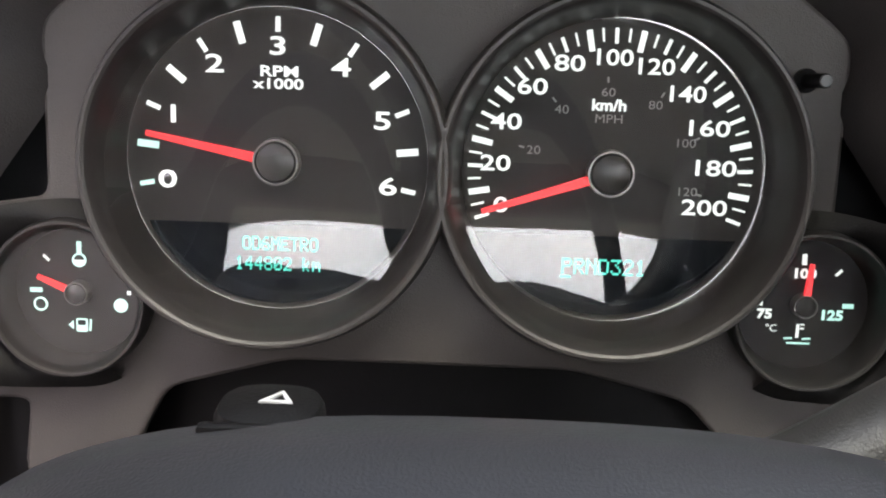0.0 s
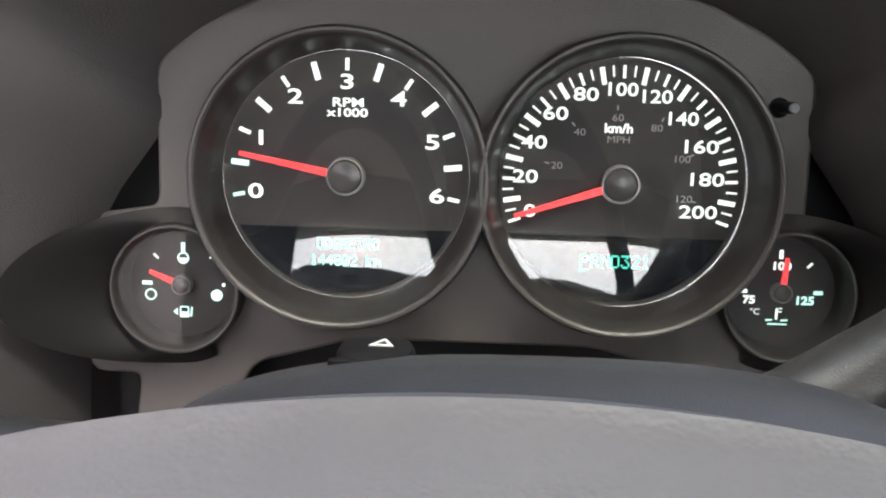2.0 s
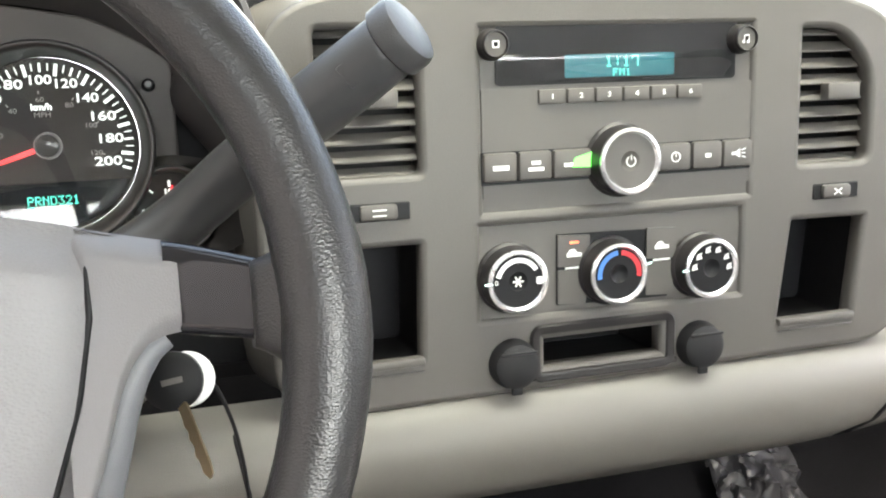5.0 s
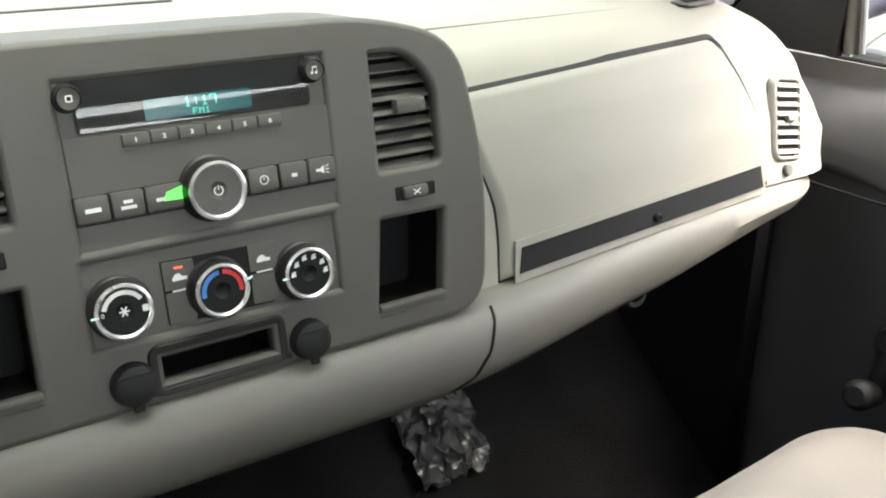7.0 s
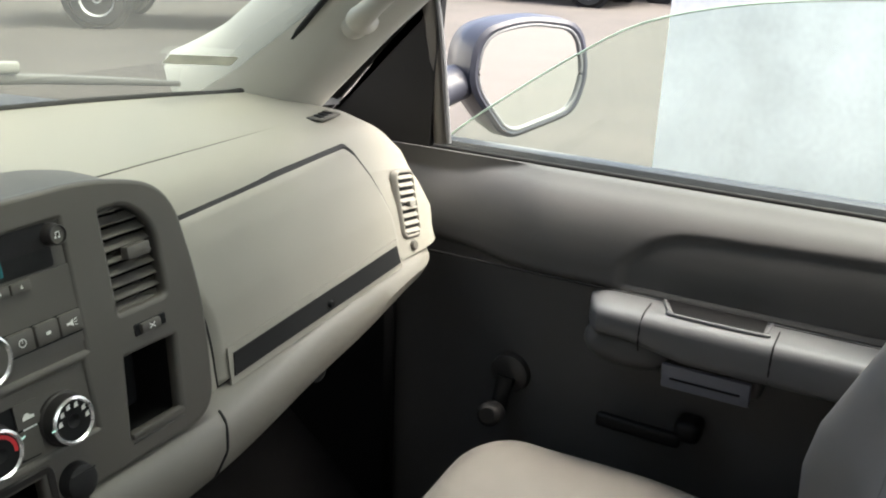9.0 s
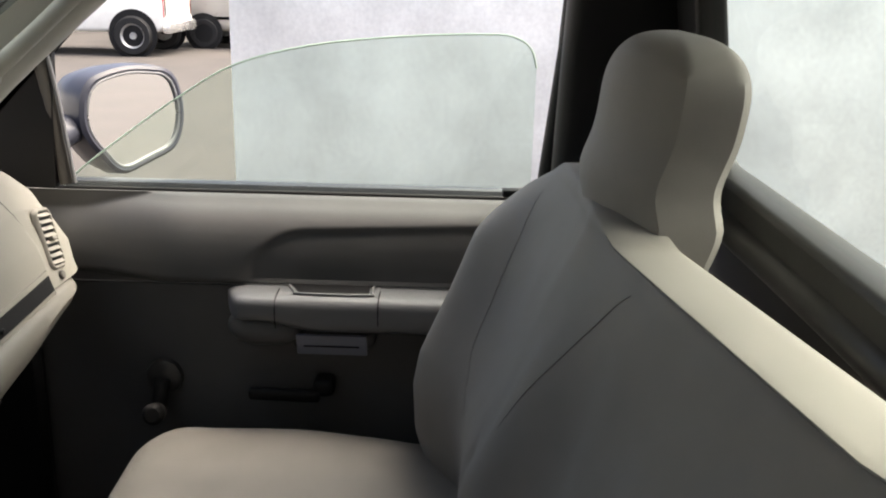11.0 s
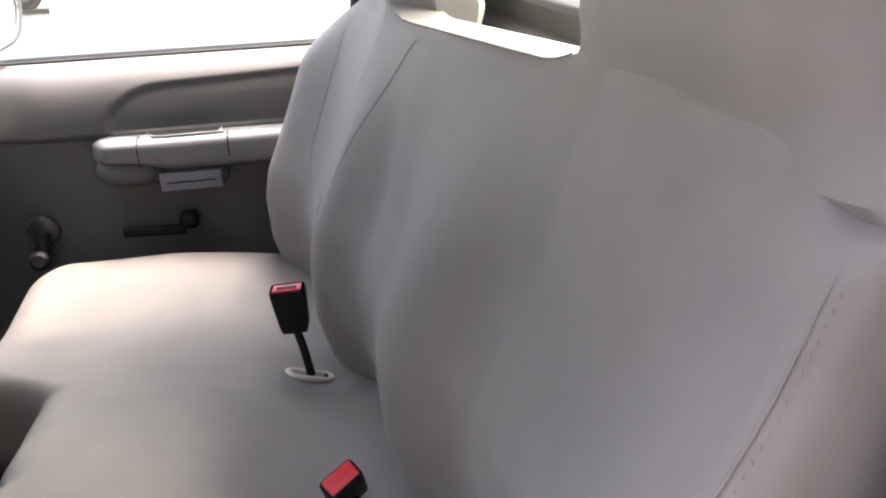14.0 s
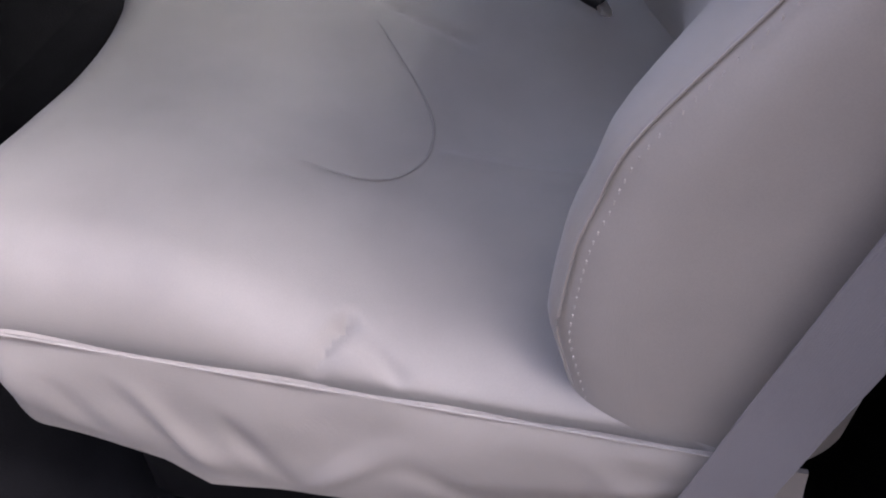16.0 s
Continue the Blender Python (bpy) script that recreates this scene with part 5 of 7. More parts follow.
    # black oval wells, running from the small rings up the binnacle's side walls
    for cx, cy, s, wide in ((-0.1262, -0.0475, -1, 0.060), (0.1252, -0.0425, 1, 0.050)):
        m = CLU @ Matrix.Translation((cx, cy, 0))
        def well(u, v, m=m, s=s, wide=wide):
            a = radians(lerp(62, 298, u)) if s < 0 else radians(lerp(118, -118, u))
            out = max(0.0, s * math.cos(a))
            return m @ Vector((lerp(0.0276, wide if out else 0.0335, v) * math.cos(a), lerp(0.0276, 0.0335, v) * math.sin(a), 0.0155 - 0.0045 * v * (1 - out) + 0.034 * v * out ** 1.5))
        part("gauge_well", clear_of(grid(60, 6, well), math.copysign(0.058, cx)), SHROUDM, e, "black oval well")
    # trip stem
    m = CLU @ Matrix.Translation((0.1175, 0.0335, 0))
    st = part("trip_stem", lathe([(0.0, 0.028), (0.0019, 0.0278), (0.0023, 0.027), (0.0023, 0.012), (0.0040, 0.011), (0.0044, 0.008)], m, 20), BLACK, e)
    part("stem_cap", lathe([(0.0, 0.0286), (0.0018, 0.0284), (0.0021, 0.0276)], m, 20), ARMM, st)


HUBRING = mat("needle_hub_ring", (0.20, 0.19, 0.185), 0.35, 0.4)
HUBCAP = mat("needle_hub_plastic", (0.045, 0.043, 0.042), 0.3, bump=0.05, bscale=1500)


def needle(parent, m, deg, length, hub, z=0.0):
    a = radians(deg)
    d = Vector((math.cos(a), math.sin(a)))
    n = Vector((-d.y, d.x))
    s, t = d * hub * 0.9, d * length
    w0, w1 = 0.0016 * (1 if length > 0.02 else 0.75), 0.0009 * (1 if length > 0.02 else 0.8)
    slab("needle", [tuple(s + n * w0), tuple(s - n * w0), tuple(t - n * w1), tuple(t + n * w1)], z + 0.0032, 0.0012, m, NEEDLE, parent, "bright red needle")
    h = part("needle_hub", lathe([(0, z + 0.0062), (hub * 0.45, z + 0.0060), (hub * 0.78, z + 0.0050), (hub * 0.86, z + 0.0035), (hub * 0.86, z)], m, 40), HUBCAP, parent)
    part("hub_ring", lathe([(hub * 0.86, z + 0.0004), (hub * 0.88, z + 0.0048), (hub * 0.97, z + 0.0048), (hub, z + 0.0004)], m, 40), HUBRING, h)


def build_binnacle():
    e = thing("binnacle", "charcoal plastic hood round the instrument cluster", "dashboard hood", (-0.391, 0.8, 0.6))
    # side walls and roof run from the trim panel out to the hood's lip
    inner = [(-0.168, -0.12), (-0.162, -0.03), (-0.1325, 0.02), (-0.1325, 0.045), (-0.085, 0.074), (-0.03, 0.083), (0.03, 0.083), (0.085, 0.074), (0.1300, 0.046), (0.1300, 0.02), (0.160, -0.03), (0.166, -0.12)]
    outer = [(-0.235, -0.12), (-0.238, 0.0), (-0.222, 0.055), (-0.195, 0.095), (-0.12, 0.122), (-0.04, 0.130), (0.04, 0.128), (0.11, 0.116), (0.155, 0.092), (0.172, 0.06), (0.182, 0.0), (0.180, -0.12)]
    A, B = smoothpath([(p[0], p[1], 0) for p in inner], 48), smoothpath([(p[0], p[1], 0) for p in outer], 48)
    prof = [(0.0, 0.008), (0.18, 0.032), (0.5, 0.058), (0.85, 0.084), (0.99, 0.094), (1.05, 0.092), (1.09, 0.08), (1.10, 0.0), (1.10, -0.08)]
    def f(u, v):
        k = round(u * 48)
        t, z = prof[round(v * 8)]
        p = A[k].lerp(B[k], t)
        return CLU @ Vector((p.x, p.y, z))
    part("hood_shell", grid(48, 8, f), BLACKISH, e)
    # dark shoulders beyond the small gauges
    part("back_plate", rbox((0.46, 0.28, 0.01), (-0.02, -0.01, -0.016), 0.002, 1, m=CLU), BLACK, e)


BLACKISH = mat("hood_plastic", (0.040, 0.0365, 0.0365), 0.6, bump=0.3, bscale=1400, vary=0.1)
build_cluster()
build_binnacle()

# ---------------------------------------------------------------- steering wheel and column
COLM = mat("column_shroud_plastic", (0.042, 0.042, 0.045), 0.42, spec=0.4, bump=0.2, bscale=1500, vary=0.08)
HANDM = mat("handle_plastic", (0.048, 0.047, 0.048), 0.42, bump=0.2, bscale=1400, vary=0.08)
ARMM2 = mat("lever_plastic", (0.026, 0.025, 0.025), 0.42, bump=0.2, bscale=1400, vary=0.08)
WHL = tilted((-0.391, 0.587, 0.660), 22)
RIM = tilted((-0.391, 0.5694, 0.6956), 26)


def build_wheel():
    e = thing("steering_wheel", "dark grey grained steering wheel with a round badge", "steering wheel", (-0.391, 0.60, 0.66))
    R = 0.1725
    pts = [RIM @ Vector((R * math.cos(a), R * math.sin(a), 0.0)) for a in np.linspace(0, 2 * math.pi, 97)[:-1]]
    def rad(s):
        a = 2 * math.pi * s
        return 0.0150 + 0.0018 * math.exp(-((math.sin(a) - 0.05) / 0.18) ** 2) + 0.0010 * soft01((math.sin(a) - 0.2) / 0.4)
    axis = RIM.to_3x3() @ Vector((0, 0, 1))
    part("rim", tube(pts, rad, 20, 0, flat=1.0, up=axis, closed=True), RIMM, e, "dark grained leather rim")
    # padded centre cover
    def half(y):
        return table(y, [-0.095, -0.085, -0.05, 0.0, 0.03, 0.055, 0.0645, 0.069, 0.072, 0.0745, 0.0755], [0.034, 0.055, 0.067, 0.0835, 0.0893, 0.0895, 0.0862, 0.068, 0.050, 0.022, 0.006])
    def cover(u, v):
        s = 2 * u - 1
        y0 = lerp(-0.095, 0.0755, v)
        x = s * (half(y0) if y0 < 0.055 else lerp(0.0895, 0.0865, (y0 - 0.055) / 0.0205))
        y = lerp(-0.095, 0.0755 - 0.0103 * (x / 0.085) ** 2, v)
        top = 0.012 * soft01((1 - v) / 0.13)
        edge = 1 - abs(s) ** 8
        dish = -0.0035 * soft01((0.037 - math.hypot(x, y - 0.005)) / 0.006)
        return WHL @ Vector((x, y, -0.004 + top * (0.55 + 0.45 * edge) + 0.006 * (1 - s * s) + dish))
    part("airbag_cover", thicken(grid(56, 64, cover), -0.012), HUBM, e, "grey grained airbag cover")
    # the top edge of the cover rolls away towards the dash
    def roll(u, v):
        x = lerp(-0.108, 0.108, u)
        yt = 0.0752 - 0.0103 * (x / 0.085) ** 2
        z0 = -0.0046 + 0.006 * (1 - min(1.0, (x / 0.086) ** 2))
        return WHL @ Vector((x * (1 - 0.06 * v), yt - 0.0004 - 0.007 * v * v, lerp(z0, -0.043, v)))
    part("cover_roll", grid(40, 10, roll), SPOKEM, e)
    # shoulders carrying the spokes on both sides
    for s in (-1, 1):
        def shoulder(u, v, s=s):
            x0 = 0.080
            x = lerp(x0, 0.1225, u)
            top = 0.0752 - 0.0103 * (x / 0.085) ** 2 if x < 0.0865 else lerp(0.0645, 0.0562, (x - 0.0865) / 0.036)
            bot = table(x, [0.080, 0.090, 0.0985, 0.104, 0.110, 0.1160, 0.1225], [-0.055, -0.028, 0.000, 0.012, 0.0185, 0.0212, 0.0222])
            y = lerp(bot, top, v)
            e = min(v, 1 - v)
            drop = 0.010 * max(0.0, 1 - (1 - v) * (top - bot) / 0.012) ** 2 + 0.004 * max(0.0, 1 - v * (top - bot) / 0.008) ** 2
            return WHL @ Vector((s * x, y, 0.0022 + 0.0045 * u * u - drop - 0.003 * soft01((half(y) - x) / 0.004)))
        part("spoke_shoulder", thicken(grid(24, 40, shoulder), 0.014), SPOKEM, e)
        part("cover_gap", tube([WHL @ Vector((s * (half(y) + 0.0008), y, 0.0021 - 0.010 * max(0.0, (y - 0.047) / 0.0182) ** 2)) for y in np.linspace(-0.085, 0.063, 28)], lambda q: 0.0014 * min(1.0, (1.02 - q) / 0.2), 8), BLACK, e)
        def spoke(u, v, s=s):
            x = lerp(0.1175, 0.156, u)
            lo, hi = lerp(0.0215, 0.0155, u), lerp(0.0572, 0.0450, u ** 1.2)
            a = 2 * math.pi * v
            cy, hy = (lo + hi) / 2, (hi - lo) / 2
            return WHL @ Vector((s * x, cy + hy * math.copysign(abs(math.sin(a)) ** 0.45, math.sin(a)), -0.006 + 0.022 * u ** 1.5 + 0.011 * math.copysign(abs(math.cos(a)) ** 0.6, math.cos(a))))
        part("spoke_insert", grid(14, 36, spoke, closed_v=True, caps=True), GLOSSB, e, "glossy black spoke insert")
        # the grained rim swells where the spoke meets it
        def root(u, v, s=s):
            x = lerp(0.1475, 0.172, u)
            a = 2 * math.pi * v
            hy = lerp(0.0165, 0.036, u ** 1.6)
            return WHL @ Vector((s * x, lerp(0.030, 0.026, u) + hy * math.copysign(abs(math.sin(a)) ** 0.6, math.sin(a)), lerp(0.0115, 0.029, u ** 0.8) + lerp(0.0115, 0.0145, u) * math.copysign(abs(math.cos(a)) ** 0.7, math.cos(a))))
        part("rim_root", grid(12, 36, root, closed_v=True, caps=True), RIMM, e)
        part("lower_spoke", tube([WHL @ Vector(p) for p in ((s * 0.1165, 0.0200, -0.006), (s * 0.1075, 0.0135, -0.006), (s * 0.0995, -0.002, -0.006), (s * 0.086, -0.045, -0.010), (s * 0.066, -0.095, -0.012), (s * 0.060, -0.130, 0.012))], [0.004, 0.0060, 0.0065, 0.0075, 0.009, 0.009], 14, 30, flat=0.8, up=axis), ARMM, e, "pale grey lower spoke edge")
    # round badge
    m = WHL @ Matrix.Translation((0, 0.0045, 0.0105)) @ Matrix.Diagonal((1.05, 1.05, 1, 1))
    b = part("badge", lathe([(0, 0.003), (0.020, 0.0028), (0.0272, 0.0018), (0.0272, -0.006)], m, 64), GLOSSB, e, "round glossy black badge")
    part("badge_ring", lathe([(0.0270, 0.0018), (0.0276, 0.0036), (0.0288, 0.0036), (0.0294, 0.0015), (0.0294, -0.006)], m, 72), BADGEM, b, "chrome ring")
    part("badge_well", lathe([(0.0296, -0.004), (0.0325, 0.0000), (0.0345, 0.0008), (0.037, -0.002)], m, 64), HUBM, b)
    cross = [(-0.0245, -0.0062), (-0.0205, 0.0042), (-0.0100, 0.0042), (-0.0100, 0.0078), (0.0085, 0.0078), (0.0085, 0.0042), (0.0240, 0.0042), (0.0200, -0.0062), (0.0085, -0.0062), (0.0085, -0.0100), (-0.0100, -0.0100), (-0.0100, -0.0062)]
    inn = [(-0.0212, -0.0050), (-0.0190, 0.0030), (-0.0088, 0.0030), (-0.0088, 0.0066), (0.0073, 0.0066), (0.0073, 0.0030), (0.0205, 0.0030), (0.0182, -0.0050), (0.0073, -0.0050), (0.0073, -0.0088), (-0.0088, -0.0088), (-0.0088, -0.0050)]
    slab("emblem_edge", cross, 0.0026, 0.0016, m, BADGEM, b, "bright metal emblem edge")
    slab("emblem", inn, 0.0042, 0.0004, m, GOLD, b, "worn gold emblem field")
    for x, y in ((-0.055, 0.036), (0.062, 0.037)):
        slab("horn_mark", bar((x - 0.004, y), (x + 0.004, y + 0.0006), 0.0012), 0.0085, 0.0012, WHL, HUBM, e)


def build_column():
    e = thing("steering_column", "dark plastic steering column with shift lever and stalk", "steering column", (-0.391, 0.72, 0.62))
    def shroud(u, v):
        a = 2 * math.pi * u
        y = lerp(0.635, 0.86, v)
        top = table(y, [0.635, 0.655, 0.678, 0.695, 0.715, 0.76, 0.86], [0.694, 0.7020, 0.7035, 0.697, 0.680, 0.638, 0.585])
        bot = table(y, [0.635, 0.70, 0.86], [0.585, 0.565, 0.49])
        w = table(y, [0.635, 0.70, 0.75, 0.86], [0.077, 0.078, 0.068, 0.060])
        zc, h = (top + bot) / 2, (top - bot) / 2
        k = soft01((math.sin(a) - 0.12) / 0.4) * soft01((0.80 - y) / 0.06)
        w += 0.036 * k
        return -0.386 + 0.013 * k + w * math.copysign(abs(math.cos(a)) ** 0.8, math.cos(a)), y, zc + h * math.copysign(abs(math.sin(a)) ** lerp(0.75, 0.60, k), math.sin(a))
    part("shroud", grid(72, 28, shroud, closed_u=True, caps=True), COLM, e)
    # hazard switch on top
    m = Matrix.Translation((-0.4196, 0.694, 0.6862)) @ Matrix.Rotation(radians(-6), 4, "X") @ Matrix.Diagonal((0.76, 0.76, 0.76, 1))
    def cap(u, v):
        a, q = 2 * math.pi * u, v
        x = 0.0145 * q * math.copysign(abs(math.cos(a)) ** 0.7, math.cos(a))
        y = 0.013 * q * math.copysign(abs(math.sin(a)) ** 0.8, math.sin(a))
        return m @ Vector((x, y, 0.016 - 0.002 * q * q - 0.016 * max(0.0, q - 0.92) / 0.08))
    h = part("hazard_switch", grid(32, 14, cap, closed_u=True), SHROUDM, e, "dark hazard switch with a white triangle")
    part("switch_lip", rbox((0.030, 0.004, 0.004), (0, -0.0125, 0.0130), 0.0015, 2, m=m), SHROUDM, h)
    t = m @ Matrix.Translation((0.002, 0.0005, 0.0160))
    plate("triangle", [[(-0.0042, -0.0036), (0.0042, -0.0036), (0.0009, 0.0030)], [(0.0024, -0.0026), (-0.0022, -0.0026), (0.0007, 0.0014)]], 0.0006, 0.0, t, WHITEP, h, "white warning triangle")
    # shift lever
    lev = part("shift_lever", tube([(-0.335, 0.715, 0.652), (-0.300, 0.727, 0.661), (-0.265, 0.733, 0.680), (-0.235, 0.727, 0.706), (-0.205, 0.711, 0.735), (-0.195, 0.705, 0.744)], [0.0155, 0.0150, 0.0160, 0.0170, 0.0170, 0.0168], 24, 30, flat=0.9), ARMM2, e, "dark plastic shift lever")
    hd = part("lever_handle", tube([(-0.209, 0.7135, 0.7310), (-0.205, 0.711, 0.735), (-0.195, 0.7045, 0.7445), (-0.178, 0.694, 0.7605), (-0.166, 0.6868, 0.7720), (-0.164, 0.6855, 0.7740)], [0.0168, 0.0184, 0.0187, 0.0183, 0.0176, 0.0162], 28, 24, flat=0.9), HANDM, lev, "grey plastic lever handle")
    ax = (Vector((-0.155, 0.680, 0.783)) - Vector((-0.195, 0.7045, 0.7445))).normalized()
    tip = look((-0.165, 0.6862, 0.7730), tuple(Vector((-0.165, 0.6862, 0.7730)) - ax))
    part("lever_cap", lathe([(0.0152, -0.001), (0.0164, 0.0005), (0.0179, 0.0015), (0.0180, 0.0090), (0.0168, 0.0125), (0.0136, 0.0140), (0.0, 0.0145)], tip, 32), HANDM, lev, "ribbed grey end cap")
    bt = look((-0.180, 0.6790, 0.7660), (-0.29, 0.29, 0.84)) @ Matrix.Rotation(math.pi, 4, "Y") @ Matrix.Rotation(radians(42), 4, "Z")
    part("lever_button", rbox((0.022, 0.012, 0.003), (0, 0, 0), 0.0014, 2, m=bt), HANDM, lev)
    # wiper and light stalk on the other side
    s = part("light_stalk", tube([(-0.445, 0.70, 0.652), (-0.485, 0.676, 0.671), (-0.520, 0.661, 0.6815), (-0.570, 0.642, 0.697)], [0.011, 0.0115, 0.0130, 0.0150], 18, 18, flat=0.8), ARMM2, e, "dark stalk with white pictograms")
    turn = Matrix.Rotation(math.pi, 4, "Y")
    sm = look((-0.514, 0.6470, 0.7050), (-0.40, 0.449, 0.815)) @ turn
    sm2 = look((-0.5155, 0.6505, 0.6883), (-0.40, 0.449, 0.815)) @ turn
    part("stalk_paddle", rbox((0.034, 0.019, 0.014), (-0.006, 0, -0.0074), 0.005, 3, m=sm), ARMM2, s)
    sm, sm2 = sm @ Matrix.Diagonal((0.75, 0.75, 1, 1)), sm2 @ Matrix.Diagonal((0.72, 0.72, 1, 1))
    slab("arrow_mark", [(0.0035, -0.003), (0.0085, -0.003), (0.006, 0.003)], 0.0, 0.0003, sm, WHITEP, s)
    fan = [(-0.0068, -0.0030), (-0.0030, -0.0030), (-0.0003, 0.0024), (-0.0049, 0.0038), (-0.0095, 0.0024)]
    c = Vector((-0.0049, 0.0005))
    plate("wash_mark", [fan, [tuple(c + (Vector(q) - c) * 0.68) for q in fan][::-1]], 0.0004, 0.0, sm, WHITEP, s)
    slab("wash_stroke", bar((-0.0062, -0.0024), (-0.0034, 0.0022), 0.0007), 0.0, 0.0003, sm, WHITEP, s)
    for dx in (-0.006, 0.006):
        slab("lamp_mark", [(dx - 0.004, -0.0032), (dx - 0.001, -0.0032), (dx + 0.002, 0.0), (dx - 0.001, 0.0032), (dx - 0.004, 0.0032)], 0.0, 0.0003, sm2, WHITEP, s)
    # ignition barrel
    part("ignition_lock", lathe([(0, 0.012), (0.012, 0.012), (0.016, 0.008), (0.017, 0)], Matrix.Translation((-0.300, 0.705, 0.610)) @ Matrix.Rotation(radians(75), 4, "X") @ Matrix.Rotation(radians(25), 4, "Y"), 28), CHROME, e)




def build_key():
    e = thing("car_key", "car key with a black head in the ignition", "key", (-0.272, 0.690, 0.612))
    m = look((-0.274, 0.690, 0.612), (-0.33, 0.30, 0.80)) @ Matrix.Rotation(math.pi, 4, "Y")
    head = part("key_head", lathe([(0, 0.0035), (0.0115, 0.0033), (0.0145, 0.0015), (0.0148, -0.003), (0.0, -0.003)], m, 32), BLACK, e)
    slab("emblem", bar((-0.005, -0.001), (0.005, 0.001), 0.003), 0.0036, 0.0003, m, CHARCOAL, head)
    part("key_tag", lathe([(0, 0.001), (0.0135, 0.001), (0.0140, 0), (0.0, -0.001)], m @ Matrix.Translation((0.0060, 0.0005, -0.006)), 28), mat("tag_white", (0.85, 0.85, 0.83), 0.4), e, "small white tag")
    blade = [(-0.0028, -0.012), (0.0020, -0.012), (0.0020, -0.020), (0.0026, -0.023), (0.0014, -0.026), (0.0026, -0.030), (0.0014, -0.034), (0.0027, -0.038), (0.0016, -0.042), (0.0020, -0.047), (0.0, -0.051), (-0.0022, -0.049), (-0.0028, -0.044)]
    mb = m @ Matrix.Rotation(radians(-22 + 180), 4, "Y") @ Matrix.Rotation(radians(-22), 4, "Z")
    slab("key_blade", blade, -0.001, 0.002, mb, BRASS, e, "worn brass key blade")


def build_cable():
    e = thing("cable", "thin black cable hanging under the ignition", "cable", (-0.25, 0.71, 0.5))
    part("cable_run", tube([(-0.262, 0.705, 0.612), (-0.252, 0.700, 0.598), (-0.244, 0.697, 0.570), (-0.240, 0.700, 0.530), (-0.240, 0.708, 0.480), (-0.245, 0.74, 0.42), (-0.25, 0.80, 0.40)], 0.0011, 8, 40), BLACK, e)


build_cable()
build_wheel()
build_column()
build_key()


# ---------------------------------------------------------------- bench seat
STITCH = mat("stitch_thread", (0.24, 0.225, 0.21), 0.8)


def seat_front(x):
    """How far the cushion reaches forward: the middle is cut back, the driver's side is slid back."""
    mid = 1 - soft01((abs(x - 0.02) - 0.09) / 0.11)
    return lerp(lerp(0.575, 0.665, soft01((x + 0.15) / 0.3)), 0.538, mid) - 0.05 * soft01((abs(x) - 0.54) / 0.12) ** 2 + 0.034 * math.exp(-(((x + 0.205) / 0.07) ** 2)) - 0.018 * math.exp(-(((x + 0.108) / 0.025) ** 2))


def cushion_top(x, y):
    yf = seat_front(x)
    p = soft01((x + 0.15) / 0.3)
    z = lerp(0.332, 0.340, p) + lerp(0.05, 0.028, p) * soft01((y - 0.16) / 0.28)
    z -= 0.022 * math.exp(-(((abs(x) - 0.39) / 0.15) ** 2))
    # pulled down round the belt anchor
    z -= 0.026 * math.exp(-(((x - 0.160) / 0.07) ** 2)) * soft01((0.27 - y) / 0.09)
    return z


def edge_z(y):
    """The height of the piped edge along the cushion's sides."""
    return table(y, [0.0, 0.10, 0.25, 0.36, 0.48, 0.56], [0.309, 0.313, 0.3165, 0.319, 0.323, 0.318])


def creases(y, v, lines):
    """Soft folds of the loose cover: ridges along short lines."""
    d = 0.0
    for y0, v0, y1, v1, amp, w in lines:
        a, b, q = Vector((y0, v0 * 0.12)), Vector((y1, v1 * 0.12)), Vector((y, v * 0.12))
        t = min(1.0, max(0.0, (q - a).dot(b - a) / (b - a).length_squared))
        r = (q - a.lerp(b, t)).length
        d += amp * math.exp(-((r / w) ** 2)) * math.sin(math.pi * (0.15 + 0.7 * t))
    return d


FOLDS = [(0.40, 0.25, 0.36, 0.75, 0.005, 0.010), (0.34, 0.35, 0.31, 0.80, -0.004, 0.008), (0.29, 0.90, 0.23, 0.45, 0.004, 0.010), (0.21, 0.6, 0.17, 0.9, -0.003, 0.010), (0.10, 0.3, 0.07, 0.8, 0.003, 0.012), (0.46, 0.4, 0.44, 0.8, -0.003, 0.012)]


WRINKLES = [(-0.428, 0.238, -0.425, 0.120, 0.0030, 0.007), (-0.234, 0.388, -0.2585, 0.321, -0.0024, 0.005), (-0.2585, 0.321, -0.274, 0.250, -0.0034, 0.005), (-0.625, 0.260, -0.667, 0.281, -0.0062, 0.005), (-0.629, 0.259, -0.650, 0.222, -0.0048, 0.006), (-0.622, 0.262, -0.640, 0.240, 0.0025, 0.010), (-0.56, 0.40, -0.63, 0.37, 0.0020, 0.016), (-0.49, 0.315, -0.46, 0.46, -0.0018, 0.012)]


def fold(x, y):
    """Shallow wrinkles and ridges in the driver's cushion cover."""
    d = 0.0
    for x0, y0, x1, y1, amp, w in WRINKLES:
        t = min(1.0, max(0.0, ((x - x0) * (x1 - x0) + (y - y0) * (y1 - y0)) / ((x1 - x0) ** 2 + (y1 - y0) ** 2)))
        r = math.hypot(x - lerp(x0, x1, t), y - lerp(y0, y1, t))
        if r < 4 * w:
            d += amp * math.exp(-((r / w) ** 2))
    return d


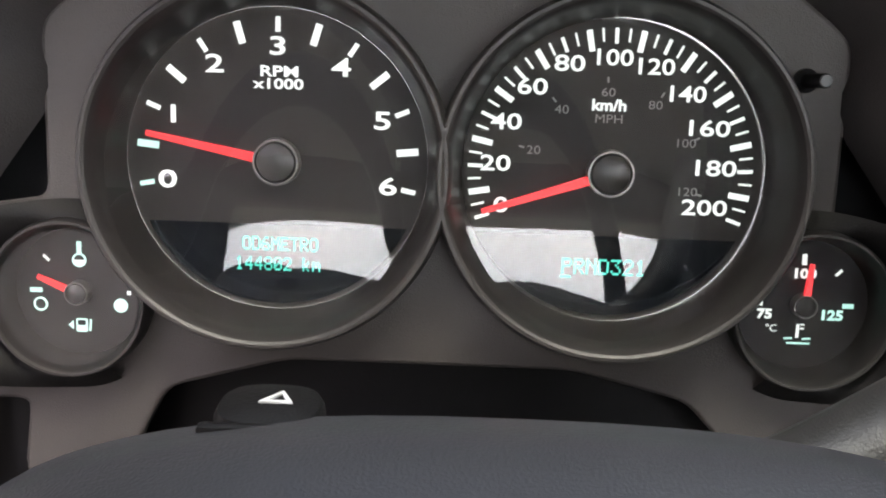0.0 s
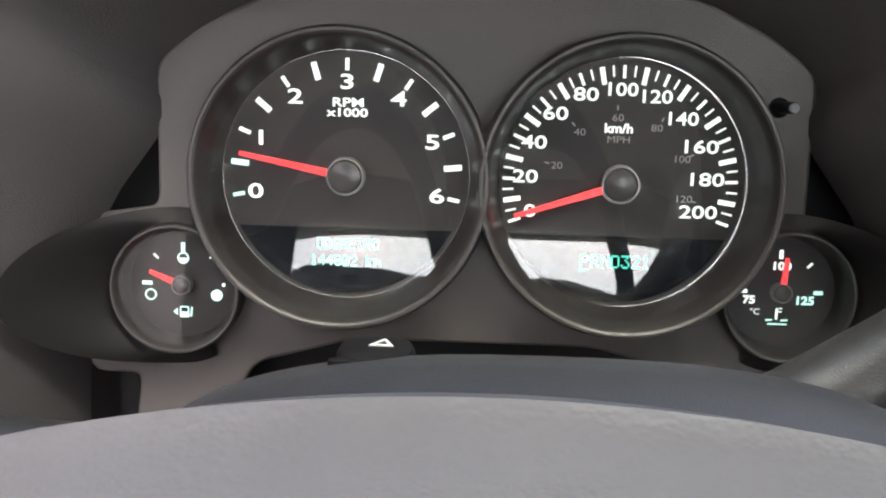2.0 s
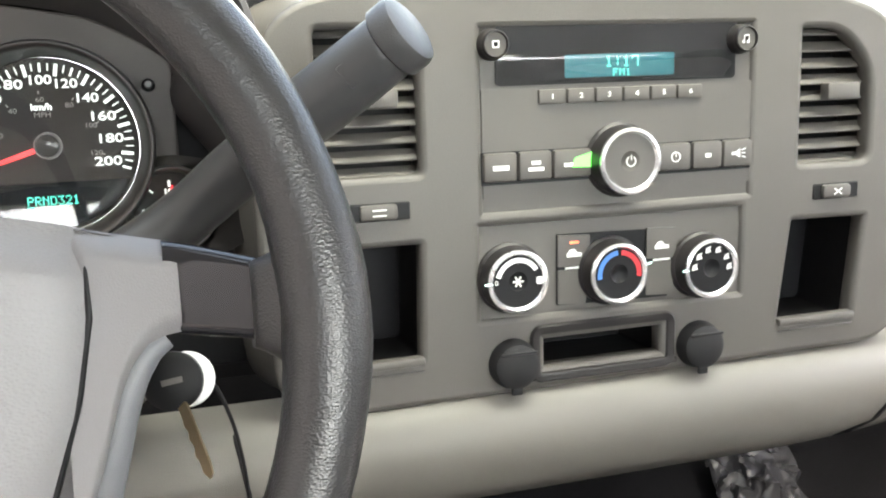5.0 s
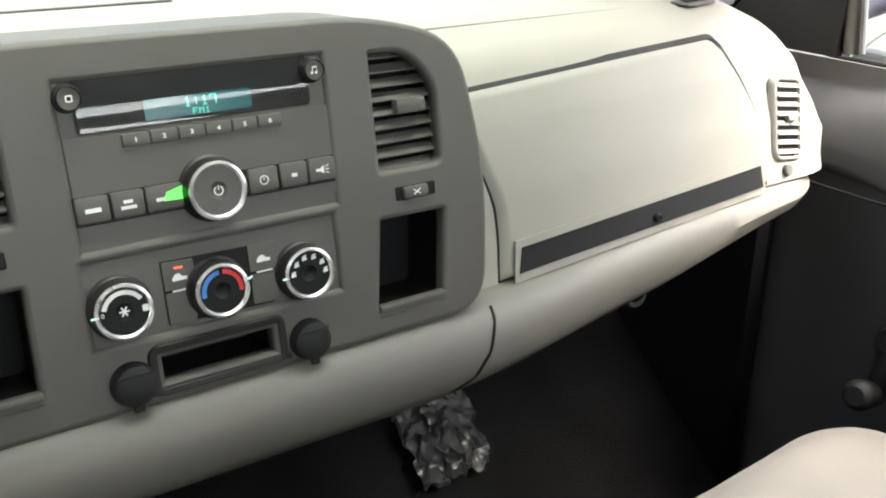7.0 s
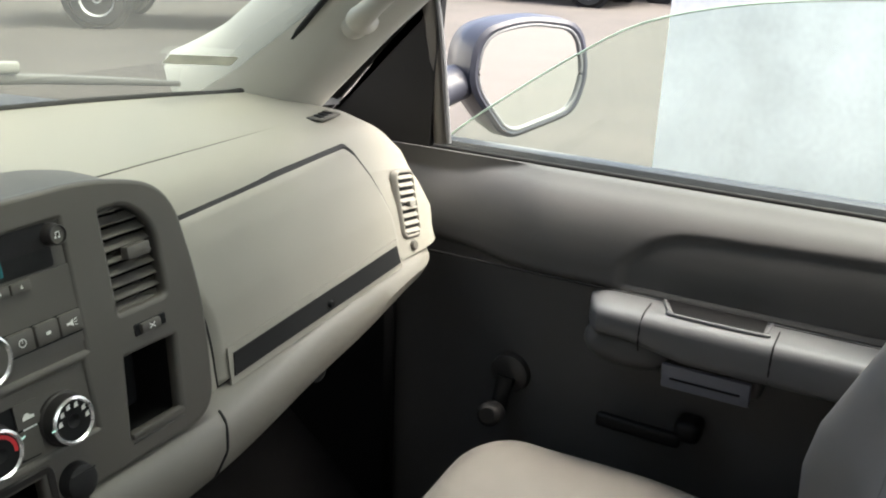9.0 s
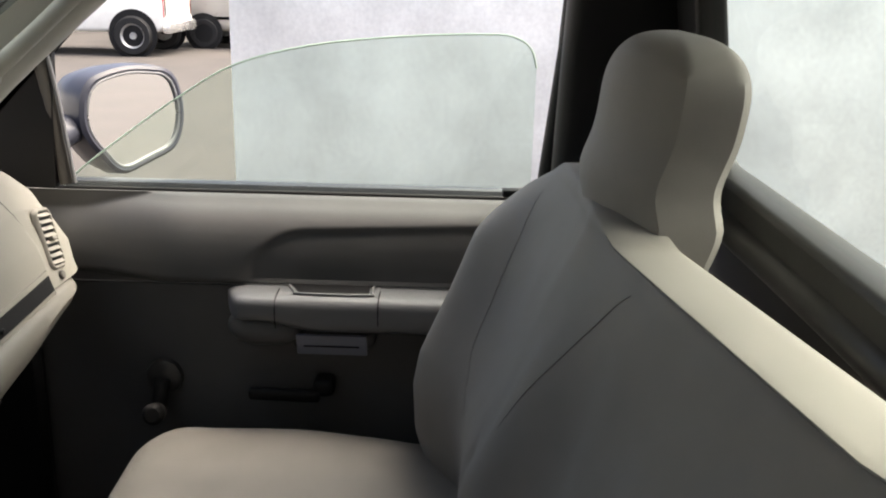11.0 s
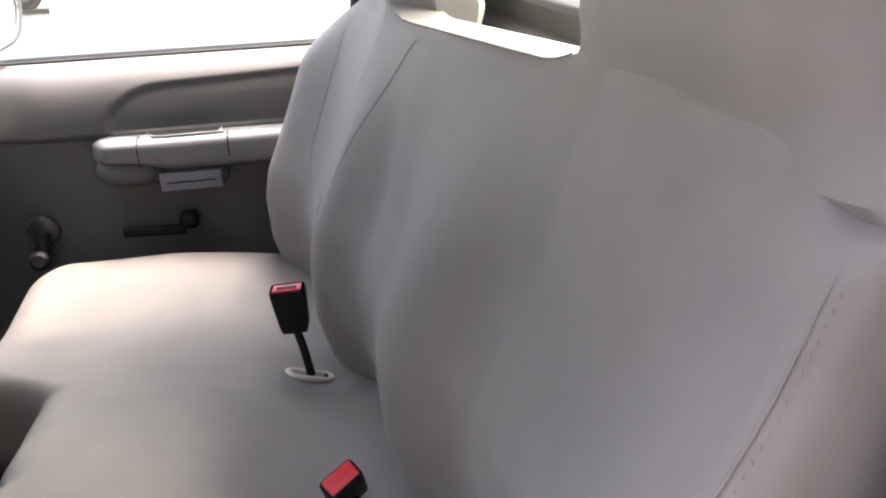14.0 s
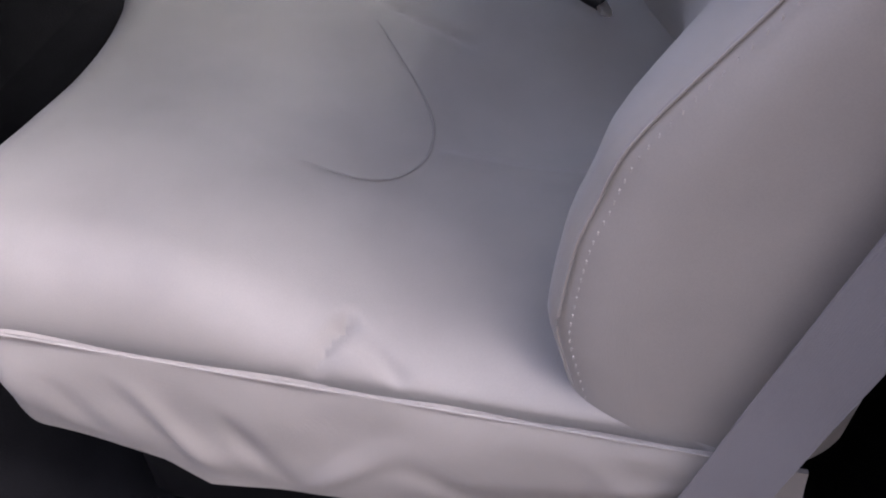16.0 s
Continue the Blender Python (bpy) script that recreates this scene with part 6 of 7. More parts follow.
def build_bench():
    e = thing("bench_seat", "grey-beige cloth covered bench seat with two headrests", "bench seat", (0, 0.2, 0.02))
    X = 0.655
    CR = ring_points(0.16, 0.55, 90, 6, 8)
    def cushion(u, v):
        g = 2 * u - 1
        x = X * (g + 0.24 * (g - g ** 5))
        q = abs(x) / X
        yf, yb = seat_front(x), 0.02
        py, pz = CR[round(v * len(CR)) % len(CR)]
        y = lerp(yb, yf, (py + 1) / 2)
        top, bot = cushion_top(x, y), 0.19 + 0.03 * soft01((y - 0.35) / 0.25)
        side = math.sqrt(max(0.0, 1 - (1 - min(1.0, (1 - q) / 0.085)) ** 2))
        drop = max(0.0, top - edge_z(y) - 0.002) / ((top - bot) / 2)
        z = (top + bot) / 2 + (top - bot) / 2 * pz * (1 - min(0.85, drop) * (1 - side))
        if pz > 0.5:
            z += 0.0025 * noise.noise(Vector((x * 6, y * 5, 0.3))) + 0.0012 * noise.noise(Vector((x * 17, y * 14, 1.3)))
            z += fold(x, y)
        return x + math.copysign(0.012 * (1 - pz * pz), x) * soft01((q - 0.9) / 0.1), y, z
    part("cushion", grid(300, len(CR), cushion, closed_v=True, caps=True), SEATM, e, "grey-beige cloth cushion cover")
    # skirt of the cover below the piping on the door side
    for s in (-1, 1):
        pts = [(s * 0.664, y, edge_z(y)) for y in np.linspace(0.0, seat_front(s * 0.6) - 0.02, 16)]
        part("piping", tube([(x - s * 0.0006, y, z) for x, y, z in pts], 0.0010, 8, 40), SEATM, e)
        def skirt(u, v, s=s):
            y = lerp(-0.02, seat_front(s * 0.6) - 0.01, u)
            zt = edge_z(y)
            zb = table(y, [-0.02, 0.06, 0.2, 0.37, 0.40, 0.55], [0.262, 0.255, 0.205, 0.182, 0.205, 0.232])
            w = 0.663 + 0.006 * math.sin(v * math.pi) - 0.03 * soft01((y - seat_front(s * 0.6) + 0.07) / 0.06)
            w += 0.003 * noise.noise(Vector((y * 14, v * 3, 2.2))) + creases(y, v, FOLDS)
            return s * w, y, lerp(zt, zb, v)
        part("cushion_skirt", thicken(grid(110, 22, skirt), 0.004), SEATM, e)
    part("seat_base", rbox((1.2, 0.42, 0.13), (0, 0.28, 0.085), 0.02, 2), BLACK, e)

    # one continuous back
    def front_y(z, x):
        p = table(z, [0.20, 0.27, 0.31, 0.38, 0.45, 0.50, 0.572, 0.681, 0.76, 0.80], [0.10, 0.140, 0.165, 0.186, 0.190, 0.182, 0.150, 0.106, 0.070, 0.05])
        off = -0.110 + 0.055 * soft01((x + 0.30) / 0.20) + 0.055 * soft01((x - 0.11) / 0.13)
        flat = -0.110 * (1 - min(1.0, max(0.0, (x + 0.32) / 0.62)))
        return p + lerp(off, flat, soft01((z - 0.55) / 0.2))
    def back_y(z, x):
        return lerp(table(z, [0.20, 0.45, 0.80], [-0.03, -0.05, -0.105]), front_y(0.77, x) - 0.078, soft01((z - 0.58) / 0.17))
    def top_z(x):
        a = abs(x - 0.012)
        return 0.772 + 0.018 * soft01((a - 0.2) / 0.1) - 0.035 * soft01((a - 0.53) / 0.11) ** 2
    XB = 0.656
    BR = ring_points(0.24, 0.10, 6, 40, 8)
    def front(x, z):
        """The front of the padded back: bolsters stand proud of the hollow seat centre."""
        d = abs(x - 0.012)
        bol = (0.066 if x > 0 else 0.042 + 0.019 * soft01((0.50 - z) / 0.14)) * math.exp(-(((d - (0.60 if x > 0 else 0.635)) / 0.075) ** 2)) * soft01(((0.80 if x > 0 else 0.70) - z) / (0.12 if x > 0 else 0.22))
        dent = -0.007 * math.exp(-(((x - 0.285) / 0.012) ** 2) - ((z - 0.511) / 0.012) ** 2)
        return front_y(min(z, 0.77), x) + dent + bol + 0.018 * math.exp(-(((x + 0.405) / 0.12) ** 2)) * soft01((z - 0.60) / 0.14) - 0.008 * math.exp(-(((d - 0.39) / 0.12) ** 2)) + (0.006 * math.exp(-(((d - 0.19) / 0.04) ** 2)) - 0.010 * math.exp(-((d / 0.10) ** 2))) * soft01((0.76 - z) / 0.12)
    def skin(x, z, py):
        fy, by = front(x, z), back_y(z, x)
        endr = math.sqrt(max(0.0, 1 - (1 - min(1.0, (1 - abs(x) / XB) / 0.034)) ** 2))
        return (fy + by) / 2 + (fy - by) / 2 * py * (0.45 + 0.55 * endr)
    def backrest(u, v):
        q = 2 * u - 1
        x = XB * (q + 0.24 * (q - q ** 5))
        top, bot = top_z(x), 0.235 + 0.062 * soft01((abs(x) - 0.50) / 0.12)
        py, pz = BR[round(v * len(BR)) % len(BR)]
        z = lerp(bot, top, (pz + 1) / 2)
        y = skin(x, z, py)
        if py > 0.5:
            y += 0.002 * noise.noise(Vector((x * 7, z * 6, 4.1))) + 0.001 * noise.noise(Vector((x * 19, z * 15, 5.1)))
        return x, y, z
    part("backrest", grid(150, len(BR), backrest, closed_v=True, caps=True), SEATM, e, "grey-beige cloth backrest cover")
    for cx, yo, n in ((-0.405, -0.085, 0.6), (0.398, 0.0, 0.28)):
        def head(u, v, cx=cx, yo=yo, n=n):
            a = 2 * math.pi * u
            z = lerp(0.70, 0.968, math.sin(v * math.pi / 2))
            dome = (1 - min(1.0, max(0.0, (z - 0.895) / 0.073)) ** 2.7) ** (1 / 2.7)
            if cx > 0:
                w = table(z, [0.70, 0.75, 0.785, 0.81, 0.85, 0.89, 0.97], [0.150, 0.150, 0.146, 0.140, 0.137, 0.140, 0.142])
                d = 0.058 - 0.011 * math.exp(-(((z - 0.818) / 0.032) ** 2))
            else:
                w = table(z, [0.70, 0.742, 0.773, 0.80, 0.85, 0.97], [0.285, 0.262, 0.236, 0.212, 0.208, 0.206])
                dome = math.sqrt(max(0.0, 1 - max(0.0, (z - 0.86) / 0.108) ** 2))
                d = 0.049 + 0.017 * soft01((0.92 - z) / 0.08) - 0.012 * soft01((0.82 - z) / 0.05) - 0.040 * soft01((0.765 - z) / 0.03)
            w, d = w * dome, d * dome
            cy = table(z, [0.70, 0.78, 0.85, 0.97], [0.020, -0.012, -0.018, -0.030])
            if cx > 0:
                # a bowed front between two flat sides
                back, side, bulge = cy - d, cy - d + 0.062 * dome, 0.058 * dome
                if u < 0.5:
                    q = 1 - 4 * u
                    return cx + w * q, side + bulge * (1 - abs(q) ** 2.2), z
                if u < 0.62:
                    return cx - w, lerp(side, back, (u - 0.5) / 0.12), z
                if u < 0.88:
                    return cx + w * lerp(-0.97, 0.97, (u - 0.62) / 0.26), back - 0.004 * dome, z
                return cx + w, lerp(back, side, (u - 0.88) / 0.12), z
            return cx + w * math.copysign(abs(math.cos(a)) ** n, math.cos(a)), cy + yo + d * math.copysign(abs(math.sin(a)) ** n, math.sin(a)), z
        part("headrest", grid(64, 40, head, closed_u=True), SEATM, e, "tall cloth covered headrest")
    # stitched seams follow the loose cover
    def surf(x, z):
        return skin(x, z, 1.0) + 0.002 * noise.noise(Vector((x * 7, z * 6, 4.1))) + 0.001 * noise.noise(Vector((x * 19, z * 15, 5.1)))
    for s in (-1, 1):
        zz = np.linspace(0.33, 0.74, 24)
        part("seam", tube([(s * 0.645, surf(s * 0.642, z) - 0.0002, z) for z in zz], lambda q: 0.0010 * min(1.0, 0.2 + 6 * (1 - q), 0.2 + 6 * q), 10, 60), SEATM, e)
        line = smoothpath([(s * 0.650, surf(s * 0.647, z) + 0.0004, z) for z in zz], 120)
        bm = bmesh.new()
        for k in range(0, 119, 2):
            rbox((0.0008, 0.0008, 0.0024), tuple(line[k]), 0.0, 1, bm=bm)
        ob = part("stitching", bm, STITCH, e)
        ob["kind"] = "stuff"
    thread = mat("seam_thread", (0.17, 0.157, 0.145), 0.8)
    for pts in ([(0.5604, 0.7529), (0.5314, 0.6978), (0.5249, 0.6218), (0.5229, 0.570), (0.5144, 0.537), (0.4878, 0.505), (0.4644, 0.473)], [(0.125, 0.758), (0.1411, 0.7429), (0.170, 0.7023), (0.1831, 0.6766), (0.2076, 0.6235), (0.222, 0.580)], [(-0.334, 0.448), (-0.370, 0.457), (-0.403, 0.469), (-0.455, 0.493), (-0.506, 0.525), (-0.540, 0.552)]):
        line = smoothpath([(x, 0, z) for x, z in pts], 24)
        part("back_seam", tube([(p.x, surf(p.x, p.z) + 0.0003, p.z) for p in line], lambda q: 0.0002 + 0.0004 * math.sin(math.pi * q) ** 0.6, 6), thread, e)
    part("shelf_seam", tube([(x, skin(x, 0.77, 0.80) , top_z(x) + 0.0002) for x in np.linspace(-0.24, 0.25, 20)], 0.0014, 6), mat("shelf_thread", (0.19, 0.18, 0.165), 0.8), e)
    part("tuft_button", lathe([(0, 0.003), (0.0022, 0.0026), (0.0034, 0.0012), (0.0038, -0.001)], look((0.285, surf(0.285, 0.511) - 0.0003, 0.511), (0.20, 0.9, 0.62)) @ Matrix.Rotation(math.pi, 4, "Y"), 16), thread, e, "small cloth covered tuft button")
    # curved seams pressed in the cushion; their groove's shade is a darker cloth colour
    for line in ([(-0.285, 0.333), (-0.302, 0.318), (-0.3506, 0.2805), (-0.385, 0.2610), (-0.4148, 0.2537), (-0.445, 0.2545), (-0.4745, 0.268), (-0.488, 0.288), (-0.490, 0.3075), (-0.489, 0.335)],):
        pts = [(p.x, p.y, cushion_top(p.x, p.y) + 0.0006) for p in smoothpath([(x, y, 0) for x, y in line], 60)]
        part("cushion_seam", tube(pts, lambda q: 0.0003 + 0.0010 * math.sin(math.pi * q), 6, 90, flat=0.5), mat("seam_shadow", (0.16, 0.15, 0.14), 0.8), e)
    return e


def build_buckles():
    for name, at, rot, label in (("a", (-0.192, 0.178, 0.378), (28, 0, 28), "black seat belt buckle with a red release button"), ("b", (0.176, 0.220, 0.4175), (8, -6, -12), "black seat belt buckle standing on its stalk")):
        e = thing("seat_belt_buckle", label, "belt buckle", at, "seat belt buckles")
        m = pose(*at, *rot)
        if name == "a":
            m = look(at, (at[0] - 0.55, at[1] + 0.10, at[2] + 0.72), 138)
            part("buckle_body", rbox((0.040, 0.024, 0.050), (0, 0, 0.006), 0.005, 3, m=m), BLACK, e)
            part("release_button", rbox((0.034, 0.018, 0.005), (0, 0, -0.0185), 0.0018, 2, m=m), BUCKRED, e, "red release button")
            part("stalk", tube([m @ Vector((0, 0, 0.03)), Vector((-0.205, 0.160, 0.352)), Vector((-0.214, 0.140, 0.346))], 0.008, 12, 10), BLACK, e)
            part("anchor_plate", rbox((0.030, 0.012, 0.006), (-0.216, 0.140, 0.344), 0.002, 2, rot=(20, 0, 20)), STEEL, e)
        else:
            m = Matrix.Translation(at) @ pose(0, 0, 0, -8, 4, 80)
            def body(u, v):
                a = 2 * math.pi * u
                k = lerp(0.78, 1.0, v) if 0 < v < 1 else (0.70 if v == 0 else 0.94)
                return m @ Vector((0.024 * k * math.copysign(abs(math.cos(a)) ** 0.35, math.cos(a)), 0.013 * math.copysign(abs(math.sin(a)) ** 0.35, math.sin(a)), lerp(-0.031, 0.031, v)))
            part("buckle_body", grid(36, 10, body, closed_u=True, caps=False), BLACK, e)
            part("buckle_foot", rbox((0.034, 0.022, 0.004), (0, 0, -0.0305), 0.0018, 2, m=m), BLACK, e)
            part("buckle_slot", rbox((0.026, 0.007, 0.002), (0.0, 0.002, 0.0325), 0.0008, 1, m=m), BLACK, e)
            part("release_button", rbox((0.038, 0.018, 0.004), (0, 0, 0.0305), 0.0015, 2, m=m), BUCKRED, e, "red release button")
            part("stalk", tube([m @ Vector((0.0, 0, -0.027)), Vector((0.170, 0.209, 0.358)), Vector((0.168, 0.203, 0.322))], 0.0058, 12, 10), BLACK, e)
            mid, axis = Vector((0.167, 0.205, 0.321)), Vector((0.018, -0.060, -0.024)).normalized()
            across = axis.cross(Vector((0, 0, 1))).normalized()
            part("anchor_loop", tube([mid + axis * (0.031 * math.copysign(abs(math.cos(q)) ** 0.6, math.cos(q))) + across * (0.0125 * math.copysign(abs(math.sin(q)) ** 0.6, math.sin(q))) for q in np.linspace(0, 2 * math.pi, 20, endpoint=False)], 0.0050, 8, closed=True), ANCHORM, e, "pale coated steel anchor loop")
            part("anchor_strap", rbox((0.010, 0.030, 0.005), tuple(mid + axis * 0.036), 0.002, 2, rot=(22, 0, -16)), BLACK, e)


def build_belt():
    e = thing("seat_belt", "dark grey driver's seat belt hanging beside the seat", "seat belt", (-0.70, -0.05, 0.1))
    line = smoothpath([(-0.690, 0.090, 0.10), (-0.688, 0.034, 0.28), (-0.686, 0.005, 0.39), (-0.686, -0.026, 0.51), (-0.687, -0.046, 0.59), (-0.691, -0.074, 0.70), (-0.705, -0.118, 0.92), (-0.712, -0.145, 1.05)], 30)
    def web(u, v):
        p = line[round(v * 30)]
        return p.x + 0.006 * (2 * u - 1), p.y + 0.0185 * (2 * u - 1), p.z
    part("webbing", thicken(grid(6, 30, web), 0.0016), WEB, e)
    g = part("latch_tongue", rbox((0.008, 0.060, 0.012), (-0.690, -0.048, 0.607), 0.003, 3, rot=(10, 0, 12)), BLACK, e)
    part("tongue_edge", tube([(-0.688, -0.082, 0.606), (-0.699, -0.050, 0.612), (-0.694, -0.026, 0.611), (-0.682, -0.020, 0.603)], [0.0045, 0.0045, 0.005, 0.006], 10, 14), BLACK, e)
    part("stop_button", lathe([(0, 0.004), (0.005, 0.0035), (0.006, 0)], look((-0.689, -0.043, 0.589), (-0.60, -0.043, 0.589)) @ Matrix.Rotation(math.pi, 4, "Y"), 16), BLACK, e)


build_bench()
build_buckles()
build_belt()


# ---------------------------------------------------------------- passenger door
def door_x(y, z):
    """The inner skin of the door; it gives way to the end of the dash."""
    return min(0.797, 0.050 * soft01((y - 0.62) / 0.19) + sum(table(z + k * 0.004 * soft01((z - 0.57) / 0.03), [0.0, 0.2, 0.45, 0.553, 0.557, 0.565, 0.590, 0.610, 0.630, 0.645, 0.658, 0.668, 0.676, 0.681, 0.683], [0.735, 0.745, 0.740, 0.733, 0.726, 0.723, 0.7235, 0.7265, 0.732, 0.739, 0.748, 0.758, 0.770, 0.783, 0.796]) for k in (-3, -2, -1, 0, 1, 2, 3)) / 7)


def build_door():
    e = thing("door_1", "charcoal plastic passenger door with a half-lowered window", "door", (0.78, 0.45, 0.0), kind="structure")
    zs = [0.53 * k / 6 for k in range(6)] + [lerp(0.53, 0.672, k / 44) for k in range(45)] + [0.676, 0.680, 0.683, 0.6825]
    def skin(u, v):
        y = lerp(0.93, 0.02, u)
        k = round(v * (len(zs) - 1))
        z = zs[k]
        x = door_x(y, z) if v < 1 else 0.815
        # long shallow hollow above the armrest, rounded at its front end
        s = min(1.0, max(0.0, (0.522 - y) / 0.09))
        hol = soft01((0.524 - y) / 0.012) * soft01((z - 0.560) / 0.006) * soft01((0.590 + 0.055 * (1 - (1 - s) ** 2.2) + 0.035 * (0.45 - min(y, 0.45)) - z) / 0.012)
        return x + 0.007 * hol, y, z
    part("inner_panel", grid(120, len(zs) - 1, skin), DOORM, e, "charcoal grained door panel")
    part("belt_line_seal", tube([(0.806, 0.86, 0.6845), (0.806, 0.06, 0.6845)], 0.0035, 8), RUBBER, e)
    part("panel_seam", tube([(0.7205, y, 0.5568) for y in (0.90, 0.5, 0.1)], 0.0016, 6), BLACK, e)
    part("outer_skin", rbox((0.03, 0.93, 0.72), (0.835, 0.46, 0.335), 0.01, 2), BODYP, e)
    # armrest
    def arm(u, v):
        y = lerp(0.555, -0.02, u)
        a = 2 * math.pi * v
        s0 = soft01((0.555 - y) / 0.035) ** 0.5
        xin = 0.735 - 0.077 * s0
        top, bot = 0.558 - 0.014 * (1 - s0), lerp(0.516, 0.500, soft01((0.5 - y) / 0.1))
        bot = lerp(bot, 0.528, soft01((0.20 - y) / 0.3))
        c, s = math.cos(a), math.sin(a)
        return lerp(xin, 0.75, (1 + math.copysign(abs(c) ** 0.5, c)) / 2), y, lerp(bot, top, (1 + math.copysign(abs(s) ** 0.6, s)) / 2)
    a = part("armrest", grid(50, 28, arm, closed_v=True, caps=True), ARMM, e, "grey plastic armrest")
    slab("pull_pocket", rounded([(0.682, 0.432), (0.682, 0.328), (0.727, 0.330), (0.727, 0.452)], [0.012, 0.012, 0.004, 0.004]), 0.5565, 0.0026, I4, BLACK, a, "dark pull pocket")
    part("pocket_edge", tube([(0.722, 0.455, 0.5585), (0.690, 0.441, 0.5590), (0.680, 0.430, 0.5590), (0.680, 0.330, 0.5590), (0.690, 0.324, 0.5590), (0.722, 0.324, 0.5585)], 0.0022, 8, 40), ARMM, a)
    for y in (0.466, 0.312):
        part("armrest_joint", tube([(0.700, y, 0.5590), (0.672, y, 0.5565), (0.661, y, 0.548), (0.657, y, 0.530), (0.662, y, 0.510)], 0.0011, 6, 14), BLACK, a)
    def pod(u, v):
        a, b = 2 * math.pi * u, math.pi * (v - 0.5)
        c = math.copysign(abs(math.cos(a)) ** 0.7, math.cos(a)) * math.cos(b)
        s = math.copysign(abs(math.sin(a)) ** 0.7, math.sin(a)) * math.cos(b)
        return 0.712 + 0.044 * c, 0.488 + 0.060 * s, 0.500 + 0.034 * math.sin(b)
    part("armrest_pod", grid(32, 16, pod, closed_u=True), DOORM, a)
    r = part("reflector", rbox((0.006, 0.108, 0.036), (0.686, 0.385, 0.476), 0.002, 2, rot=(0, -14, 0)), REFL, e, "bluish grey plastic reflector")
    part("reflector_line", rbox((0.002, 0.085, 0.0016), (0.6820, 0.385, 0.474), 0.0, 1), BLACK, r)
    part("lower_bolster", rbox((0.05, 0.13, 0.05), (0.720, 0.385, 0.485), 0.015, 3), DOORM, e)
    # window crank
    c = part("window_crank", lathe([(0, 0.016), (0.020, 0.015), (0.028, 0.010), (0.030, 0)], Matrix.Translation((0.742, 0.664, 0.392)) @ Matrix.Rotation(radians(-90), 4, "Y"), 32), HUBCAP, e, "dark grey window crank")
    part("crank_arm", tube([(0.724, 0.664, 0.392), (0.716, 0.666, 0.368), (0.710, 0.668, 0.338)], [0.014, 0.012, 0.012], 16, 12), RUBBER, c)
    part("crank_knob", tube([(0.712, 0.668, 0.340), (0.694, 0.667, 0.348), (0.672, 0.664, 0.356), (0.664, 0.663, 0.358)], [0.012, 0.0165, 0.0175, 0.011], 20, 12), RUBBER, c, "black crank knob")
    # black latch handle
    part("latch_handle", rbox((0.014, 0.112, 0.020), (0.694, 0.462, 0.386), 0.006, 3, rot=(3, 0, 4)), BLACK, e, "black latch handle")
    part("latch_boss", rbox((0.040, 0.035, 0.030), (0.715, 0.402, 0.396), 0.010, 3), BLACK, e)
    # lock rod cover at the rear of the sill
    part("sill_latch", rbox((0.022, 0.030, 0.012), (0.772, 0.115, 0.702), 0.003, 2), BLACK, e)
    # front division post and black sail panel
    part("division_post", tube([(0.790, 0.818, 0.695), (0.780, 0.832, 0.85), (0.765, 0.845, 0.95)], 0.011, 12, 14, flat=1.0), CHARCOAL, e)
    part("post_chrome", tube([(0.785, 0.803, 0.697), (0.776, 0.817, 0.85), (0.762, 0.830, 0.95)], 0.0035, 8, 14), ARMM, e)
    bm = bmesh.new()
    tri = [(0.83, 0.690), (1.02, 0.69), (1.00, 0.72), (0.78, 0.935), (0.815, 0.93)]
    lo = [bm.verts.new((0.773, y, z)) for y, z in tri]
    hi = [bm.verts.new((0.787, y, z)) for y, z in tri]
    bm.faces.new(lo)
    bm.faces.new(list(reversed(hi)))
    for k in range(5):
        bm.faces.new((lo[k], lo[(k + 1) % 5], hi[(k + 1) % 5], hi[k]))
    part("sail_panel", bm, BLACK, e, "black triangular sail panel", smooth=False)
    # window frame
    fr = [(0.790, 0.06, 0.70), (0.775, 0.035, 0.98), (0.735, 0.05, 1.13), (0.70, 0.20, 1.18), (0.69, 0.45, 1.165), (0.72, 0.66, 1.06), (0.76, 0.86, 0.89), (0.78, 1.02, 0.73)]
    part("window_frame", tube(fr, 0.018, 10, 70), BLACK, e)
    # lowered pane with its rounded top edge
    top = [(0.86, 0.66), (0.80, 0.715), (0.72, 0.775), (0.631, 0.836), (0.543, 0.886), (0.426, 0.917), (0.287, 0.933), (0.16, 0.939), (0.118, 0.935), (0.094, 0.918), (0.085, 0.89)]
    tl = smoothpath([(0, y, z) for y, z in top], 40)
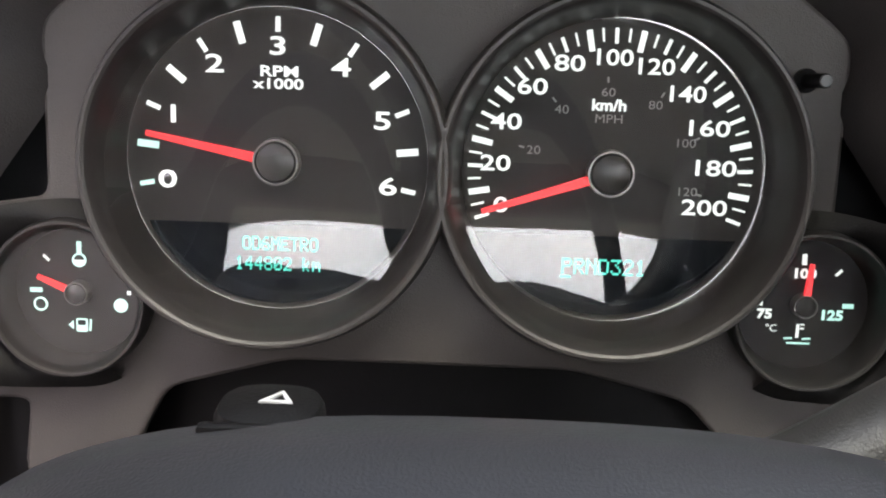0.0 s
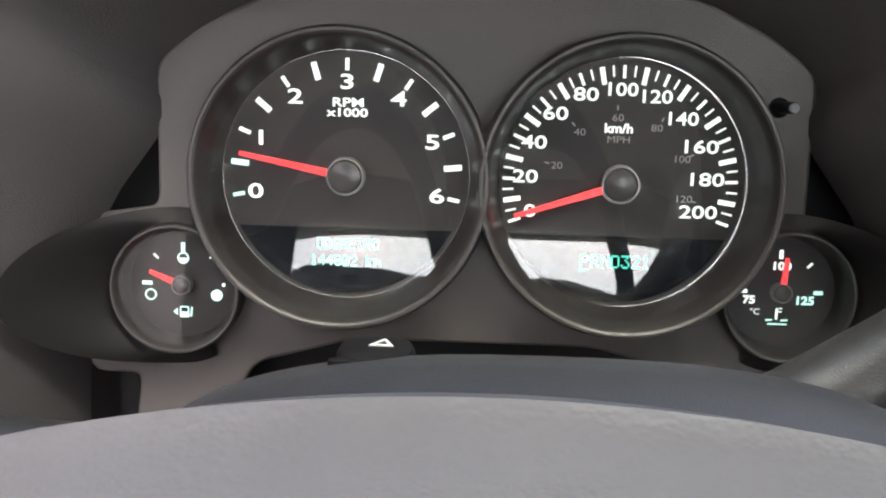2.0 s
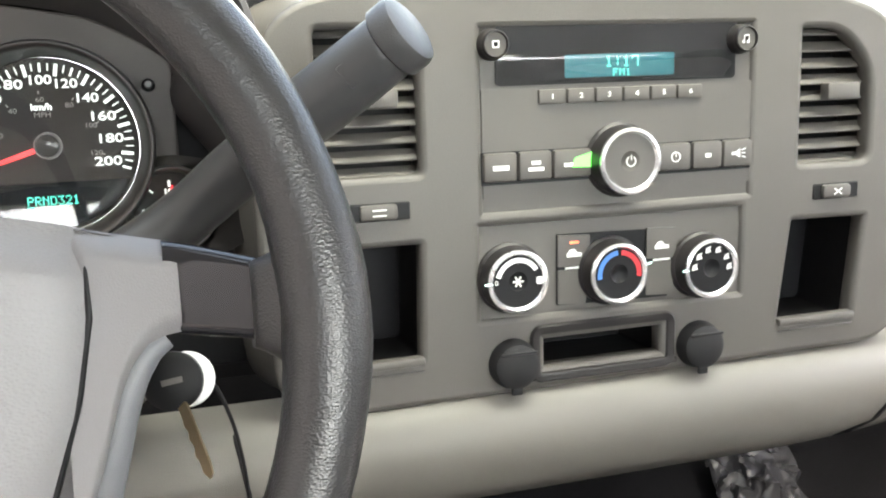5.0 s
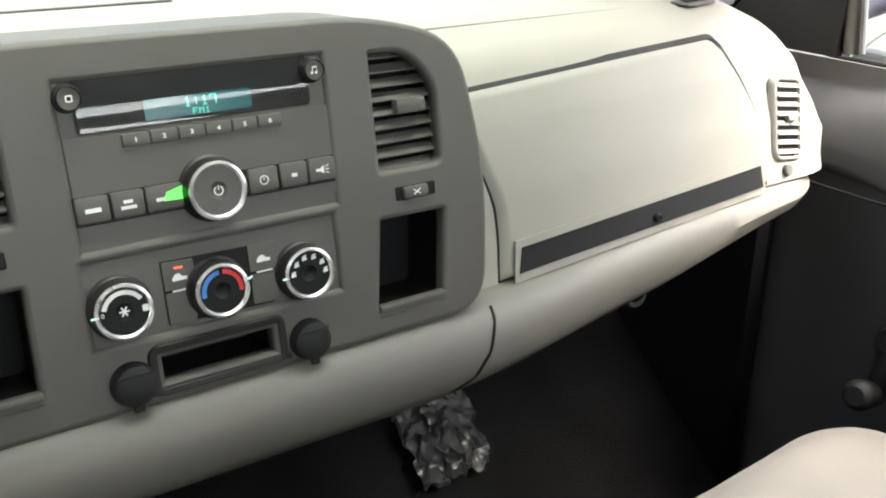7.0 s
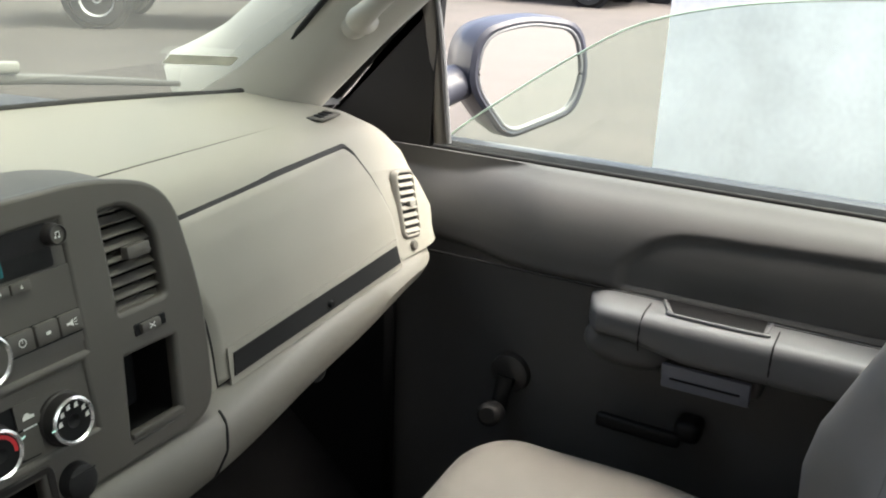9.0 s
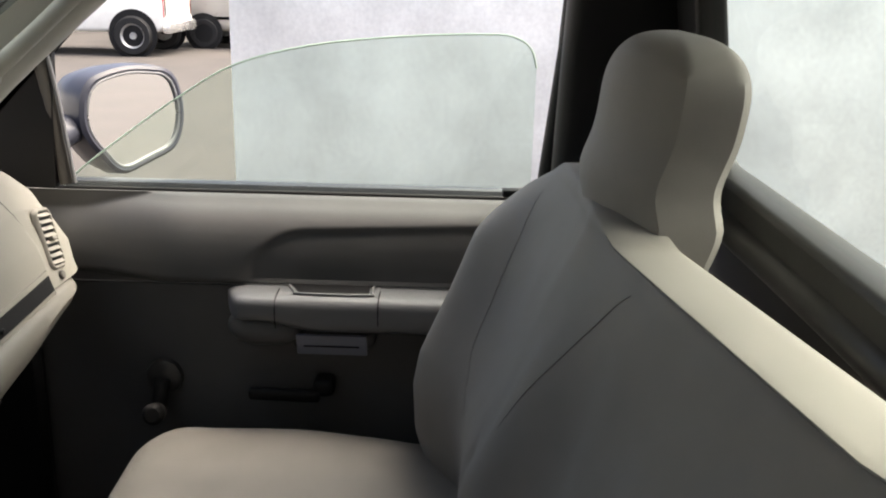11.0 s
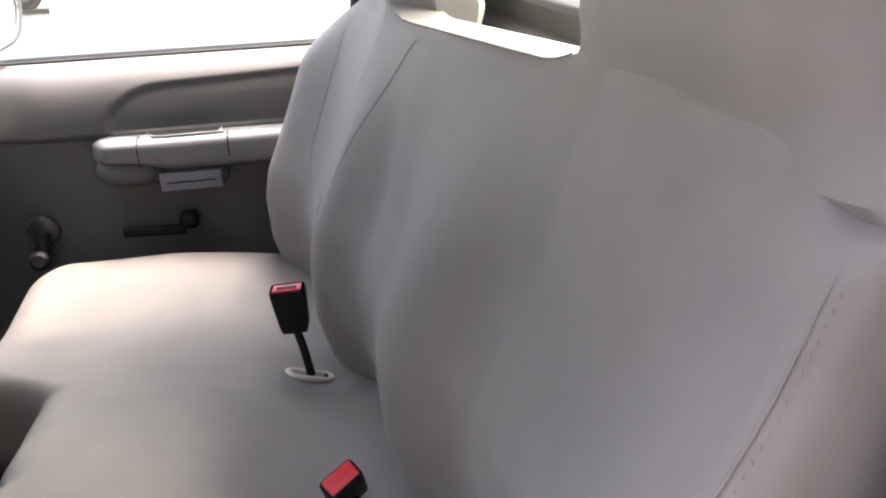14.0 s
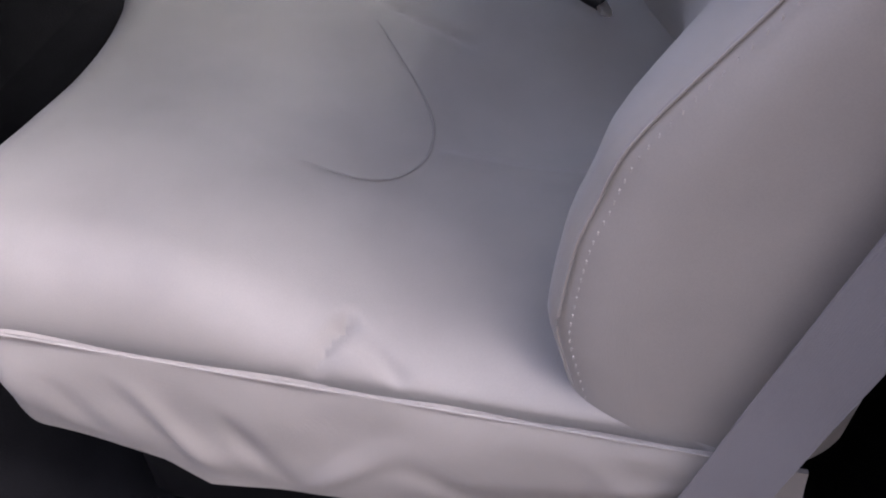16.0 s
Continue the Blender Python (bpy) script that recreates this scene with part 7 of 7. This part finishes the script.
    def pane(u, v):
        p = tl[round(u * 40)]
        z = lerp(0.55, p.z, v)
        return 0.806 - 0.06 * (z - 0.70), p.y, z
    g = part("pane", grid(40, 8, pane), SIDEGLASS, e, "tinted lowered window pane")
    g.visible_shadow = False
    part("pane_edge", tube([(0.806 - 0.06 * (p.z - 0.70), p.y, p.z) for p in tl], 0.0016, 6), mat("glass_edge", (0.55, 0.72, 0.62), 0.2), g, "bright ground glass edge")


def build_mirror():
    e = thing("side_mirror", "dark blue door mirror with a large rounded glass", "door mirror", (0.9, 0.9, 0.70))
    # housing: an open shell behind the glass, which faces back and a little inwards
    m = Matrix.Translation((1.035, 0.787, 0.765)) @ Matrix.Rotation(radians(-32), 4, "Z") @ Matrix(((1, 0, 0, 0), (0, 0, -1, 0), (0, 1, 0, 0), (0, 0, 0, 1)))
    out = rounded([(-0.118, -0.010), (-0.045, -0.098), (0.085, -0.062), (0.105, 0.0), (0.085, 0.078), (-0.02, 0.090), (-0.105, 0.070)], [0.04, 0.03, 0.03, 0.05, 0.05, 0.06, 0.05], 7)
    bm = bmesh.new()
    rings = []
    for k, z in ((0.90, -0.004), (0.93, 0.004), (1.0, 0.006), (1.07, 0.002), (1.10, -0.03), (1.02, -0.08), (0.75, -0.115), (0.3, -0.13)):
        rings.append([bm.verts.new(m @ Vector((x * k, y * k, z))) for x, y in out])
    n = len(out)
    for a, b in zip(rings, rings[1:]):
        for k in range(n):
            bm.faces.new((a[k], a[(k + 1) % n], b[(k + 1) % n], b[k]))
    bm.faces.new(rings[-1])
    part("housing", bm, BODYP, e, "dark blue mirror housing")
    slab("mirror_glass", [(x * 0.915, y * 0.915) for x, y in out], -0.003, 0.004, m, MIRROR, e, "mirror glass")
    part("mirror_edge", tube([m @ Vector((x * 0.93, y * 0.93, 0.003)) for x, y in out], 0.003, 8, closed=True), ARMM, e)
    part("arm", tube([(0.83, 0.90, 0.735), (0.90, 0.905, 0.74), (0.96, 0.88, 0.755)], [0.045, 0.040, 0.035], 16, 12, flat=0.8), BODYP, e)


build_door()
build_mirror()
